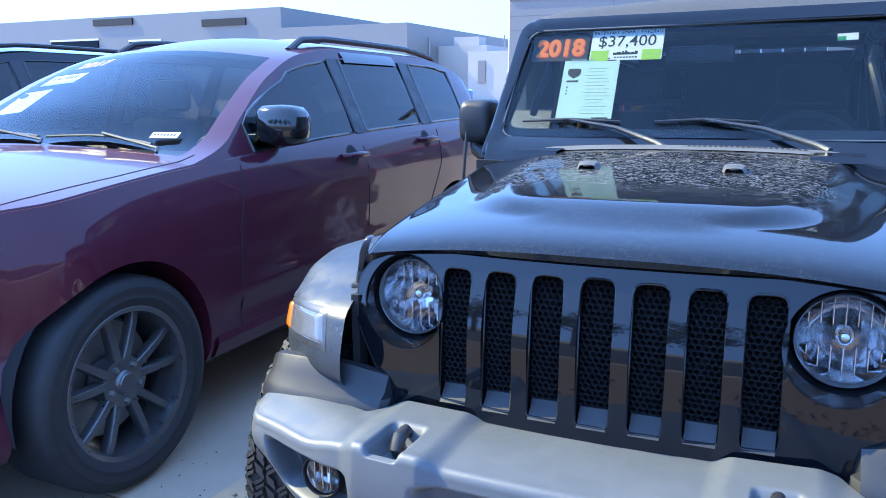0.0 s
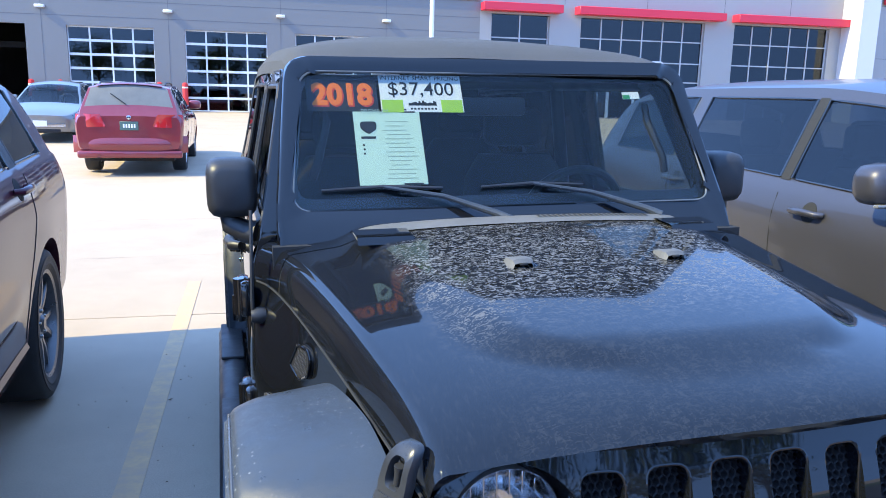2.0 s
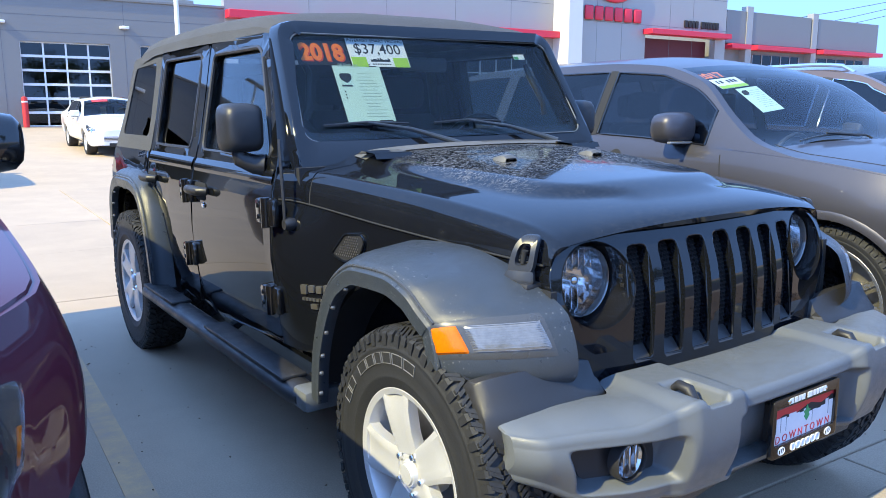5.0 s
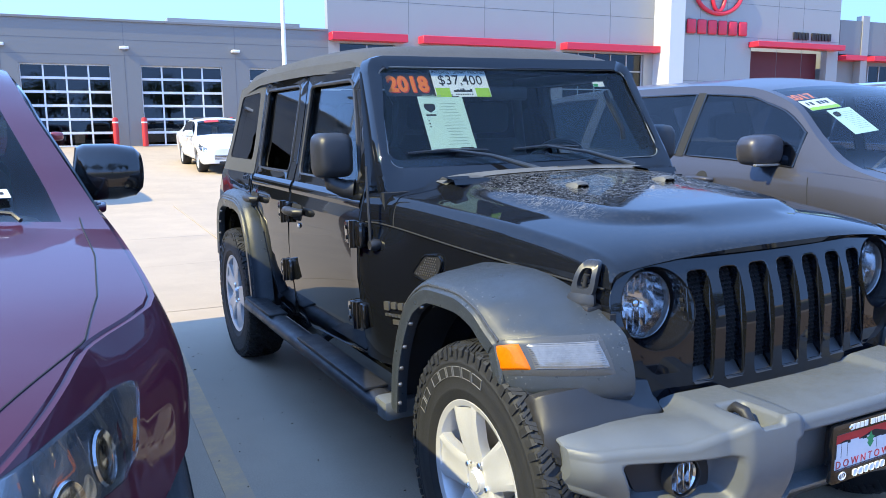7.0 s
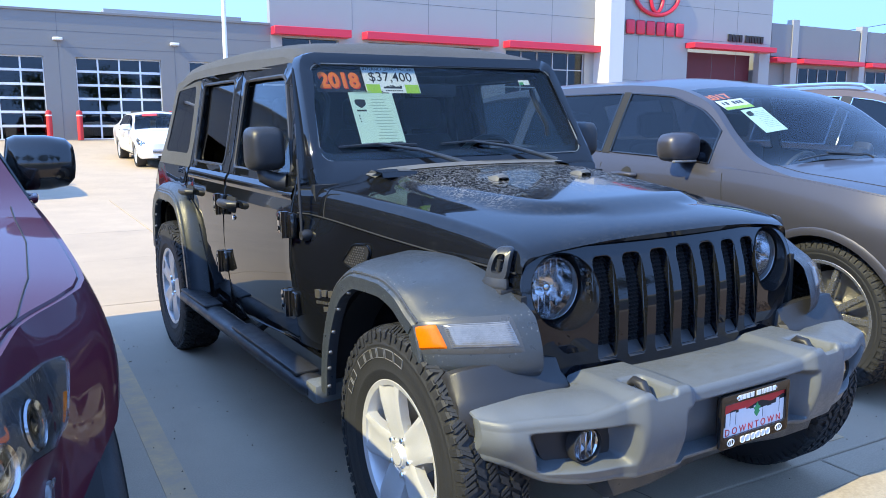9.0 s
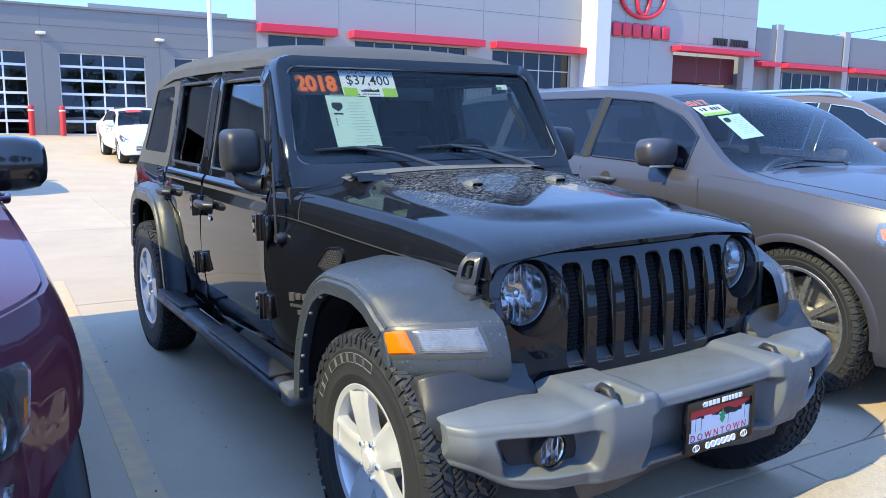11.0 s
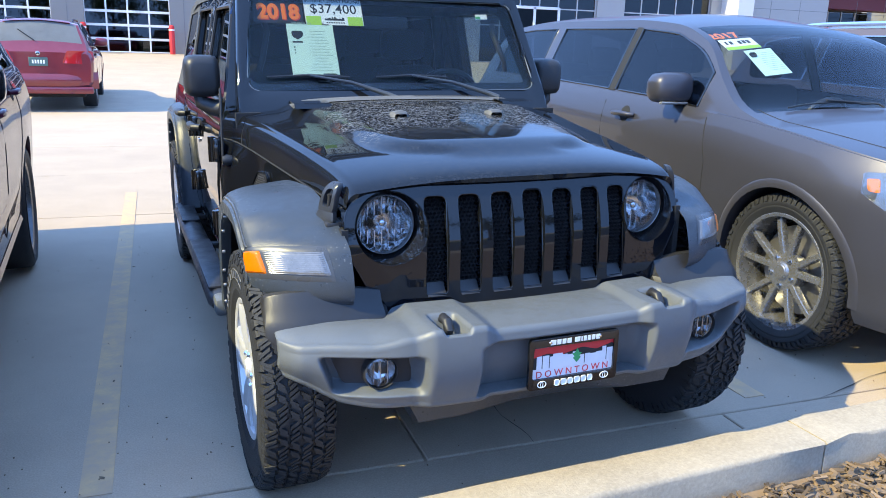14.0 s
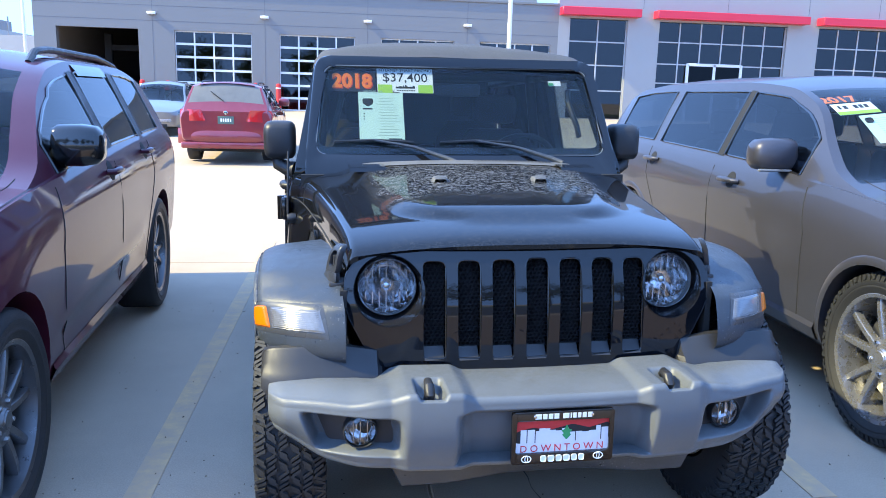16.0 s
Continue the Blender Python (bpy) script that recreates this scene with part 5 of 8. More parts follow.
def bay_x(y):
    """Half-width of the nose behind the grille."""
    return along(y, (-0.30, -0.15, 0.2, 0.6, 0.86, 0.97), (0.588, 0.600, 0.635, 0.69, 0.745, 0.79))


def hood_seam(y):
    return along(y, (-0.3, 0.0, 0.4, 0.9), (0.958, 0.966, 0.986, 1.03))


def hood_z(x, y):
    top = along(y, (-0.307, -0.29, -0.25, -0.15, 0.1, 0.45, 0.86, 0.97), (1.043, 1.056, 1.071, 1.090, 1.115, 1.143, 1.17, 1.172))
    hw = bay_x(y)
    z = top - 0.046 * (abs(x) / hw) ** 2.6
    # raised centre: a plateau with soft shoulders and a rounded front end
    edge = along(y, (-0.12, -0.06, 0.05, 0.25, 0.5, 0.86), (0.20, 0.31, 0.385, 0.425, 0.47, 0.53))
    front = smooth01((y + 0.20 - 0.30 * x * x) / 0.16)
    return z + 0.026 * front * smooth01((edge - abs(x)) / 0.11 + 0.5)


def nose_y(x, z):
    return -0.334 + 0.18 * x * x + along(z, (0.55, 0.83, 0.89, 1.04), (0.0, 0.0, 0.008, 0.058))


def screen_y(z):
    return 0.976 + 0.58 * (z - 1.29)


def build_jeep():
    B, PL, BP = M["black_paint"], M["plastic"], M["black_plastic"]
    root = thing("off_road_vehicle", "glossy black four-door off-road vehicle with soft top", "car", pose(0, 0, -0.006, 0, -0.8, 2.5))

    # hood and cowl share one cross-section
    def section(y, v):
        s, sg = abs(2 * v - 1), 1 if v > 0.5 else -1
        hw, zs = bay_x(y), hood_seam(y)
        if s < 0.8:
            x = hw * 0.93 * s / 0.8
            z = hood_z(x, y)
        else:
            a = (s - 0.8) / 0.2 * math.pi / 2
            z0 = hood_z(hw * 0.93, y)
            x = hw * (0.93 + 0.07 * math.sin(a) ** 0.9)
            z = z0 + (zs - z0) * (1 - math.cos(a)) ** 1.1
        return sg, x, z

    def hood(u, v):
        t = min(1.0, u / 0.08)
        y = -0.307 + 1.112 * max(0.0, (u - 0.08) / 0.92) ** 1.25
        sg, x, z = section(y, v)
        lip = 1.027 - 0.06 * max(0.0, (x - 0.42) / 0.17) ** 2
        z = lip + (z - lip) * (t if t < 1 else 1)
        yb = y + 0.18 * x * x * max(0.0, 1 - (y + 0.307) / 0.5) + 0.008 * (1 - t)
        return Vector((sg * x, yb, z))
    bm = field(76, 90, hood)
    hd = part("hood", bm, M["hood_paint"], root, "glossy black hood with dust and dried rain spots", angle=50)
    def cowl_skin(u, v):
        sg, x, z = section(0.811 + 0.16 * u, v)
        return Vector((sg * x, 0.811 + 0.16 * u, z))
    part("cowl", field(10, 90, cowl_skin), B, root, angle=60)
    part("cowl_gap", field(2, 90, lambda u, v: cowl_skin(-0.08 + 0.12 * u, v) + Vector((0, 0, -0.006))), M["dark"], root)
    for x in (-0.20, 0.20):  # washer jets
        bm = bmesh.new()
        z = hood_z(x, 0.40)
        loops = [[(x + w * sx, 0.40 + d, z + h) for sx, h in ((-1, -0.004), (-0.8, hh * 0.8), (-0.4, hh), (0.4, hh), (0.8, hh * 0.8), (1, -0.004))] for d, w, hh in ((-0.026, 0.026, 0.010), (-0.019, 0.031, 0.019), (0.0, 0.034, 0.021), (0.04, 0.028, 0.012), (0.065, 0.014, 0.001))]
        rings(bm, loops, False)
        jet = part("washer_jet", bm, M["cowl"], hd)
        part("jet_opening", boxed(x - 0.011, x + 0.011, 0.370, 0.376, z + 0.004, z + 0.011, 0.003, 1), M["dark"], jet)
    # plastic vent panel at the foot of the screen
    bm = field(40, 6, lambda u, v: Vector(((u - 0.5) * 1.04, 0.785 + 0.085 * v, hood_z((u - 0.5) * 1.04, 0.785 + 0.085 * v) + 0.003 + 0.009 * math.sin(v * 2.8) * smooth01(min(u, 1 - u) * 14))))
    cowl = part("cowl_panel", bm, M["cowl"], root)
    for i in range(22):
        x = 0.02 + i * 0.0165
        bm = bmesh.new()
        z0 = hood_z(x, 0.84)
        rings(bm, [[(x + q, 0.808 + t * 0.04, z0 + 0.0125) for q in (0.0, 0.008)] for t in (0.08, 0.95)], False)
        part("cowl_slot", bm, M["dark"], cowl)
    for sg in (-1, 1):  # hood hinges
        zh = hood_z(0.46, 0.74)
        bm = bmesh.new()
        rings(bm, [[(sg * 0.46 + q * 0.075, 0.685 + e, zh + g) for e, g in ((0.0, -0.01 + 0.004 * abs(q)), (0.012, 0.012), (0.10, 0.018), (0.135, 0.004))] for q in (-1.0, -0.85, 0.85, 1.0)], False)
        part("hood_hinge", bm, B, root)

    # nose sides under the hood
    for sg in (-1, 1):
        def bay(u, v):
            y = -0.232 + 1.202 * u
            z = 0.50 + (hood_seam(y) - 0.006 - 0.50) * v
            x = bay_x(y) - 0.004
            x += (side_x(z) - x) * smooth01((y - 0.62) / 0.33) * (1 - v ** 5)
            return Vector((sg * x, y, z))
        part("front_quarter", field(30, 14, bay), B, root)
        bm = bmesh.new()
        tube(bm, [(sg * (bay_x(y) + 0.0005), y, hood_seam(y) - 0.002) for y in np.linspace(-0.225, 0.95, 24)], 0.0032, 6)
        part("hood_shut_line", bm, M["dark"], root)

    # grille
    top = [(-0.45, 1.021, 0.06), (-0.558, 0.992, 0.05), (-0.596, 0.943, 0.03), (-0.598, 0.84, 0.05), (-0.50, 0.655, 0.05), (-0.44, 0.615, 0.03)]
    outer = [(-0.30, 1.024, 0.01)] + top + [(x * -1, z, r) for x, z, r in reversed(top)] + [(0.30, 1.024, 0.01)]
    outer = rpoly(outer, 0.03, 4)
    slots = []
    SX = [(-3 + i) * 0.1075 for i in range(7)]
    for i, cx in enumerate(SX):
        d = abs(i - 3)
        slots.append(rpoly([(cx - 0.036, 0.688, 0.012), (cx + 0.036, 0.688, 0.012), (cx + 0.037, 0.996 - 0.002 * d, 0.024), (cx - 0.037, 0.996 - 0.002 * d, 0.024)], 0.02, 4))
    heads = [circle(sg * 0.460, 0.899, 0.1085, 40) for sg in (-1, 1)]
    cuts = np.linspace(-0.56, 0.56, 25)
    bm = plate(outer, slots + heads, lambda u, v: Vector((u, nose_y(u, v), v)), lambda u, v: (0, 0.055, 0), cuts, np.linspace(0.66, 1.01, 18))
    gr = part("grille", bm, B, root, "black seven-slot grille panel", angle=20)
    for lp in [outer, *slots]:
        bm = bmesh.new()
        pts = [Vector((u, nose_y(u, v) + 0.0025, v)) for u, v in lp]
        tube(bm, pts + [pts[0]], 0.0032, 8, False)
        part("grille_rim", bm, B, gr)
    for i, cx in enumerate(SX):
        vs, fs = [], []
        p = 0.0080
        rows = int(0.31 / (p * 1.5)) + 1
        for r in range(rows):
            for c in range(-6, 7):
                x0, z0 = cx + (c + 0.5 * (r % 2)) * p * 1.732, 0.680 + r * p * 1.5
                if abs(x0 - cx) > 0.040:
                    continue
                o = len(vs)
                for rad, dy in ((p, 0.034), (p * 0.78, 0.032), (p * 0.70, 0.046)):
                    for k in range(6):
                        a = math.pi / 6 + k * math.pi / 3
                        x, z = x0 + rad * math.cos(a), z0 + rad * math.sin(a)
                        vs.append((x, nose_y(cx, z) + dy, z))
                for k in range(6):
                    j = (k + 1) % 6
                    fs += [(o + k, o + j, o + 6 + j, o + 6 + k), (o + 6 + k, o + 6 + j, o + 12 + j, o + 12 + k)]
        me = bpy.data.meshes.new("grille_mesh")
        me.from_pydata(vs, [], fs)
        me.materials.append(M["dark_gloss"])
        o = new("grille_mesh", me)
        o.parent = gr
        bm = bmesh.new()
        loops = [[(cx - 0.031, nose_y(cx, 0.68) + d, z), (cx + 0.031, nose_y(cx, 0.68) + d, z)] for d, z in ((-0.004, 0.684), (0.006, 0.692), (0.030, 0.720), (0.05, 0.720))]
        rings(bm, loops, False)
        part("slot_lip", bm, BP, gr)
        part("slot_liner", plate(slots[i], [], lambda u, v: Vector((u, nose_y(u, v) + 0.052, v)), (0, 0.01, 0)), M["dark"], gr)
    # round lamps
    for sg in (-1, 1):
        c = Vector((sg * 0.462, -0.236, 0.900))
        lamp = new("headlight")
        lamp.parent = root
        lamp.matrix_basis = Matrix.Translation(c)
        # tapered pocket from the grille's opening back to the lens
        bm = bmesh.new()
        loops = []
        for q in np.linspace(0, 1, 7):
            lp = []
            for k in range(48):
                a = 2 * math.pi * k / 48
                px, pz = sg * 0.460 + 0.110 * math.cos(a), 0.899 + 0.110 * math.sin(a)
                p0 = Vector((px, nose_y(px, pz) - 0.003, pz)) - c
                p1 = Vector((0.094 * math.cos(a), 0.030, 0.094 * math.sin(a)))
                w = q ** 1.25
                lp.append(Vector((p0.x + (p1.x - p0.x) * w, p0.y + (p1.y - p0.y) * q, p0.z + (p1.z - p0.z) * w)))
            loops.append(lp)
        rings(bm, loops)
        part("bezel", bm, M["gloss_black"], lamp)
        bm = bmesh.new()
        lathe(bm, [(0.0955, 0.030), (0.0945, 0.010), (0.091, 0.004), (0.0875, 0.008), (0.086, 0.022)], 48, axis="y")
        part("lamp_ring", bm, M["head_lens"], lamp)
        bm = bmesh.new()  # faceted reflector bowl
        n, loops = 36, []
        for r, a in ((0.087, 0.020), (0.080, 0.048), (0.064, 0.074), (0.044, 0.090), (0.022, 0.100), (0.004, 0.102)):
            loops.append([(r * math.cos(2 * math.pi * k / n), a, r * math.sin(2 * math.pi * k / n)) for k in range(n)])
        rings(bm, loops)
        part("reflector_bowl", bm, M["reflector"], lamp, angle=30)
        for q in range(-3, 4):
            hgt = math.sqrt(max(0.0, 0.080 ** 2 - (q * 0.022) ** 2))
            for lo, hi in ((-hgt, -0.024), (0.022, hgt)):
                if hi - lo > 0.01:
                    part("reflector_rib", boxed(q * 0.022 - 0.0016, q * 0.022 + 0.0016, 0.046, 0.075, lo, hi, 0.001, 1), M["reflector"], lamp)
        bm = bmesh.new()
        lathe(bm, [(0.0, 0.030), (0.008, 0.031), (0.014, 0.036), (0.017, 0.046), (0.017, 0.08)], 20, (0, 0, -0.002), axis="y")
        part("bulb_shield", bm, M["reflector"], lamp)
        bm = bmesh.new()
        lathe(bm, [(0.001, -0.012), (0.03, -0.009), (0.06, -0.002), (0.080, 0.006), (0.0895, 0.016)], 48, axis="y")
        ln = part("lens", bm, M["lens"], lamp)
        ln.visible_shadow = False

    # front bumper: one moulded bar
    def bumper(u, v):
        x = -0.825 + 1.65 * u
        ax = abs(x)
        end = smooth01((ax - 0.655) / 0.17)
        boss = smooth01((ax - 0.235) / 0.05) * smooth01((0.485 - ax) / 0.06)
        yf = -0.578 + 0.05 * ax ** 2 / 0.5 + 0.075 * smooth01((ax - 0.48) / 0.38) + 0.05 * max(0.0, (ax - 0.768) / 0.057) ** 2 - 0.022 * boss
        zt = 0.655 + 0.022 * boss
        fall = 0.020 * smooth01((ax - 0.48) / 0.12)     # the outer top slopes down to its front edge
        zl = 0.43 + 0.035 * smooth01((ax - 0.55) / 0.25) + 0.048 * end
        zt -= 0.006 * end
        zroof, zt = zt, zt - fall
        ztop_edge, zfoot = zt - 0.022, zl + 0.02
        if v < 0.25:        # top face
            t = v / 0.25
            y = yf + (0.26 - 0.08 * smooth01((ax - 0.46) / 0.06)) * (1 - t) + 0.018 * t
            z = zroof - fall * t * t + 0.008 * math.sin(t * 3.0) * (1 - boss) - 0.002
            rec = smooth01((0.045 - abs(ax - 0.365)) / 0.014) * smooth01((t - 0.45) / 0.15)
            z -= 0.05 * rec
        elif v < 0.32:      # upper front roll
            a = (v - 0.25) / 0.07 * math.pi / 2
            y = yf + 0.018 - 0.018 * math.sin(a)
            z = ztop_edge + 0.022 * math.cos(a)
            rec = smooth01((0.045 - abs(ax - 0.365)) / 0.014)
            z -= 0.020 * rec * math.cos(a)
        elif v < 0.86:      # front face
            t = (v - 0.32) / 0.54
            z = ztop_edge + (zfoot - ztop_edge) * t
            y = yf + 0.012 * math.sin(t * math.pi) * -1 + 0.03 * t * t
            # fog lamp pocket
            pk = smooth01((ax - 0.440 - 0.10 * max(0, z - 0.53)) / 0.03) * smooth01((0.712 - ax + 0.35 * (z - 0.52)) / 0.03) * smooth01((z - 0.474) / 0.03) * smooth01((0.604 - z) / 0.03)
            y += 0.085 * pk
            # number-plate recess
            pl = smooth01((0.300 - ax) / 0.035) * smooth01((0.622 - z) / 0.03)
            y += 0.058 * pl
        elif v < 0.92:
            a = (v - 0.86) / 0.06 * math.pi / 2
            y = yf + 0.03 + 0.02 * (1 - math.cos(a))
            z = zfoot - 0.02 * math.sin(a)
        else:
            t = (v - 0.92) / 0.08
            y = yf + 0.05 + 0.15 * t
            z = zl + 0.01 * t
        x_ = x
        return Vector((x_, y, z))
    part("front_bumper", field(320, 116, bumper), PL, root, "scuffed grey moulded plastic front bumper", angle=70)
    for sg in (-1, 1):  # bumper ends
        part("bumper_end", field(6, 116, lambda u, v: bumper(0 if sg < 0 else 1, v) + Vector((sg * (0.012 * math.sin(u * 2.2) - 0.07 * u * u), 0.09 * u, 0.0))), PL, root)
        # fog lamp
        f = Vector((sg * 0.563, -0.489, 0.541))
        bm = bmesh.new()
        lathe(bm, [(0.051, 0.02), (0.049, -0.010), (0.047, -0.012), (0.0455, -0.006)], 32, tuple(f), axis="y")
        fog = part("fog_light", bm, BP, root)
        bm = bmesh.new()
        lathe(bm, [(0.044, 0.0), (0.03, 0.02), (0.012, 0.03), (0.001, 0.031)], 24, tuple(f), axis="y")
        part("reflector_bowl", bm, M["reflector"], fog, smooth=False)
        for q in (-0.02, 0.0, 0.02):
            part("reflector_rib", boxed(f.x + q - 0.0012, f.x + q + 0.0012, f.y - 0.004, f.y + 0.016, f.z - 0.034, f.z + 0.034, 0.002, 1), M["reflector"], fog)
        bm = bmesh.new()
        lathe(bm, [(0.001, -0.016), (0.025, -0.014), (0.0455, -0.006)], 32, tuple(f), axis="y")
        part("lens", bm, M["lens"], fog).visible_shadow = False
        # dark liner of the fog-lamp pocket
        def pocket(u, v):
            return Vector((sg * u, -0.578 + 0.1 * u * u + 0.075 * smooth01((u - 0.48) / 0.38) + 0.076, v))
        bm = plate(rpoly([(0.468, 0.492), (0.655, 0.492), (0.692, 0.585), (0.468, 0.585)], 0.018), [], pocket, (0, 0.012, 0), np.linspace(0.48, 0.68, 9))
        part("pocket_liner", bm, M["black_plastic"], fog)
        # tow hook
        hx = sg * 0.365
        bm = bmesh.new()
        tube(bm, [(hx, -0.42, 0.60), (hx, -0.46, 0.615), (hx, -0.495, 0.63), (hx, -0.508, 0.65), (hx, -0.495, 0.668), (hx, -0.465, 0.672), (hx, -0.445, 0.655)], [0.013, 0.015, 0.016, 0.016, 0.015, 0.013, 0.009], 10)
        part("tow_hook", bm, BP, root)
        # filler that slopes from the flare's foot forward to the bumper and wraps down beside its end
        bm = bmesh.new()
        loops = []
        for x, yt, yf, zt, zl in ((0.485, -0.27, -0.33, 0.68, 0.58), (0.50, -0.295, -0.352, 0.715, 0.58), (0.60, -0.315, -0.366, 0.738, 0.58), (0.72, -0.310, -0.366, 0.738, 0.57),
                                  (0.785, -0.300, -0.356, 0.735, 0.56), (0.820, -0.288, -0.340, 0.730, 0.54), (0.842, -0.275, -0.328, 0.722, 0.535), (0.850, -0.262, -0.320, 0.705, 0.535)):
            loops.append([(sg * x, yf + 0.018, zl), (sg * x, yf + 0.020, 0.60), (sg * x, yt + 0.03, zt), (sg * x, yt + 0.005, zt), (sg * x, yt, zt - 0.006), (sg * x, yt + (yf - yt) * 0.30, zt - 0.035), (sg * x, yt + (yf - yt) * 0.66, 0.668), (sg * x, yf, 0.646), (sg * x, yf - 0.006, zl + 0.012), (sg * x, yf + 0.006, zl)])
        rings(bm, loops, True, True)
        # black plastic; its dark tone also takes in the shade under the flare
        part("bumper_filler", bm, M["black_plastic"], root)
    bm = bmesh.new()
    loops = []
    for x, a in ((-0.47, 0.0), (-0.44, 1), (-0.3, 1), (-0.12, 0.8), (0.12, 0.8), (0.3, 1), (0.44, 1), (0.47, 0.0)):
        zl = 0.335 + 0.06 * (1 - a) + (0.01 if abs(x) < 0.2 else 0)
        loops.append([(x, -0.50, 0.44), (x, -0.475, zl + 0.02), (x, -0.44, zl), (x, -0.30, zl + 0.01), (x, -0.30, 0.44)])
    rings(bm, loops, True, True)
    part("skid_valance", bm, M["flare"], root)
    # dealer plate
    pt = new("dealer_plate")
    pt.parent = root
    pt["label"] = "red and white dealer plate with skyline"
    pt.matrix_basis = pose(0.015, -0.572, 0.530, 90, 0, 0)
    part("frame", plate(rrect(-0.153, -0.080, 0.153, 0.080, 0.012), [rrect(-0.140, -0.047, 0.140, 0.052, 0.006)], lambda u, v: Vector((u, v, 0.008)), (0, 0, -0.012), bevel=0.002), M["gloss_black"], pt)
    part("plate_bracket", boxed(-0.11, 0.11, -0.055, 0.055, -0.05, -0.004, 0.006, 1), M["black_plastic"], pt)
    part("field_red", boxed(-0.141, 0.141, 0.004, 0.053, -0.002, 0.0), M["plate_red"], pt, smooth=False)
    part("field_white", boxed(-0.141, 0.141, -0.048, 0.0045, -0.002, 0.0), M["plate_white"], pt, smooth=False)
    rng = random.Random(5)
    x = -0.125
    while x < 0.12:
        w = rng.uniform(0.010, 0.022)
        part("tower", boxed(x, x + w, -0.018, 0.004 + rng.uniform(0.006, 0.024), 0.0002, 0.0012), M["plate_white"], pt, smooth=False)
        x += w + rng.choice((0, 0, 0.003))
    hill = rpoly([(-0.140, -0.017), (0.140, -0.017), (0.140, 0.038), (0.08, 0.022), (0.03, 0.036), (-0.04, 0.020), (-0.09, 0.030), (-0.140, 0.018)], 0.01)
    part("hill", plate(hill, [], lambda u, v: Vector((u, v, 0.0003)), (0, 0, -0.002)), M["ink"], pt)
    leaf = rpoly([(0.012, -0.012), (0.026, 0.004), (0.020, 0.008), (0.029, 0.018), (0.019, 0.020), (0.012, 0.036), (0.005, 0.020), (-0.005, 0.018), (0.004, 0.008), (-0.002, 0.004)], 0.003)
    part("leaf_badge", plate(leaf, [], lambda u, v: Vector((u, v, 0.0018)), (0, 0, -0.001)), M["leaf_green"], pt)
    lettering("D O W N T O W N", 0.030, M["plate_red"], pt, pose(0, -0.036, 0.0005), 0.0006, squeeze=0.98)
    for x0, wds in ((-0.085, (.022, .017, .017, .018, 0, .022, .008, .014, .014, .016, .017)),):
        x = x0
        for w in wds:
            if w:
                part("letter_block", boxed(x, x + w - 0.004, 0.058, 0.073, 0.008, 0.0092), M["card_white"], pt, smooth=False)
            x += w if w else 0.008
    x = -0.066
    for w in (.022, .024, .022, .024, .022, .022):
        part("letter_block", boxed(x, x + w - 0.005, -0.073, -0.054, 0.008, 0.0092, 0.003, 1), M["card_white"], pt, smooth=False)
        x += w
    for sg in (-1, 1):
        bm = bmesh.new()
        tube(bm, [(sg * 0.108 + 0.014 * math.cos(a), -0.063 + 0.010 * math.sin(a), 0.0085) for a in np.linspace(0, 2 * math.pi, 21)], 0.0016, 6, False)
        tube(bm, [(sg * 0.108 + 0.004 * math.cos(a), -0.063 + 0.009 * math.sin(a), 0.0085) for a in np.linspace(0, 2 * math.pi, 15)], 0.0013, 6, False)
        part("oval_mark", bm, M["card_white"], pt)
        bm = bmesh.new()
        lathe(bm, [(0.0, 0.0115), (0.004, 0.011), (0.0055, 0.008)], 12, (sg * 0.085, 0.0655, 0), axis="z")
        part("screw", bm, M["chrome"], pt)

    # flares
    def flare(path, xo, xi, slant, lip):
        ys, zs = [p[0] for p in path], [p[1] for p in path]
        d = np.concatenate([[0], np.cumsum(np.hypot(np.diff(ys), np.diff(zs)))])
        d = d / d[-1]
        fy, fz = pchip(d, ys), pchip(d, zs)
        fo, fi, fs_ = pchip(d, xo), pchip(d, xi), pchip(d, slant)

        def at(u, t):
            """u along the arch; t 0 inner edge, 1 outer edge, up to 2 round the lip."""
            y, z = fy(u), fz(u)
            ty, tz = fy(min(1, u + 0.01)) - fy(max(0, u - 0.01)), fz(min(1, u + 0.01)) - fz(max(0, u - 0.01))
            l = math.hypot(ty, tz)
            ny, nz = tz / l, -ty / l       # towards the wheel for a path that runs rear to front over the top
            o, i = fo(u), fi(u)
            if t <= 1:
                e = t ** 1.0
                x = i + (o - i) * e
                dn = 0.012 * max(0.0, (t - 0.92) / 0.08) ** 2 + 0.020 * max(0.0, (t - 0.55) / 0.45) ** 2.2 - 0.022 * (1 - e)
                sl = fs_(u) * (1 - e ** 1.6)
            else:
                a = (t - 1)
                x = o + 0.008 * smooth01(a * 8) - 0.003 * smooth01((a - 0.1) / 0.6)
                x -= 0.035 * smooth01((a - 0.86) / 0.14)
                dn = 0.032 + lip * min(1.0, a / 0.9)
                sl = 0.0
            return Vector((x, y + ny * dn * -1 * FLIP - sl, z + nz * dn * -1 * FLIP))
        return at
    FLIP = 1.0
    fpath = [(0.60, 0.44), (0.57, 0.58), (0.49, 0.76), (0.38, 0.885), (0.24, 0.945), (0.08, 0.952), (-0.04, 0.928), (-0.11, 0.886), (-0.160, 0.853), (-0.167, 0.842), (-0.202, 0.726), (-0.198, 0.712), (-0.180, 0.705)]
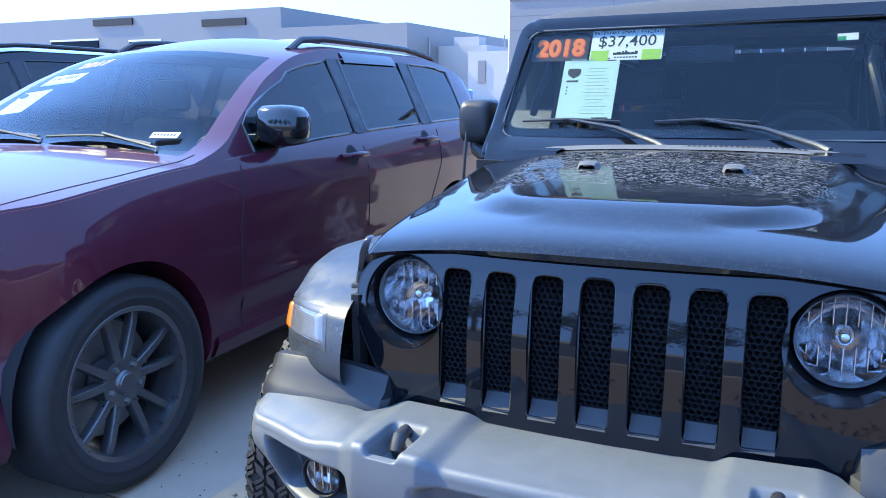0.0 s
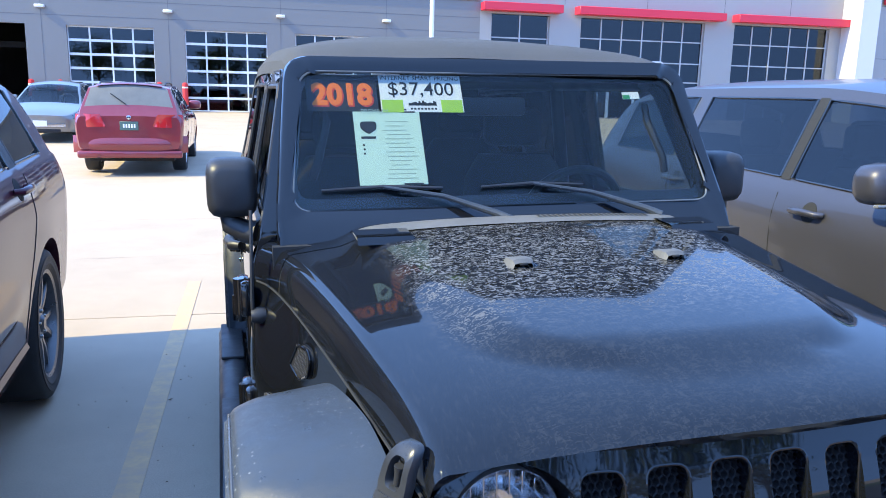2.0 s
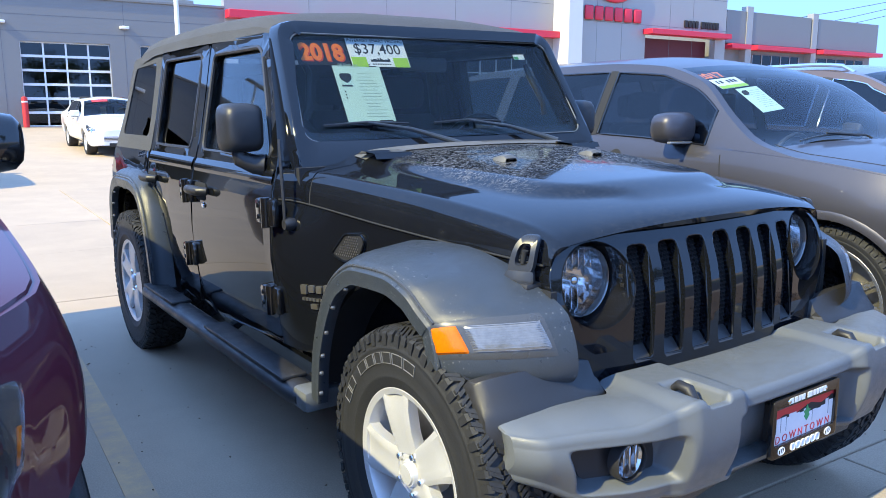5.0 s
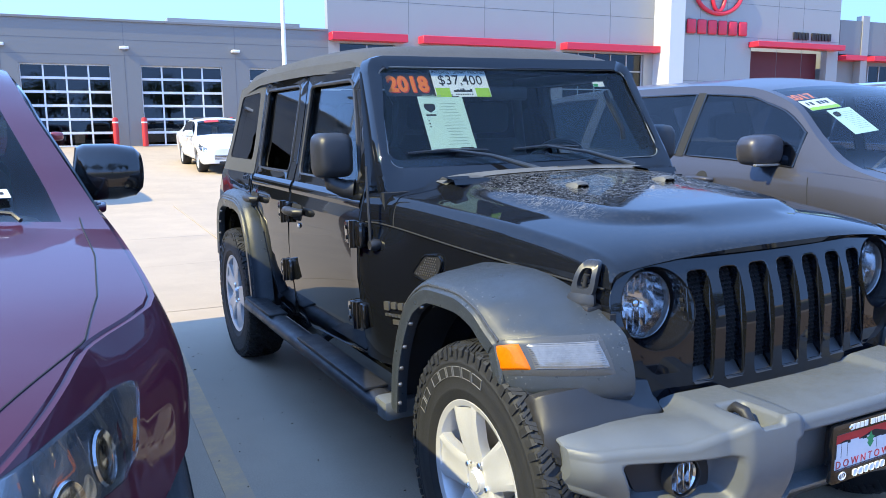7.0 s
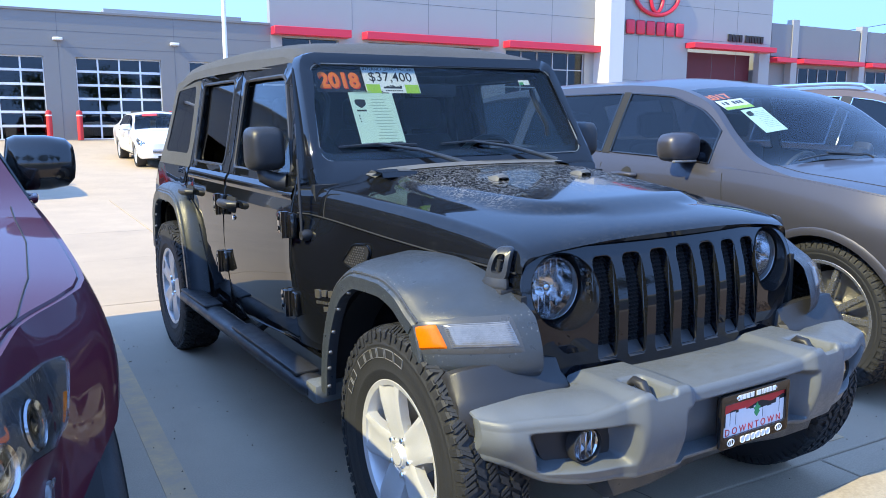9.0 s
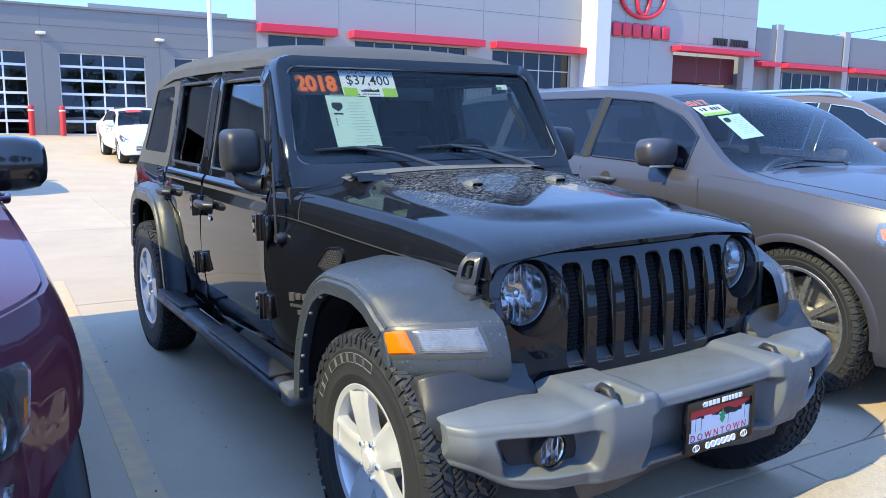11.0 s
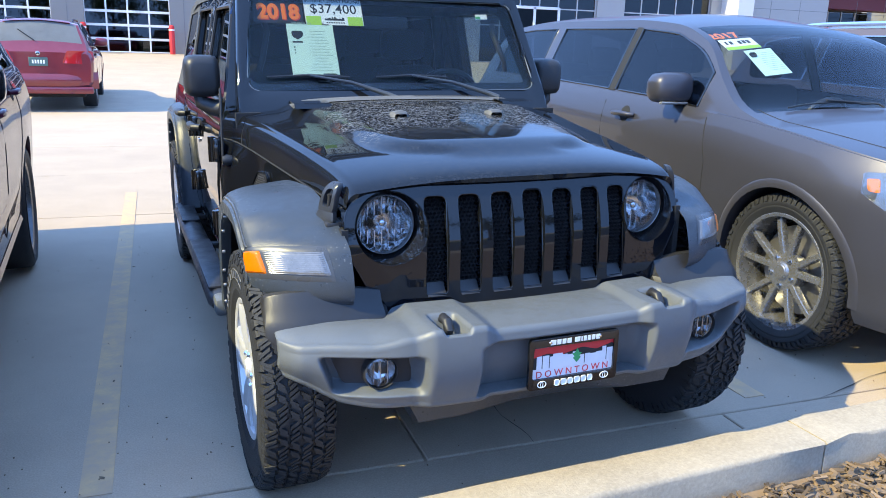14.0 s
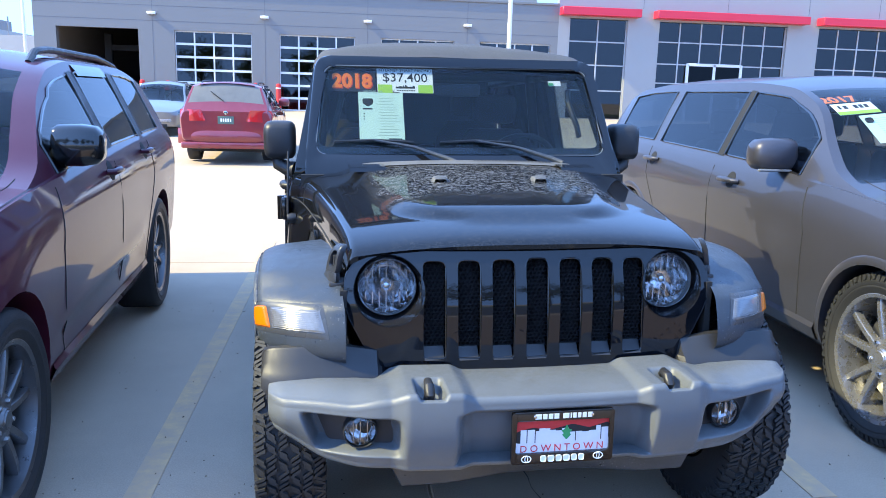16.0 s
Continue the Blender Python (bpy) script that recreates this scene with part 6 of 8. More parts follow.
    FF = flare(fpath, [0.86, 0.865, 0.87, 0.875, 0.875, 0.875, 0.875, 0.873, 0.870, 0.868, 0.868, 0.866, 0.862], [0.74, 0.74, 0.73, 0.70, 0.66, 0.63, 0.615, 0.605, 0.60, 0.598, 0.596, 0.597, 0.60], [0, 0, 0, 0, 0.0, 0.02, 0.06, 0.10, 0.128, 0.134, 0.130, 0.128, 0.122], 0.050)
    rpath = [(2.38, 0.44), (2.43, 0.68), (2.52, 0.885), (2.64, 0.980), (2.79, 1.005), (3.02, 1.005), (3.17, 0.965), (3.28, 0.83), (3.32, 0.60)]
    RF = flare(list(reversed(rpath)), [0.868] * 9, [0.77] * 9, [0] * 9, 0.055)
    TS = [0, .12, .25, .4, .55, .7, .8, .88, .92, .935, .95, .965, .98, .99, 1.0, 1.015, 1.03, 1.05, 1.08, 1.12, 1.2, 1.35, 1.5, 1.65, 1.78, 1.86, 1.89, 1.92, 1.95, 1.98, 2.0]
    for sg in (-1, 1):
        for F, nu in ((FF, 150), (RF, 60)):
            bm = field(nu, 30, lambda u, v: F(u, float(np.interp(v * 30, range(31), TS))))
            if sg < 0:
                flipped(bm)
            # added paler, glossier tube that draws a highlight along the flare's ridge
            ridge_line = bmesh.new()
            tube(ridge_line, [F(u, 0.985) for u in np.linspace(0.0, 0.86 if F is FF else 1.0, 60)], 0.0042, 8)
            if sg < 0:
                flipped(ridge_line)
            fl = part("fender_flare", bm, M["flare"], root, "dusty dark grey plastic fender flare", angle=22)
            part("flare_bead", ridge_line, M["flare_edge"], fl)
            for u in (0.03, 0.09, 0.15, 0.23, 0.33, 0.45):
                c = F(u, 1.93)
                bt = bmesh.new()
                lathe(bt, [(0.0, 0.006), (0.005, 0.005), (0.0075, 0.0), (0.0075, -0.006)], 10, (c.x + 0.010, c.y, c.z))
                if sg < 0:
                    flipped(bt)
                part("bolt", bt, M["steel"], fl)
        # front lamp in the flare
        uu_ = np.linspace(0.6, 1.0, 400)
        U0 = float(uu_[np.argmin([abs(FF(u, 0.6).z - 0.848) for u in uu_])])
        U1 = float(uu_[np.argmin([abs(FF(u, 0.6).z - 0.779) for u in uu_])])
        def skin(u, t, d):
            a = F_(u, t)
            n = (F_(u + 0.01, t) - F_(u - 0.01, t)).cross(F_(u, t + 0.01) - F_(u, t - 0.01)).normalized()
            if n.y > 0:
                n = -n
            return a + n * d
        F_ = FF
        def lens_patch(t0, t1, d, nv, rim=0.0):
            """A lens between two places across the flare, its ends leaning inwards towards the foot."""
            def at(u, v):
                e = min(1, 8 * min(u, 1 - u, v, 1 - v) + 0.1)
                return skin(U0 - rim + (U1 - U0 + 2 * rim) * u, t0 + (t1 - t0) * v - 0.055 * u * (1.0 - 0.4 * v), d * e)
            q = field(10, nv, at)
            if sg < 0:
                flipped(q)
            return q
        part("lamp_surround", lens_patch(0.235, 1.06, 0.004, 30, 0.010), M["flare_edge"], root, "thin moulded rim round the turn lamp")
        dl = part("side_lamp", lens_patch(0.265, 0.86, 0.008, 16), M["clear_lens"], root, "clear ribbed turn lamp lens")
        for k in range(12):
            bm = bmesh.new()
            f = 0.08 + 0.075 * k
            tube(bm, [skin(U0 + (U1 - U0) * f, t - 0.05 * f, 0.0078) for t in np.linspace(0.285, 0.84, 8)], 0.0006, 5)
            if sg < 0:
                flipped(bm)
            part("lens_rib", bm, M["clear_lens"], dl)
        part("turn_signal", lens_patch(0.87, 1.05, 0.010, 12), M["amber"], root, "orange turn signal lens")
        # underside of the nose of the flare
        bm = field(10, 4, lambda u, v: FF(1.0, u) + Vector((0, (0.11 - 0.10 * u) * v, 0.02 * v)))
        if sg < 0:
            flipped(bm)
        part("flare_underside", bm, M["flare"], root)
        # wheel wells
        for yc, r_, x0 in ((0.16, 0.43, 0.60), (3.165, 0.56, 0.55)):
            bm = bmesh.new()
            rings(bm, [[(sg * x_, yc + r_ * math.cos(a), 0.42 + r_ * 1.04 * math.sin(a)) for x_ in (x0, 0.80)] for a in np.linspace(-0.1, math.pi + 0.1, 24)], False)
            part("wheel_well", bm, M["dark"], root)
            part("well_wall", boxed(sg * x0 - 0.01, sg * x0 + 0.01, yc - r_, yc + r_, 0.4, 0.9), M["dark"], root, smooth=False)
        # mesh vent at the back of the front flare
        vent = rpoly([(0.685, 0.865), (0.615, 0.940), (0.535, 0.947), (0.52, 0.925), (0.54, 0.88), (0.615, 0.845)], 0.016)
        vx = lambda u, d=0.0: sg * (bay_x(u) + 0.002 + 0.05 * max(0.0, u - 0.5) + d)
        bm = plate(vent, [], lambda u, v: Vector((vx(u), u, v)), (sg * -0.03, 0, 0))
        fv = part("fender_vent", bm, BP, root, "small black mesh vent behind the flare")
        bm = bmesh.new()
        tube(bm, [(vx(u, 0.001), u, v) for u, v in vent + vent[:1]], 0.004, 8, False)
        part("vent_rim", bm, B, fv)
        bm = bmesh.new()
        for r in range(14):
            for c in range(24):
                u, v = 0.50 + 0.010 * c + 0.005 * (r % 2), 0.850 + 0.009 * r
                if 0.55 < u < 0.665 - (v - 0.865) * 0.95 and 0.865 < v < 0.933:
                    box(bm, min(vx(u, 0.0), vx(u, 0.0015)), max(vx(u, 0.0), vx(u, 0.0015)), u - 0.0026, u + 0.0026, v - 0.0026, v + 0.0026)
        part("vent_mesh", bm, M["steel"], fv, smooth=False)

    # doors and tub
    def on(y, z, d=0.0):
        return Vector((side_x(z) + d, y, z))
    zcuts = np.linspace(0.52, 1.60, 15)
    doors = (
        ("front_door", rpoly([(0.965, 0.50, .02), (1.80, 0.44, .05), (1.925, 0.56, .06), (1.925, 1.625, .02), (1.235, 1.625, .04), (0.975, 1.17, .02)], .02),
         rpoly([(1.05, 1.165, .05), (1.87, 1.165, .05), (1.87, 1.575, .04), (1.30, 1.575, .05)], .04), 1.80, 1.0),
        ("rear_door", rpoly([(1.94, 0.56, .03), (2.05, 0.44, .05), (2.30, 0.47, .05), (2.50, 0.88, .1), (2.80, 1.02, .05), (2.82, 1.625, .02), (1.94, 1.625, .02)], .02),
         rpoly([(2.05, 1.165, .05), (2.73, 1.165, .05), (2.73, 1.585, .04), (2.05, 1.585, .04)], .04), 2.68, 1.0))
    for sg in (-1, 1):
        for nm, outl, win, hy, hz in doors:
            bm = plate(outl, [win], lambda u, v: on(u, v), lambda u, v: (-0.045, 0, 0), [1.3, 1.6, 2.3, 2.6], zcuts, 0.005)
            if sg < 0:
                flipped(bm)
            d = part(nm, bm, B, root, angle=35)
            bm = plate(win, [], lambda u, v: on(u, v, -0.022), (-0.004, 0, 0), (), [1.3, 1.45])
            if sg < 0:
                flipped(bm)
            gp = part("window", bm, M["tint"] if nm == "rear_door" else M["door_glass"], d)
            gp.visible_shadow = False
            bm = bmesh.new()
            pts = [on(y, z, -0.004) for y, z in win]
            tube(bm, pts + [pts[0]], 0.009, 6, False)
            if sg < 0:
                flipped(bm)
            part("window_seal", bm, BP, d)
            # handle
            bm = bmesh.new()
            tube(bm, [on(hy - 0.13, hz, 0.006), on(hy - 0.11, hz, 0.035), on(hy - 0.03, hz + 0.002, 0.045), on(hy + 0.04, hz, 0.040), on(hy + 0.06, hz - 0.006, 0.018), on(hy + 0.06, hz - 0.01, 0.004)], [0.016, 0.020, 0.022, 0.020, 0.018, 0.014], 10)
            if sg < 0:
                flipped(bm)
            h = part("door_handle", bm, BP, d)
            bm = plate(rpoly([(hy - 0.09, hz - 0.045), (hy + 0.06, hz - 0.045), (hy + 0.075, hz + 0.03), (hy - 0.09, hz + 0.03)], 0.03), [], lambda u, v: on(u, v, 0.002), (-0.004, 0, 0))
            if sg < 0:
                flipped(bm)
            part("handle_cup", bm, M["dark"], h)
            if nm == "front_door":
                bm = bmesh.new()
                c = on(hy - 0.06, hz - 0.065, 0)
                lathe(bm, [(0.0, 0.008), (0.010, 0.008), (0.013, 0.002)], 16, tuple(c))
                if sg < 0:
                    flipped(bm)
                part("key_lock", bm, M["chrome"], h)
            # hinges
            y0 = 0.955 if nm == "front_door" else 1.935
            for z0 in (0.985, 0.70 if nm == "rear_door" else 0.67):
                bm = bmesh.new()
                p0 = on(y0, z0)
                box(bm, p0.x - 0.005, p0.x + 0.03, y0 + 0.012, y0 + 0.095, z0 - 0.045, z0 + 0.045, 0.012, 2)
                box(bm, p0.x - 0.005, p0.x + 0.024, y0 - 0.055, y0 - 0.004, z0 - 0.05, z0 + 0.05, 0.010, 2)
                tube(bm, [(p0.x + 0.026, y0, z0 - 0.052), (p0.x + 0.026, y0, z0 + 0.052)], 0.016, 10)
                for zz in (-0.02, 0.02):
                    lathe(bm, [(0.0, 0.036), (0.008, 0.035), (0.009, 0.028)], 8, (p0.x, y0 + 0.06, z0 + zz))
                if sg < 0:
                    flipped(bm)
                part("door_hinge", bm, M["gloss_black"], d)
            # pressed step along the shoulder
            bm = bmesh.new()
            ya, yb = (0.985, 1.91) if nm == "front_door" else (1.955, 2.78)
            rings(bm, [[on(y, 1.075, 0.0005), on(y, 1.085, 0.005), on(y, 1.115, 0.005), on(y, 1.13, 0.0005)] for y in np.linspace(ya, yb, 6)], False)
            if sg < 0:
                flipped(bm)
            part("shoulder_crease", bm, B, d)
        # tub: sill, quarter
        bm = field(4, 6, lambda u, v: Vector((sg * (side_x(0.38 + 0.10 * v) - 0.012), 0.62 + 1.80 * u, 0.37 + 0.12 * v)))
        part("sill_panel", bm, B, root)
        outl = rpoly([(2.46, 0.90), (2.835, 1.03), (2.835, 1.125), (3.86, 1.125, .02), (3.88, 0.62, .05), (3.60, 0.60), (3.50, 0.84), (3.30, 0.94), (2.75, 0.95)], 0.02)
        bm = plate(outl, [], lambda u, v: on(u, v), (-0.03, 0, 0), [2.9, 3.2, 3.5], [0.7, 0.8, 0.9, 1.0, 1.08], 0.004)
        if sg < 0:
            flipped(bm)
        part("rear_quarter", bm, B, root)
        part("inner_wall", boxed(sg * 0.70 - 0.01, sg * 0.70 + 0.01, 1.0, 3.8, 0.45, 1.05), M["seat"], root, smooth=False)
        # soft-top side with clear plastic window
        outl = rpoly([(2.84, 1.125), (3.88, 1.125), (3.625, 1.62, .03), (2.84, 1.655)], 0.02)
        win = rpoly([(2.96, 1.20), (3.74, 1.20), (3.55, 1.57), (2.96, 1.585)], 0.05)
        bm = plate(outl, [win], lambda u, v: on(u, v, -0.004), (-0.012, 0, 0), [], [1.3, 1.45])
        if sg < 0:
            flipped(bm)
        st = part("soft_top_side", bm, M["fabric"], root)
        bm = plate(win, [], lambda u, v: on(u, v, -0.008), (-0.002, 0, 0), [], [1.3, 1.45])
        if sg < 0:
            flipped(bm)
        part("plastic_window", bm, M["tint"], st)
        # side step
        bm = bmesh.new()
        loops = []
        for y, k in ((0.62, 0.8), (0.68, 1.0), (1.6, 1.0), (2.62, 1.0), (2.68, 0.75)):
            loops.append([(sg * (0.855 + 0.058 * k * math.cos(a)), y, 0.413 + 0.038 * k * math.sin(a)) for a in np.linspace(0, 2 * math.pi, 18, endpoint=False)])
        rings(bm, loops, True, True)
        step = part("side_step", bm, BP, root, "black tubular side step with ribbed pads")
        for y0, y1 in ((0.72, 1.55), (2.05, 2.62)):
            bm = boxed(sg * 0.855 - 0.048, sg * 0.855 + 0.048, y0, y1, 0.445, 0.460, 0.006, 2)
            part("step_pad", bm, BP, step)
        part("mud_plate", boxed(sg * 0.82 - 0.075, sg * 0.82 + 0.07, 0.555, 0.66, 0.38, 0.455, 0.02, 2), PL, root)
        for y in (0.8, 1.65, 2.45):
            part("step_bracket", boxed(sg * 0.78 - 0.11, sg * 0.78 + 0.10, y - 0.03, y + 0.03, 0.385, 0.415, 0.006, 1), BP, step)
        # door mirror
        mi = bmesh.new()
        cx, cy, cz_ = 0.838, 1.145, 1.275
        loops = []
        for dy, k in ((-0.075, 0.62), (-0.068, 0.80), (-0.045, 0.95), (0.0, 1.0), (0.045, 1.0), (0.052, 0.96)):
            lp = []
            for a in np.linspace(0, 2 * math.pi, 36, endpoint=False):
                ca, sa = math.cos(a), math.sin(a)
                e = (abs(ca) ** 5 + abs(sa) ** 5) ** (-1 / 5)
                lp.append((cx + 0.074 * k * e * ca, cy + dy, cz_ + 0.088 * k * e * sa))
            loops.append(lp)
        rings(mi, loops, True, True)
        if sg < 0:
            flipped(mi)
        mir = part("door_mirror", mi, BP, root, "grainy black plastic door mirror", angle=50)
        g = plate(rrect(cx - 0.066, cz_ - 0.08, cx + 0.066, cz_ + 0.08, 0.02), [], lambda u, v: Vector((u, cy + 0.054, v)), (0, 0.003, 0))
        if sg < 0:
            flipped(g)
        part("mirror_glass", g, M["chrome"], mir)
        ar = bmesh.new()
        tube(ar, [(0.765, 1.10, 1.140), (0.80, 1.12, 1.143), (0.845, 1.14, 1.165), (0.85, 1.145, 1.20)], [0.040, 0.036, 0.032, 0.028], 12)
        if sg < 0:
            flipped(ar)
        part("mirror_arm", ar, BP, mir)
        # hood latch: a rubber loop leaning over the hood's shoulder
        ly, lz = -0.185, 0.978
        def strap(u, v, d):
            lean = 0.20 * (v + 0.03) + 2.0 * max(0.0, v - 0.012) ** 1.6
            u *= 1.12
            return Vector((bay_x(ly) + 0.036 - lean + 0.42 * u + 0.9 * d, ly + 0.9 * u - 0.42 * d - 0.10 * v, lz + v))
        def loop(w0, w1, v0, v1, d):
            out = []
            for a in np.linspace(0, 2 * math.pi, 48):
                ca, sa = math.cos(a), math.sin(a)
                e = (abs(ca) ** 3.6 + abs(sa) ** 3.6) ** (-1 / 3.6)
                q = 0.5 + 0.5 * e * sa
                out.append(strap((w0 + (w1 - w0) * q) * e * ca, v0 + (v1 - v0) * q, d))
            return out
        sections = list(zip(loop(.0335, .026, -.046, .054, -.014), loop(.0345, .027, -.047, .055, -.004), loop(.032, .0245, -.044, .052, .004), loop(.0175, .0145, -.022, .034, .004), loop(.0155, .0125, -.019, .031, -.003), loop(.0155, .0125, -.019, .031, -.014)))
        bm = bmesh.new()
        rings(bm, sections, True)
        if sg < 0:
            flipped(bm)
        lt = part("hood_latch", bm, M["latch"], root, "black rubber hood latch with an open loop", angle=50)
        bm = bmesh.new()
        tube(bm, [strap(0, -0.018, -0.008), strap(0, 0.004, -0.006), strap(0, 0.016, -0.004)], [0.006, 0.007, 0.009], 10)
        if sg < 0:
            flipped(bm)
        part("latch_hook", bm, M["dark"], lt)
        bm = bmesh.new()
        rings(bm, [[strap(w * c_, -0.040 - q, 0.006 * k_) for c_, k_ in ((-1, -2), (-1, 0.2), (-0.8, 1), (0.8, 1), (1, 0.2), (1, -2))] for q, w in ((-0.006, 0.031), (0.0, 0.034), (0.016, 0.038), (0.022, 0.038), (0.026, 0.034))], True, True)
        if sg < 0:
            flipped(bm)
        part("latch_foot", bm, M["latch"], lt)
        bm = boxed(bay_x(ly) - 0.01, bay_x(ly) + 0.046, ly - 0.034, ly + 0.040, lz - 0.085, lz - 0.062, 0.008, 2)
        if sg < 0:
            flipped(bm)
        part("latch_bracket", bm, BP, lt)
        # wipers' side: rear lamp
        part("tail_lamp", boxed(sg * 0.74 - 0.06, sg * 0.74 + 0.06, 3.86, 3.93, 0.80, 1.02, 0.015, 2), M["red_lens"], root)

    # badge bars on the front quarter, right-hand side of the vehicle
    bd = bmesh.new()
    y = 0.70
    for w in (.026, .028, .028, .030):
        box(bd, side_x(0.72) * -1 - 0.006, side_x(0.72) * -1 + 0.012, y, y + w - 0.008, 0.722 - (0.008 if w > 0.029 else 0), 0.748 + (0.006 if w < 0.027 else 0), 0.004, 2)
        y += w
    for v in bd.verts:
        v.co.x = -(bay_x(v.co.y) + (side_x(v.co.z) - bay_x(v.co.y)) * smooth01((v.co.y - 0.62) / 0.33)) - (0.004 if v.co.x < -side_x(0.72) else -0.002)
    part("badge", bd, M["steel"], root, "chrome badge blocks")
    bd = bmesh.new()
    y = 0.69
    for k, w in enumerate((.024, .022, .022, .022, .018, .018, .02, .02)):
        box(bd, -1, -0.9, y, y + w * 0.7 - 0.005, 0.692, 0.703)
        y += w * 0.7
    box(bd, -1, -0.9, 0.745, 0.77, 0.664, 0.682)
    for v in bd.verts:
        v.co.x = -(bay_x(v.co.y) + (side_x(v.co.z) - bay_x(v.co.y)) * smooth01((v.co.y - 0.62) / 0.33)) - (0.003 if v.co.x < -0.95 else -0.002)
    part("badge", bd, M["steel"], root, "small silver badge blocks", smooth=False)
    # antenna
    bm = bmesh.new()
    ax_, ay_ = -0.800, 0.865
    tube(bm, [(ax_, ay_, 0.955), (ax_, ay_, 1.0), (ax_ + 0.006, ay_ + 0.03, 1.24)], [0.006, 0.006, 0.0055], 6)
    an = part("antenna", bm, BP, root)
    bm = bmesh.new()
    lathe(bm, [(0.0, 0.0), (0.018, 0.0), (0.024, 0.02), (0.02, 0.04)], 16, (ax_ - 0.004, ay_, 0.95))
    part("antenna_base", bm, BP, an)

    # windscreen frame and glass
    sl = lambda u, v, d=0.0: Vector((u, screen_y(v) - 0.865 * d, v + 0.502 * d))
    outer = rpoly([(-0.722, 1.10, .03), (0.722, 1.10, .03), (0.720, 1.22, .03), (0.668, 1.660, .07), (-0.668, 1.660, .07), (-0.720, 1.22, .03)], .03, 6)
    opening = rpoly([(-0.678, 1.222, .06), (0.678, 1.222, .06), (0.630, 1.618, .06), (-0.630, 1.618, .06)], .06, 6)
    bm = plate(outer, [opening], lambda u, v: sl(u, v, 0.008), (0, 0.085, 0.0), (), (), 0.012)
    fr = part("windscreen_frame", bm, B, root, angle=50)
    bm = plate(opening, [], lambda u, v: sl(u, v, 0.0), (0, 0.004, 0), np.linspace(-0.6, 0.6, 9), [])
    ws = part("windscreen", bm, M["glass"], root, "raked clear windscreen")
    ws.visible_shadow = False
    bm = bmesh.new()
    pts = [sl(u, v, 0.002) for u, v in opening]
    tube(bm, pts + [pts[0]], 0.0032, 6, False)
    part("screen_seal", bm, M["plastic"], fr)
    band = plate(opening, [rpoly([(-0.662, 1.262, .05), (0.662, 1.262, .05), (0.618, 1.604, .05), (-0.618, 1.604, .05)], .05, 6)], lambda u, v: sl(u, v, -0.018), (0, 0.002, 0))
    part("screen_border", band, M["gloss_black"], fr)
    # wipers
    for x0, x1, px in ((-0.592, -0.232, -0.06), (-0.111, 0.225, 0.43)):
        bm = bmesh.new()
        za = 1.274
        tube(bm, [sl(x0, za, 0.012), sl((x0 + x1) / 2, za + 0.006, 0.016), sl(x1, za, 0.012)], [0.004, 0.0055, 0.004], 8)
        wp = part("wiper_blade", bm, M["black_plastic"], root)
        bm = bmesh.new()
        tube(bm, [sl((x0 + x1) / 2, za + 0.004, 0.018), sl((x0 + x1) / 4 + px / 2, za - 0.028, 0.026), Vector((px - 0.03, 0.872, 1.212)), Vector((px + 0.010, 0.840, 1.194))], [0.005, 0.0075, 0.011, 0.013], 8)
        part("wiper_arm", bm, M["flare"], wp)
    # cards behind the glass face: plane of the screen
    def card(name, x, z, w, h, material, label, tilt=0.0, lift=-0.0075):
        c = new(name)
        c.parent = root
        c["label"] = label
        ax, ay, az = Vector((1, 0, 0)), Vector((0, 0.502, 0.865)), Vector((0, -0.865, 0.502))
        m = Matrix((ax, ay, az)).transposed().to_4x4()
        m.translation = sl(x, z, lift)
        c.matrix_basis = m @ pose(0, 0, 0, 0, 0, tilt)
        part("card_face", boxed(-w / 2, w / 2, -h / 2, h / 2, -0.0008, 0.0008), material, c, smooth=False)
        return c
    c = card("year_card", -0.503, 1.551, 0.216, 0.108, M["card_black"], "black card with orange year figures")
    lettering("2018", 0.100, M["orange_dark"], c, pose(0.004, -0.004, 0.0010), 0.0003, "year_shadow", 0.0045, 0.92)
    lettering("2018", 0.100, M["orange"], c, pose(0, 0, 0.0018), 0.0004, "year_figure", 0.0040, 0.92)
    c = card("price_card", -0.2535, 1.558, 0.264, 0.128, M["card_white"], "white price card with green corners")
    for x0, x1 in ((-0.129, -0.062), (0.060, 0.129)):
        part("green_corner", boxed(x0, x1, -0.066, -0.022, 0.0009, 0.0014), M["card_green"], c, smooth=False)
    lettering("INTERNET SMART PRICING", 0.0210, M["ink"], c, pose(0.0, 0.054, 0.0012), 0.0003, "heading")
    lettering("$37,400", 0.066, M["ink"], c, pose(0, 0.014, 0.0014), 0.0003, "price", 0.0002, 1.0)
    rng = random.Random(7)
    x = -0.045
    while x < 0.04:
        w = rng.uniform(0.004, 0.009)
        part("tower", boxed(x, x + w, -0.042, -0.036 + rng.uniform(0.002, 0.012), 0.0009, 0.0014), M["ink"], c, smooth=False)
        x += w
    for k in range(8):
        part("print_bar", boxed(-0.040 + 0.011 * k, -0.033 + 0.011 * k, -0.056, -0.050, 0.0009, 0.0012), M["ink"], c, smooth=False)
    c = card("window_sheet", -0.3725, 1.398, 0.207, 0.244, M["card_mint"], "pale mint printed information sheet")
    lettering("PREMIUM", 0.022, M["faint_ink"], c, pose(-0.036, 0.122, 0.0012), 0.0003, "heading", squeeze=0.95)
    shield = rpoly([(-0.085, 0.088, .01), (-0.035, 0.088, .01), (-0.035, 0.062, .01), (-0.060, 0.045, .004), (-0.085, 0.062, .01)], 0.01)
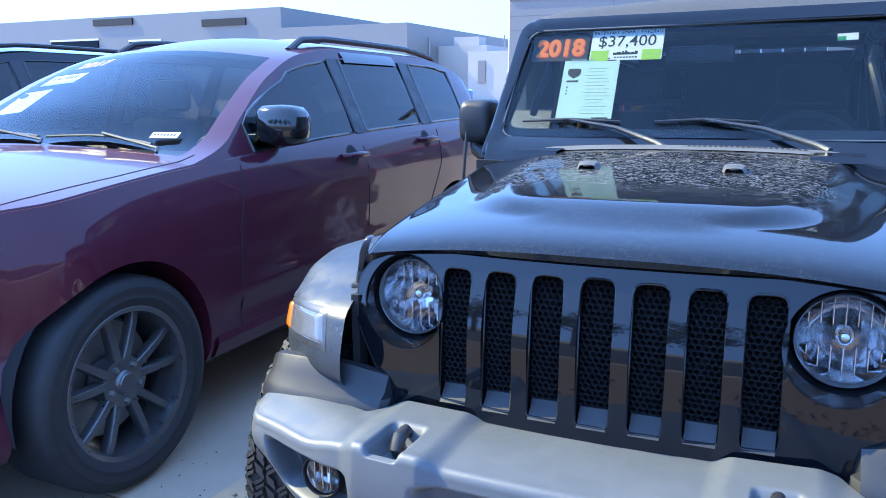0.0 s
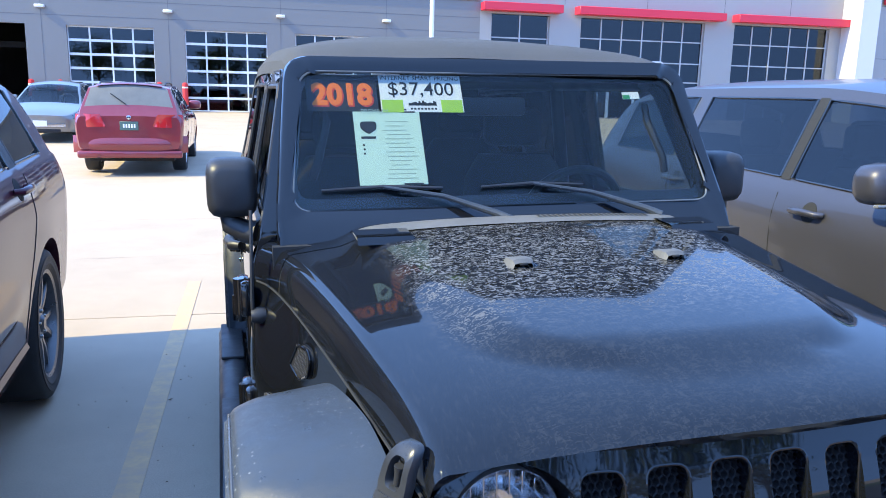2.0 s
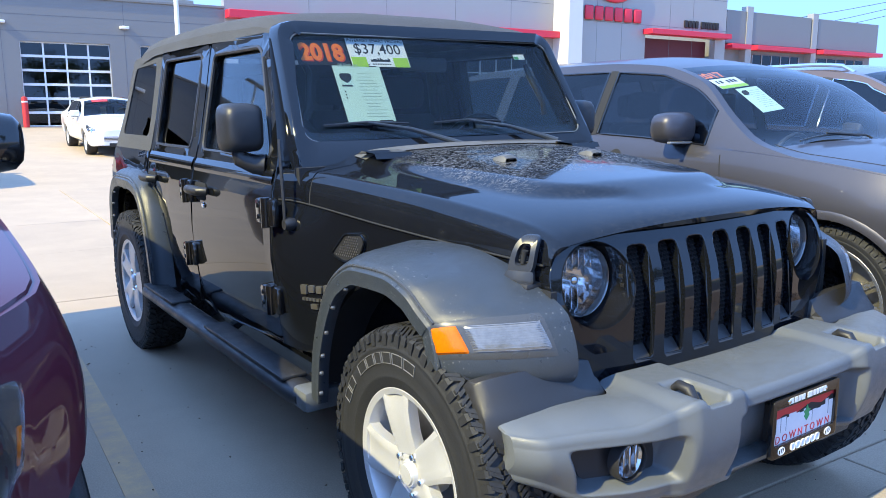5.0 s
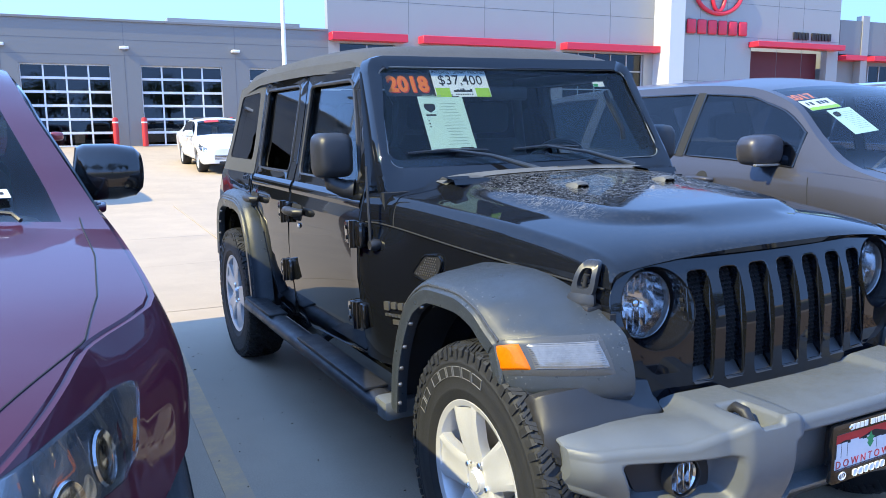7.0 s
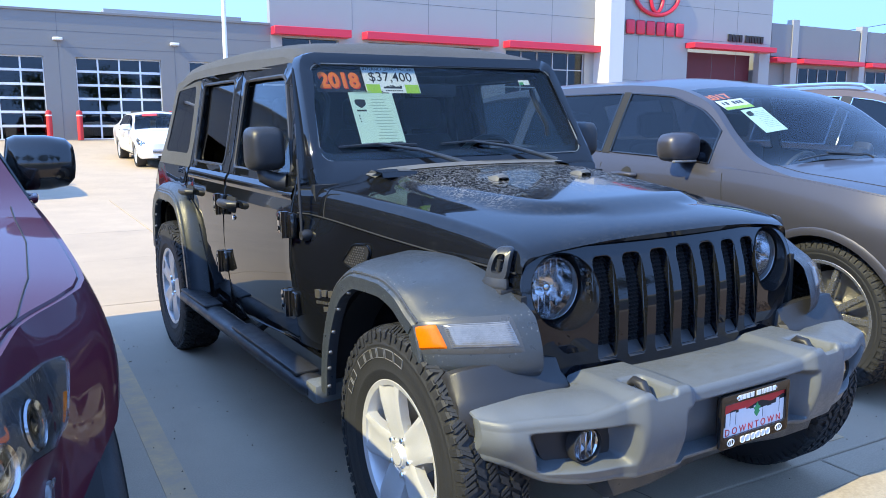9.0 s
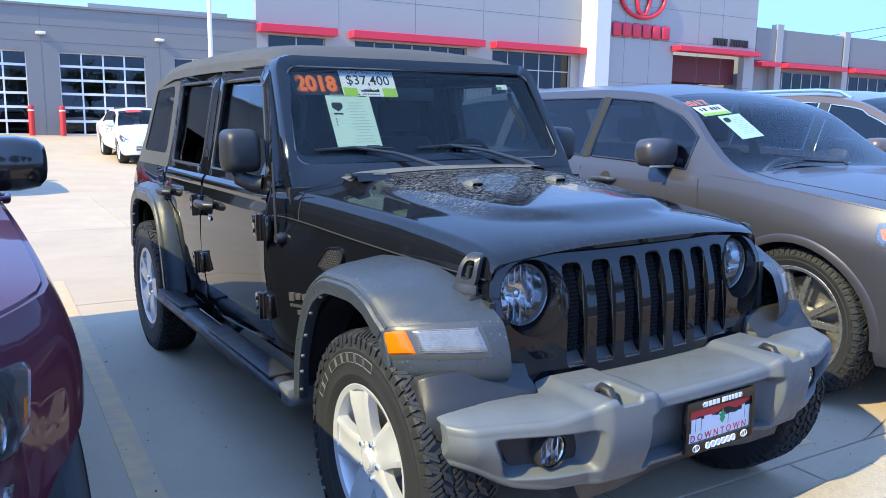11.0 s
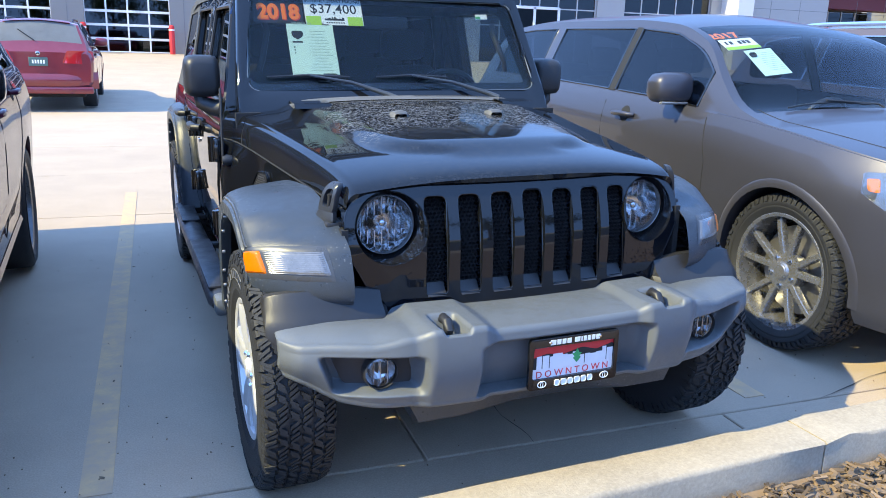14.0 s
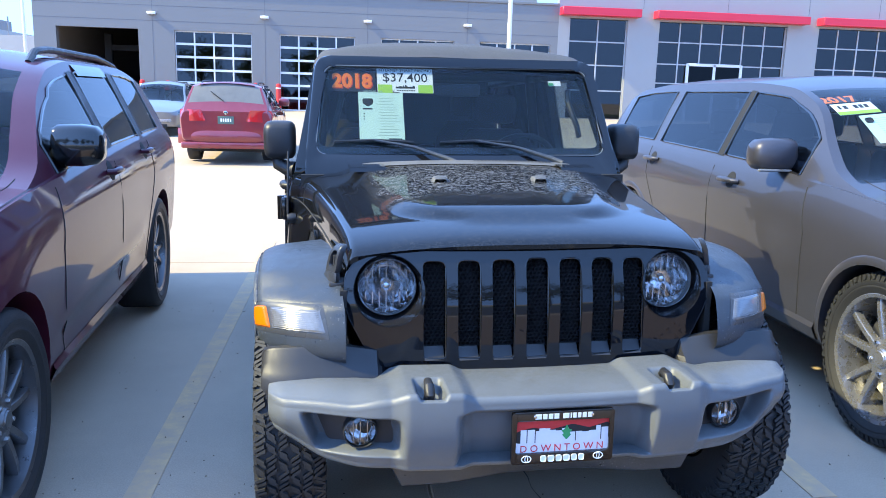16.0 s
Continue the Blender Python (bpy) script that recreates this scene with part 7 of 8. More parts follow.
    part("shield_mark", plate(shield, [], lambda u, v: Vector((u, v, 0.0013)), (0, 0, -0.0006)), M["ink"], c)
    part("print_bar", boxed(-0.085, -0.040, 0.030, 0.038, 0.0009, 0.0013), M["ink"], c, smooth=False)
    for k in range(3):
        part("print_bar", boxed(-0.082, -0.076, 0.006 - 0.014 * k, 0.012 - 0.014 * k, 0.0009, 0.0013), M["ink"], c, smooth=False)
    for k in range(14):
        a, b = rng.uniform(-0.02, 0.0), rng.uniform(0.05, 0.09)
        part("print_bar", boxed(a, b, 0.086 - 0.0145 * k, 0.0885 - 0.0145 * k, 0.0009, 0.0012), M["faint_ink"], c, smooth=False)
    part("print_bar", boxed(0.02, 0.065, 0.126, 0.131, 0.0009, 0.0012), M["ink"], c, smooth=False)
    part("print_bar", boxed(0.045, 0.09, 0.118, 0.123, 0.0009, 0.0012), M["ink"], c, smooth=False)
    part("print_bar", boxed(0.03, 0.09, -0.122, -0.117, 0.0009, 0.0012), M["ink"], c, smooth=False)
    c = card("inspection_tag", 0.475, 1.558, 0.062, 0.026, M["card_white"], "small white and green inspection tag", 2)
    part("green_corner", boxed(-0.031, -0.005, -0.013, 0.002, 0.0009, 0.0013), M["leaf_green"], c, smooth=False)

    # soft top
    def roof(u, v):
        y = 1.215 + 2.42 * u
        x = (v - 0.5) * 2
        hw = 0.660 + 0.012 * math.sin(math.pi * u)
        edge = along(y, (1.2, 1.4, 2.2, 3.0, 3.4, 3.64), (1.655, 1.690, 1.706, 1.700, 1.675, 1.610))
        sag = -0.010 * math.sin(u * math.pi * 3) ** 2
        crown = along(y, (1.2, 1.3, 1.5, 2.4, 3.2, 3.64), (0.004, 0.034, 0.056, 0.082, 0.075, 0.050))
        e = abs(x)
        z = edge + (crown + sag) * (1 - e ** 2.6)
        return Vector((hw * x, y, z - 0.035 * max(0, (e - 0.93) / 0.07) ** 2 - 0.004 * noise.noise(Vector((x * 3, y * 4, 0)))))
    part("soft_top", field(60, 40, roof), M["fabric"], root, "faded black canvas soft top", angle=70)
    for sg in (-1, 1):
        bm = field(40, 4, lambda u, v: roof(u, 0.5 + sg * 0.5) + Vector((sg * 0.012 * v, 0, -0.045 * v - 0.02 * max(0, (u - 0.72) / 0.28) * v)))
        part("soft_top_flap", bm, M["fabric"], root)
    bm = field(10, 20, lambda u, v: Vector(((v - 0.5) * (1.32 + 0.16 * u), 3.625 + 0.255 * u, 1.615 - 0.495 * u)))
    part("soft_top_back", bm, M["fabric"], root)
    part("tailgate", boxed(-0.77, 0.77, 3.86, 3.92, 0.55, 1.12, 0.02, 2), B, root)
    part("rear_bumper", boxed(-0.82, 0.82, 3.86, 4.05, 0.46, 0.66, 0.04, 3), PL, root)
    part("chassis", boxed(-0.42, 0.42, -0.30, 3.8, 0.34, 0.50, 0.02, 1), M["dark"], root)
    part("engine_bay_floor", boxed(-0.56, 0.56, -0.19, 0.9, 0.55, 0.62), M["dark"], root, smooth=False)
    part("firewall", boxed(-0.74, 0.74, 0.86, 0.90, 0.40, 1.14), M["dark"], root, smooth=False)
    bm = bmesh.new()
    tube(bm, [(-0.70, 0, 0.38), (0.70, 0, 0.38)], 0.045, 12)
    part("front_axle", bm, M["dark"], root)
    bm = bmesh.new()
    tube(bm, [(-0.70, 3.008, 0.38), (0.70, 3.008, 0.38)], 0.045, 12)
    part("rear_axle", bm, M["dark"], root)
    # inside
    part("cabin_floor", boxed(-0.70, 0.70, 0.92, 3.82, 0.46, 0.50), M["seat"], root, smooth=False)
    part("dashboard", boxed(-0.70, 0.70, 0.96, 1.22, 0.80, 1.165, 0.05, 3), BP, root)
    bm = boxed(0.18, 0.56, 1.00, 1.20, 1.13, 1.195, 0.03, 3)
    part("instrument_hood", bm, BP, root)
    bm = bmesh.new()
    tube(bm, [(0.37 + 0.185 * math.cos(a), 1.36 - 0.07 * math.sin(a), 1.13 + 0.165 * math.sin(a)) for a in np.linspace(0, 2 * math.pi, 33)], 0.016, 8, False)
    tube(bm, [(0.37 - 0.18, 1.36, 1.13), (0.37, 1.33, 1.11), (0.37 + 0.18, 1.36, 1.13)], 0.018, 8)
    part("steering_wheel", bm, BP, root)
    for row, zr in ((1.75, 0.0), (2.65, 0.02)):
        for x in (-0.37, 0.37):
            bm = bmesh.new()
            box(bm, x - 0.26, x + 0.26, row - 0.40, row + 0.15, 0.62 + zr, 0.80 + zr, 0.06, 3)
            loops = []
            for z, w, d in ((0.72, 0.24, 0.0), (0.95, 0.26, 0.04), (1.2, 0.23, 0.09), (1.30, 0.16, 0.12)):
                loops.append([(x + w * e * math.cos(a), row + 0.14 + d + 0.07 * e * math.sin(a), z + zr) for a in np.linspace(0, 2 * math.pi, 18, endpoint=False) for e in [(abs(math.cos(a)) ** 3 + abs(math.sin(a)) ** 3) ** (-1 / 3)]])
            rings(bm, loops, True, True)
            box(bm, x - 0.13, x + 0.13, row + 0.24, row + 0.34, 1.33 + zr, 1.50 + zr, 0.04, 3)
            part("seat", bm, M["seat"], root)
    for sg in (-1, 1):
        bm = bmesh.new()
        tube(bm, [(sg * 0.60, 1.28, 1.60), (sg * 0.60, 2.1, 1.60), (sg * 0.60, 3.4, 1.57), (sg * 0.62, 3.75, 1.1)], 0.03, 10)
        tube(bm, [(sg * 0.60, 2.12, 1.60), (sg * 0.66, 2.12, 1.1)], 0.03, 10)
        part("sport_bar", bm, BP, root)
        bm = bmesh.new()
        tube(bm, [(sg * 0.56, 1.20, 1.52), (sg * 0.55, 1.16, 1.47), (sg * 0.585, 1.10, 1.35), (sg * 0.60, 1.11, 1.30)], 0.014, 8)
        part("grab_handle", bm, BP, root)
    bm = bmesh.new()
    tube(bm, [(-0.6, 2.12, 1.60), (0.6, 2.12, 1.60)], 0.03, 10)
    part("sport_bar", bm, BP, root)
    bm = boxed(-0.12, 0.12, 1.20, 1.225, 1.485, 1.545, 0.012, 2)
    part("rear_view_mirror", bm, BP, root)
    part("parcel_box", boxed(0.02, 0.20, 1.5, 1.7, 1.02, 1.13, 0.01, 1), M["tan"], root)
    # the cabin and tail are shorter than drawn above: draw them in towards the screen
    tail = lambda y: along(y, (0.97, 1.93, 2.82, 3.88, 4.05), (0.97, 1.875, 2.64, 3.42, 3.56)) if 0.97 < y < 4.05 else y - (0.49 if y >= 4.05 else 0)
    done = set()
    for ob in root.children_recursive:
        if ob.type != "MESH" or ob.data.name in done or ob.name.split(".")[0] in ("fender_flare", "flare_bead", "bolt"):
            continue
        done.add(ob.data.name)
        if ob.matrix_basis.translation.length > 1e-6 or (ob.parent is not root and ob.parent.matrix_basis.translation.length > 1e-6):
            continue
        for v in ob.data.vertices:
            v.co.y = tail(v.co.y)
    # wheels
    w = build_wheel(root, 0.395, 0.212, 0.226, 5, M["alloy"], True, "five", True)
    w.matrix_basis = pose(-0.768, 0, 0.395, 17, 0, 180)
    copy_thing(w, pose(-0.768, 2.895, 0.395, 60, 0, 180))
    copy_thing(w, pose(0.768, 0, 0.395, 30))
    copy_thing(w, pose(0.768, 2.895, 0.395, 10))
    return root


# paler, glossier than the flare: painted ridge highlight, and the turn lamp's rim
M["flare_edge"] = mat("flare_edge", (0.05, 0.053, 0.058), 0.3, 0, fine=0.3, fine_scale=300, rough_vary=0.1)
M["latch"] = mat("latch_rubber", (0.024, 0.026, 0.03), 0.34, 0, fine=0.2, fine_scale=300, rough_vary=0.08)
M["hood_paint"] = mat("hood_paint", (0.0055, 0.0068, 0.0098), 0.5, 0, coat=0.85, spec=0.0, fine=0.15, fine_scale=260, stain=(0.012, 0.0135, 0.017), stain_amount=0.3, stain_scale=9)


def dried_rain(m):
    """A film of dried rain: pale ragged rings and streaks run together, held to where the hood mirrors the dark cabin.
    """
    n, ln = m.node_tree.nodes, m.node_tree.links
    b = n["Principled BSDF"]
    co, mp = n.new("ShaderNodeTexCoord"), n.new("ShaderNodeMapping")
    mp.inputs["Scale"].default_value = (0.75, 1.3, 1.0)
    ln.new(co.outputs["Object"], mp.inputs[0])
    wob = n.new("ShaderNodeTexNoise")
    wob.inputs["Scale"].default_value = 45
    ad = n.new("ShaderNodeMixRGB")
    ad.blend_type, ad.inputs[0].default_value = "ADD", 0.03
    ln.new(mp.outputs[0], ad.inputs[1]), ln.new(mp.outputs[0], wob.inputs["Vector"]), ln.new(wob.outputs["Color"], ad.inputs[2])
    vo = n.new("ShaderNodeTexNoise")
    vo.inputs["Scale"].default_value, vo.inputs["Detail"].default_value, vo.inputs["Distortion"].default_value = 84, 3.0, 1.6
    ln.new(ad.outputs[0], vo.inputs["Vector"])
    mr = n.new("ShaderNodeMapRange")
    mr.inputs[1].default_value, mr.inputs[2].default_value, mr.inputs[3].default_value, mr.inputs[4].default_value = 0.50, 0.60, 0.0, 1.0
    ln.new(vo.outputs[0], mr.inputs[0])
    big = n.new("ShaderNodeTexNoise")
    big.inputs["Scale"].default_value = 7
    ln.new(co.outputs["Object"], big.inputs["Vector"])
    sx = n.new("ShaderNodeSeparateXYZ")
    ln.new(co.outputs["Object"], sx.inputs[0])
    # real marks, but masked to the extent of the cabin's dark reflection
    back = n.new("ShaderNodeMapRange")
    back.inputs[1].default_value, back.inputs[2].default_value, back.inputs[3].default_value, back.inputs[4].default_value = 0.0, 0.30, 0.06, 1.0
    ln.new(sx.outputs["Y"], back.inputs[0])
    ab = n.new("ShaderNodeMath")
    ab.operation = "ABSOLUTE"
    ln.new(sx.outputs["X"], ab.inputs[0])
    mid = n.new("ShaderNodeMapRange")
    mid.inputs[1].default_value, mid.inputs[2].default_value, mid.inputs[3].default_value, mid.inputs[4].default_value = 0.40, 0.50, 1.0, 0.008
    ln.new(ab.outputs[0], mid.inputs[0])
    m1, m2, m3, m4 = (n.new("ShaderNodeMath") for _ in range(4))
    for q in (m1, m2, m3, m4):
        q.operation = "MULTIPLY"
    ln.new(mr.outputs[0], m1.inputs[0]), ln.new(big.outputs[0], m1.inputs[1])
    ln.new(m1.outputs[0], m2.inputs[0]), ln.new(back.outputs[0], m2.inputs[1])
    ln.new(m2.outputs[0], m4.inputs[0]), ln.new(mid.outputs[0], m4.inputs[1])
    ln.new(m4.outputs[0], m3.inputs[0])
    m3.inputs[1].default_value = 1.9
    # thin runs of dust towards the nose
    mp2, run, cut, hold, both = n.new("ShaderNodeMapping"), n.new("ShaderNodeTexNoise"), n.new("ShaderNodeMapRange"), n.new("ShaderNodeMath"), n.new("ShaderNodeMath")
    mp2.inputs["Scale"].default_value, mp2.inputs["Rotation"].default_value = (1.0, 0.16, 0.5), (0, 0, 0.12)
    run.inputs["Scale"].default_value, run.inputs["Detail"].default_value, run.inputs["Distortion"].default_value = 190, 4.0, 0.4
    cut.inputs[1].default_value, cut.inputs[2].default_value, cut.inputs[3].default_value, cut.inputs[4].default_value = 0.52, 0.80, 0.0, 0.13
    hold.operation, both.operation = "MULTIPLY", "ADD"
    ln.new(co.outputs["Object"], mp2.inputs[0]), ln.new(mp2.outputs[0], run.inputs["Vector"]), ln.new(run.outputs[0], cut.inputs[0])
    ln.new(cut.outputs[0], hold.inputs[0]), ln.new(big.outputs[0], hold.inputs[1])
    ln.new(m3.outputs[0], both.inputs[0]), ln.new(hold.outputs[0], both.inputs[1])
    m3 = both
    was = b.inputs["Base Color"].links[0].from_socket
    mx = n.new("ShaderNodeMix")
    mx.data_type = "RGBA"
    ln.new(m3.outputs[0], mx.inputs[0]), ln.new(was, mx.inputs[6])
    mx.inputs[7].default_value = (0.13, 0.128, 0.125, 1)
    ln.new(mx.outputs[2], b.inputs["Base Color"])
    rg = n.new("ShaderNodeMapRange")
    rg.inputs[3].default_value, rg.inputs[4].default_value = 0.03, 0.5
    ln.new(m3.outputs[0], rg.inputs[0]), ln.new(rg.outputs[0], b.inputs["Coat Roughness"])


def dried_drops(m, colour):
    """Scattered pale drop marks, in patches."""
    n, ln = m.node_tree.nodes, m.node_tree.links
    b = n["Principled BSDF"]
    co, vo, big = n.new("ShaderNodeTexCoord"), n.new("ShaderNodeTexVoronoi"), n.new("ShaderNodeTexNoise")
    vo.inputs["Scale"].default_value, big.inputs["Scale"].default_value = 75, 5
    ln.new(co.outputs["Object"], vo.inputs["Vector"]), ln.new(co.outputs["Object"], big.inputs["Vector"])
    dot, patch, both = n.new("ShaderNodeMapRange"), n.new("ShaderNodeMapRange"), n.new("ShaderNodeMath")
    dot.inputs[1].default_value, dot.inputs[2].default_value, dot.inputs[3].default_value, dot.inputs[4].default_value = 0.10, 0.22, 1.0, 0.0
    patch.inputs[1].default_value, patch.inputs[2].default_value = 0.50, 0.66
    ln.new(vo.outputs["Distance"], dot.inputs[0]), ln.new(big.outputs[0], patch.inputs[0])
    both.operation = "MULTIPLY"
    ln.new(dot.outputs[0], both.inputs[0]), ln.new(patch.outputs[0], both.inputs[1])
    mx = n.new("ShaderNodeMix")
    mx.data_type = "RGBA"
    ln.new(both.outputs[0], mx.inputs[0]), ln.new(b.inputs["Base Color"].links[0].from_socket, mx.inputs[6])
    mx.inputs[7].default_value = (*colour, 1)
    ln.new(mx.outputs[2], b.inputs["Base Color"])


dried_rain(M["hood_paint"])
dried_drops(M["flare"], (0.15, 0.155, 0.16))
M["door_glass"] = glass("door_glass", (0.74, 0.78, 0.77))
build_jeep()


# ---------------------------------------------------------------- the other cars
def cards_in(spec, root, year, spots, tilt=0.0):
    """Year figures, price card and mint sheet lying on a windscreen, at the given places along it."""
    top = spec["top"]
    out = []
    for x, y in spots:
        p, px, py = top(x, y), top(x + 0.08, y) - top(x - 0.08, y), top(x, y + 0.05) - top(x, y - 0.05)
        ax = px.normalized()
        az = ax.cross(py).normalized()
        ay = az.cross(ax)
        m = Matrix((ax, ay, az)).transposed().to_4x4()
        m.translation = p - az * 0.012
        out.append(m @ pose(0, 0, 0, 0, 0, tilt))
    def card(name, m, w, h, material, label):
        c = new(name)
        c.parent = root
        c["label"] = label
        c.matrix_basis = m
        part("card_face", boxed(-w / 2, w / 2, -h / 2, h / 2, -0.0008, 0.0008), material, c, smooth=False)
        return c
    c = card("year_card", out[0], 0.205, 0.075, M["card_black"], "dark card with orange year figures")
    lettering(year, 0.112, M["orange"], c, pose(0, 0, 0.0014), 0.0004, "year_figure", 0.003, 0.95)
    c = card("price_card", out[1], 0.235, 0.115, M["card_white"], "white price card with green edge")
    part("green_corner", boxed(-0.1175, 0.1175, -0.0575, -0.025, 0.0009, 0.0014), M["card_green"], c, smooth=False)
    for k, w in enumerate((.02, .03, .012, .03, .03, .03)):
        part("print_bar", boxed(-0.09 + 0.03 * k, -0.09 + 0.03 * k + w * 0.75, 0.0, 0.035, 0.0009, 0.0014), M["ink"], c, smooth=False) if k not in (2,) else None
    c = card("window_sheet", out[2], 0.19, 0.23, M["card_mint"], "pale mint printed information sheet")
    part("shield_mark", boxed(-0.08, -0.04, 0.05, 0.085, 0.0009, 0.0014, 0.008, 2), M["ink"], c, smooth=False)
    for k in range(10):
        part("print_bar", boxed(-0.03, 0.08, 0.08 - 0.017 * k, 0.083 - 0.017 * k, 0.0009, 0.0012), M["faint_ink"], c, smooth=False)


HOOD = [(0.78, 0.42), (0.76, 0.1), (0.72, -0.25), (0.66, -0.55), (0.5, -0.72), (0.25, -0.80), (0.0, -0.83)]
maroon = suv(paint=M["maroon_paint"], shield=(0.47, 1.30), windows=[(0.78, 1.66), (1.76, 2.47), (2.59, 3.17)], pillars=[(1.66, 1.76), (2.47, 2.59)], handles=[(1.535, 1.063), (2.43, 1.10)], mirror=(0.95, 1.20), crease=0.014, rear=3.76, post=2, wb=2.83, w=0.932, haunch=0.012, nose=0.85, nose_w=0.5, flare=False, metal=M["dark_alloy"], spokes=5, style="twin", mirror_paint=M["gloss_black"], rim=0.262, R=0.385, tyre_w=0.265,
             inset=0.012, lamp_inset=0.11, mirror_in=0.03, mirror_len=0.86, repeater=False, deflector=True, hood_line=[(0.80, 0.50), (0.80, 0.1), (0.775, -0.2), (0.735, -0.40), (0.60, -0.62), (0.4, -0.74), (0.0, -0.80)], wipers=((-0.62, -0.05), (0.0, 0.58)),
             lamps=[("headlight", [(-0.80, 0.80), (-0.60, 0.815), (-0.46, 0.782), (-0.405, 0.80), (-0.362, 0.925), (-0.45, 0.932), (-0.62, 0.938), (-0.80, 0.93)], M["head_lens"]),
                    ("side_marker", [(-0.60, 0.56), (-0.55, 0.58), (-0.50, 0.74), (-0.53, 0.75)], M["clear_lens"])],
             amber=[(-0.413, 0.806), (-0.407, 0.808), (-0.388, 0.86), (-0.394, 0.86)])
for key in ("ze", "zt"):
    maroon[key] = [(y, z - 0.068 * smooth01((z - 1.2) / 0.4)) for y, z in maroon[key]]
mr = build_car("maroon_suv", "dusty dark maroon sport utility vehicle parked in a bay", maroon, pose(-2.5875, -0.108, 0, 0, 0, 3.6), "car")
cards_in(maroon, mr, "2017", [(-0.45, 1.22), (-0.50, 1.06), (-0.55, 0.85)])
tk = new("stock_tag")
tk.parent, tk["label"] = mr, "small white stock tag with dark print"
tk.matrix_basis = Matrix.Translation(maroon["top"](0.58, 0.60) + Vector((0, -0.012, 0.012))) @ pose(0, 0, 0, 28, 0, 14)
part("card_face", boxed(-0.06, 0.06, -0.022, 0.022, 0, 0.001), M["card_white"], tk, smooth=False)
for k in range(7):
    part("print_bar", boxed(-0.05 + 0.0145 * k, -0.04 + 0.0145 * k, -0.006, 0.008, 0.001, 0.0014), M["ink"], tk, smooth=False)

st = lambda y: y if y < 1.5 else 1.5 + (y - 1.5) * (4.18 - 1.5) / (3.86 - 1.5)
grey = suv(paint=M["grey_paint"], rails=None, shield=(0.50, 1.30), glass=M["mid_tint"], pillar=M["dark"], windows=[(0.78, 1.64), (1.70, 2.55), (2.66, 3.36)], pillars=[(1.64, 1.70)], wb=3.043, rear=4.18, metal=M["grey_alloy"], spokes=5, tread=True, rim=0.285, R=0.39, w=0.95, haunch=0.015, nose=0.8, nose_w=0.5, hood_line=HOOD, wipers=((-0.62, -0.05),), wiper_y=0.012, mirror_in=0.04,
           lamps=[("headlight", [(-0.85, 0.76), (-0.60, 0.77), (-0.42, 0.86), (-0.40, 0.95), (-0.60, 0.97), (-0.85, 0.92)], M["head_lens"])], amber=[(-0.49, 0.872), (-0.44, 0.875), (-0.42, 0.925), (-0.47, 0.93)], face=dict(g0=0.62, g1=0.88))
fw = lambda y: y - 0.12 * smooth01((y + 0.1) / 0.4) * smooth01((2.4 - y) / 1.0)
for key in ("ze", "zt"):
    grey[key] = [(fw(y), z - 0.05 * smooth01((z - 1.5) / 0.2)) for y, z in grey[key]]
grey["shield"] = tuple(fw(y) for y in grey["shield"])
for key in ("zb", "zs", "ze", "zt"):
    grey[key] = [(st(y), z) for y, z in grey[key]]
for key in ("windows", "pillars"):
    grey[key] = [(st(a), st(b)) for a, b in grey[key]]
grey["rear_glass"] = tuple(st(v) for v in grey["rear_glass"])
grey["handles"] = [(1.43, 1.033), (2.67, 1.066)]
grey["seams"] = [[(st(a), b) for a, b in p] for p in grey["seams"]]
gr = build_car("grey_suv", "grey metallic sport utility vehicle with price cards in its windscreen", grey, pose(2.65, 0.43, 0), "car")
cards_in(grey, gr, "2017", [(-0.56, 1.035), (-0.52, 0.93), (-0.44, 0.77)])

red = suv(paint=M["red_paint"], wb=2.89, w=0.915, R=0.36, rim=0.22, nose=0.6, flare=False, glass=M["tint"], rear_pane=M["dusty_glass"], rear_glass=(3.57, 3.74), tail_w=0.06, tail=0.25, tumble=0.36, back=(0.86, 1.08), rails=(1.5, 3.1),
          zs=[(-0.95, 0.84), (-0.75, 0.93), (-0.3, 1.0), (0.5, 1.06), (1.2, 1.08), (2.8, 1.12), (3.5, 1.13), (3.86, 1.02)],
          ze=[(-0.95, 0.85), (0.45, 1.08), (0.62, 1.13), (0.8, 1.23), (1.12, 1.44), (1.45, 1.55), (1.9, 1.585), (2.8, 1.58), (3.3, 1.56), (3.55, 1.53), (3.66, 1.36), (3.76, 1.16), (3.86, 1.03)],
          zt=[(-0.95, 0.86), (-0.8, 0.95), (-0.4, 1.03), (0.2, 1.09), (0.47, 1.12), (0.75, 1.27), (1.05, 1.46), (1.35, 1.58), (1.8, 1.64), (2.6, 1.65), (3.3, 1.63), (3.56, 1.59), (3.67, 1.40), (3.77, 1.18), (3.86, 1.05)])
build_car("red_crossover", "red crossover parked with its tail towards the aisle", red, pose(-3.08, 17.35, 0.01, 0, 0, 181), "car")

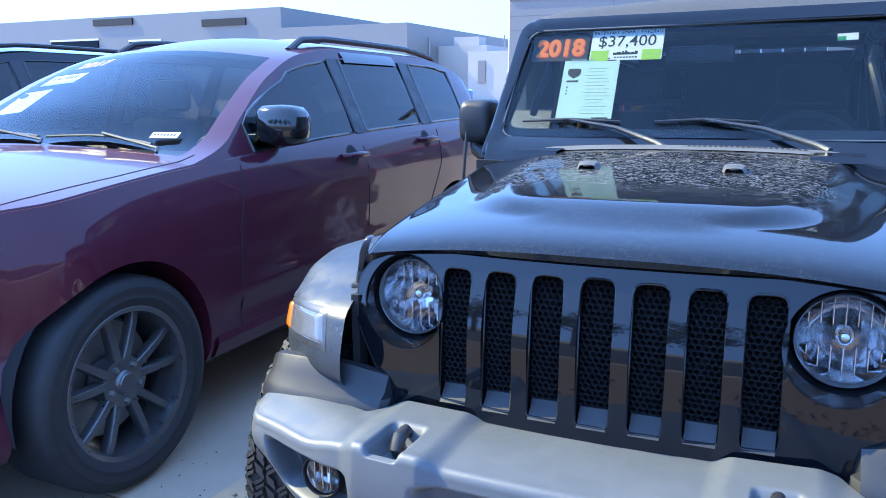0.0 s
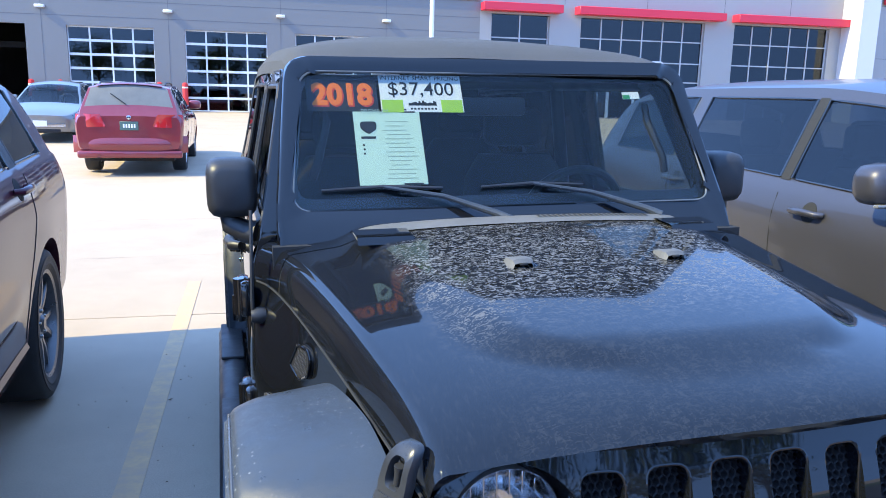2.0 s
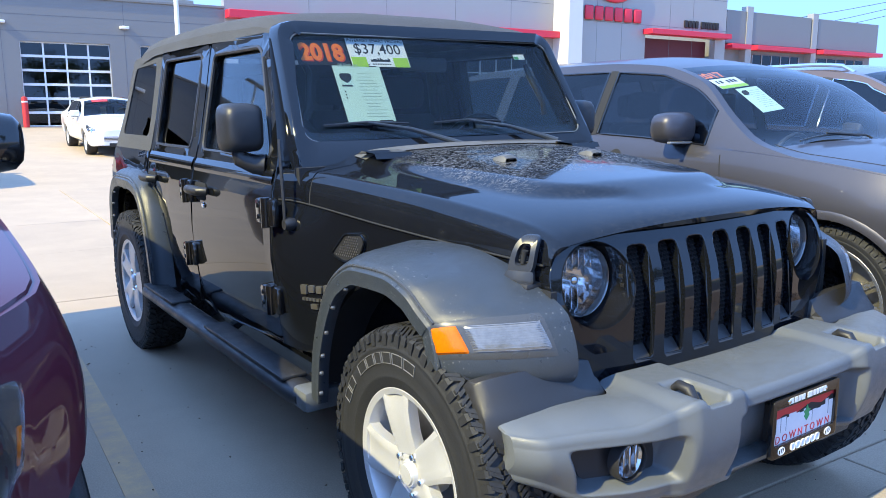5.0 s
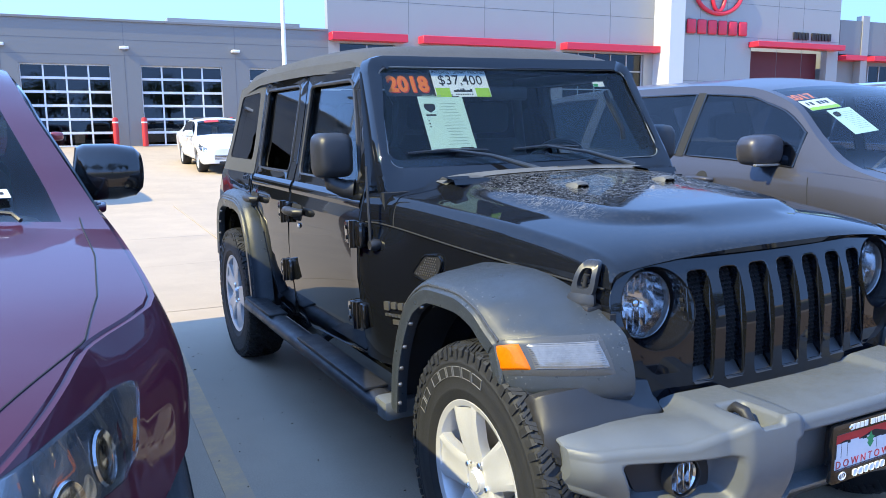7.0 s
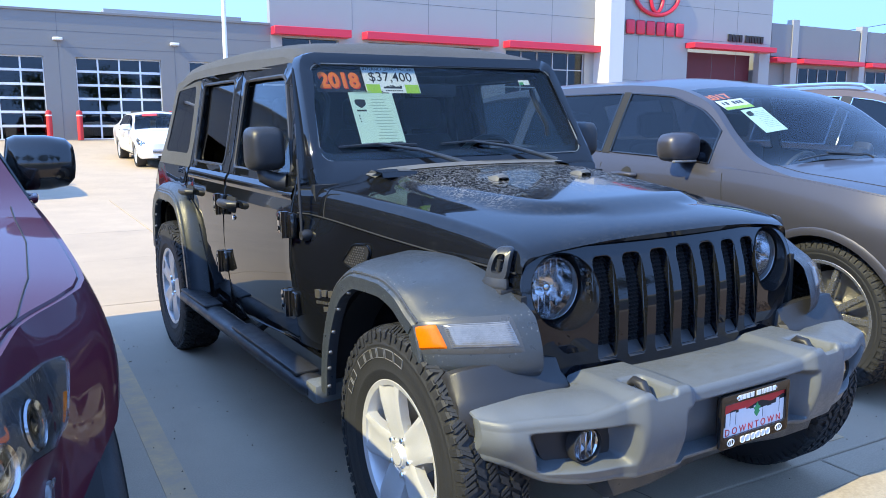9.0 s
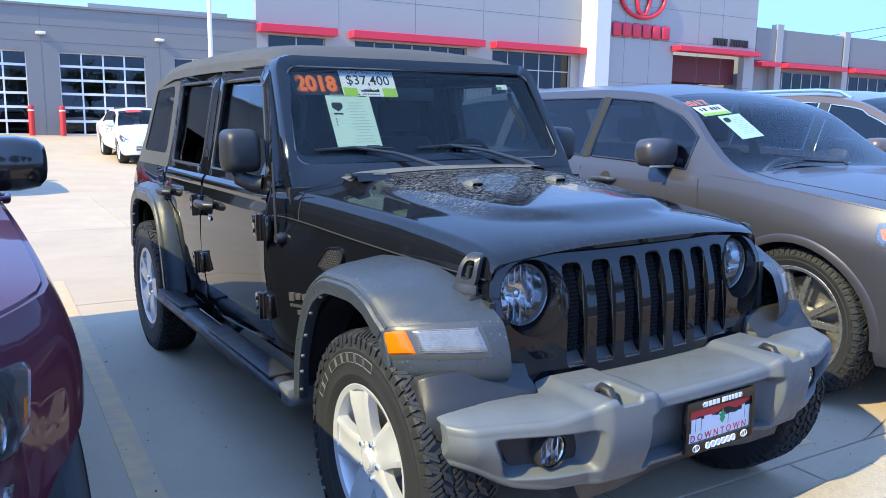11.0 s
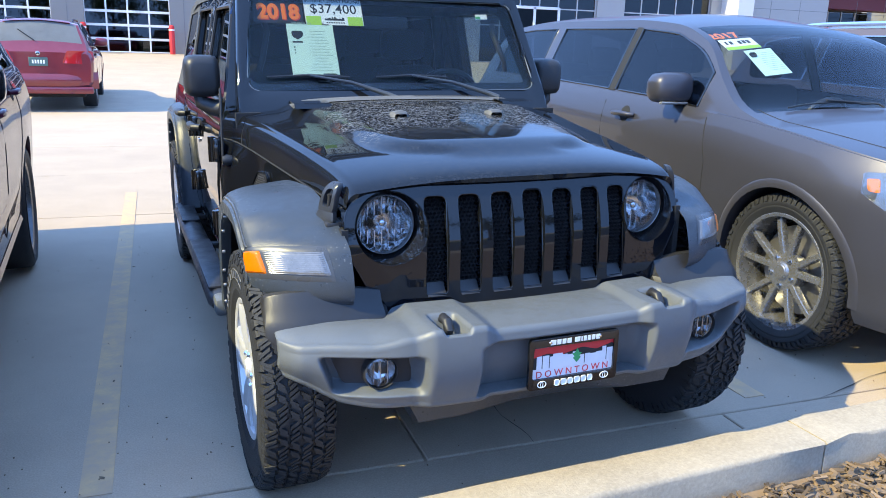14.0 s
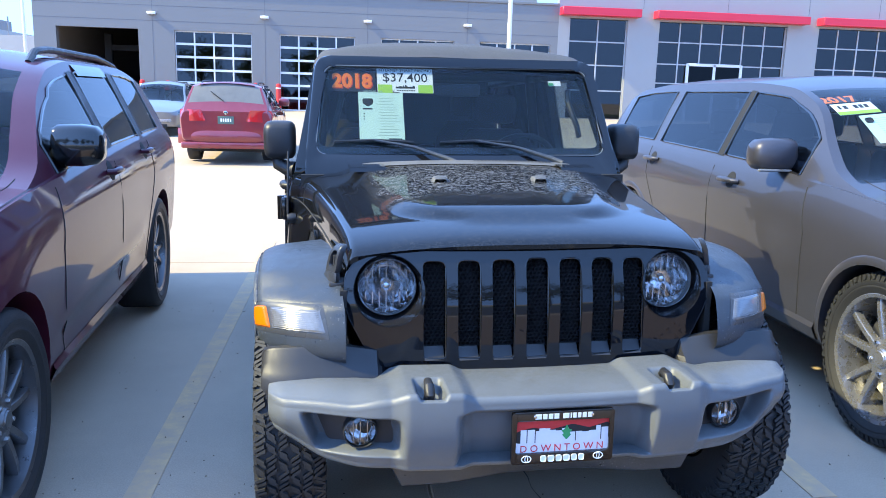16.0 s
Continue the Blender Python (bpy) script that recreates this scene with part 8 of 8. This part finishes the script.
hatch = suv(paint=M["silver_paint"], wb=2.70, w=0.865, R=0.31, rim=0.19, front=-0.92, rear=3.5, flare=False, rails=None, glass=M["tint"],
            zs=[(-0.95, 0.66), (-0.7, 0.74), (0, 0.88), (0.5, 0.95), (2.6, 1.0), (3.5, 0.98)],
            ze=[(-0.95, 0.67), (0.1, 0.93), (0.4, 1.05), (0.9, 1.28), (1.4, 1.40), (2.0, 1.40), (2.8, 1.22), (3.5, 1.0)],
            zt=[(-0.95, 0.68), (-0.6, 0.80), (0.0, 0.95), (0.5, 1.15), (1.0, 1.38), (1.5, 1.48), (2.1, 1.47), (3.0, 1.25), (3.5, 1.02)],
            windows=[(0.62, 1.45), (1.52, 2.3)], pillars=[(1.45, 1.52)], shield=(0.05, 1.05), rear_glass=(2.7, 3.2), handles=[(1.35, 0.90), (2.2, 0.92)], mirror=(0.62, 1.0), seats=(1.3, 2.1),
            seams=[[(1.48, 0.36), (1.48, 0.92)]], face=dict(g0=0.40, g1=0.50, gw=1.0), lamps=[("headlight", [(-0.82, 0.60), (-0.55, 0.62), (-0.30, 0.78), (-0.34, 0.82), (-0.80, 0.70)], M["head_lens"])])
build_car("silver_hatchback", "pale silver hatchback facing the aisle", hatch, pose(-6.02, 20.7, rise(20.7) - 0.03, 1.6, 0, 2), "car")

sedan = suv(paint=M["white_paint"], wb=2.775, w=0.905, R=0.325, rim=0.205, front=-0.96, rear=3.82, flare=False, rails=None, glass=M["tint"],
            zs=[(-0.96, 0.66), (-0.7, 0.76), (0, 0.88), (0.6, 0.94), (2.6, 1.0), (3.4, 1.0), (3.82, 0.93)],
            ze=[(-0.96, 0.67), (0.5, 0.96), (0.8, 1.08), (1.2, 1.30), (1.6, 1.38), (2.2, 1.37), (2.7, 1.25), (3.1, 1.05), (3.82, 0.94)],
            zt=[(-0.96, 0.68), (-0.6, 0.82), (0.0, 0.94), (0.5, 1.02), (0.9, 1.22), (1.3, 1.40), (1.7, 1.46), (2.3, 1.45), (2.8, 1.30), (3.2, 1.10), (3.82, 0.95)],
            windows=[(0.85, 1.55), (1.63, 2.6)], pillars=[(1.55, 1.63)], shield=(0.50, 1.30), rear_glass=(2.6, 3.15), handles=[(1.45, 0.90), (2.35, 0.93)], mirror=(0.85, 1.0), seats=(1.45, 2.3),
            seams=[[(0.72, 0.40), (0.70, 0.90)], [(1.60, 0.36), (1.60, 0.94)], [(2.45, 0.6), (2.55, 0.96)]], face=dict(g0=0.40, g1=0.52, gw=1.0), lamps=[("headlight", [(-0.88, 0.60), (-0.6, 0.62), (-0.40, 0.74), (-0.42, 0.80), (-0.85, 0.70)], M["head_lens"])])
wc = build_car("white_sedan", "clean white sedan with a red windscreen card", sedan, pose(2.12, 20.45, rise(20.4) - 0.02, 1.9, 0, 1.5), "car")
bm = plate(rrect(-0.2, 0.0, 0.2, 0.12, 0.01), [], lambda u, v: sedan["top"](-0.25 + u, 1.12 + v) + Vector((0, -0.01, 0.012)), (0, 0, 0.001))
part("screen_card", bm, M["bollard"], wc, "red windscreen card")

brown = suv(paint=M["brown_paint"], wb=2.9, rail=M["chrome"], trim=M["chrome"], hood_line=HOOD, tread=False)
br = build_car("brown_suv", "bronze brown sport utility vehicle with bright roof rails", brown, pose(5.50, 0.75, 0), "car")
dark2 = suv(paint=M["black_paint"], wb=2.9, hood_line=HOOD)
dk = build_car("black_suv", "black sport utility vehicle at the end of the row", dark2, pose(8.35, 0.9, 0), "car")
cards_in(dark2, dk, "2017", [(-0.55, 1.20), (-0.50, 1.05), (-0.42, 0.88)])
left = suv(paint=M["black_paint"], wb=2.9, hood_line=HOOD, rails=(1.4, 3.3))
build_car("black_suv", "black sport utility vehicle beside the maroon one", left, pose(-5.75, 0.35, 0, 0, 0, 2), "car")
blue = suv(paint=M["blue_paint"], wb=3.0, rails=None, rear_glass=(3.58, 3.75))
build_car("blue_suv", "bright blue vehicle parked far across the lot", blue, pose(-20.6, 41.0, 0.72, 0, 0, 80), "car")
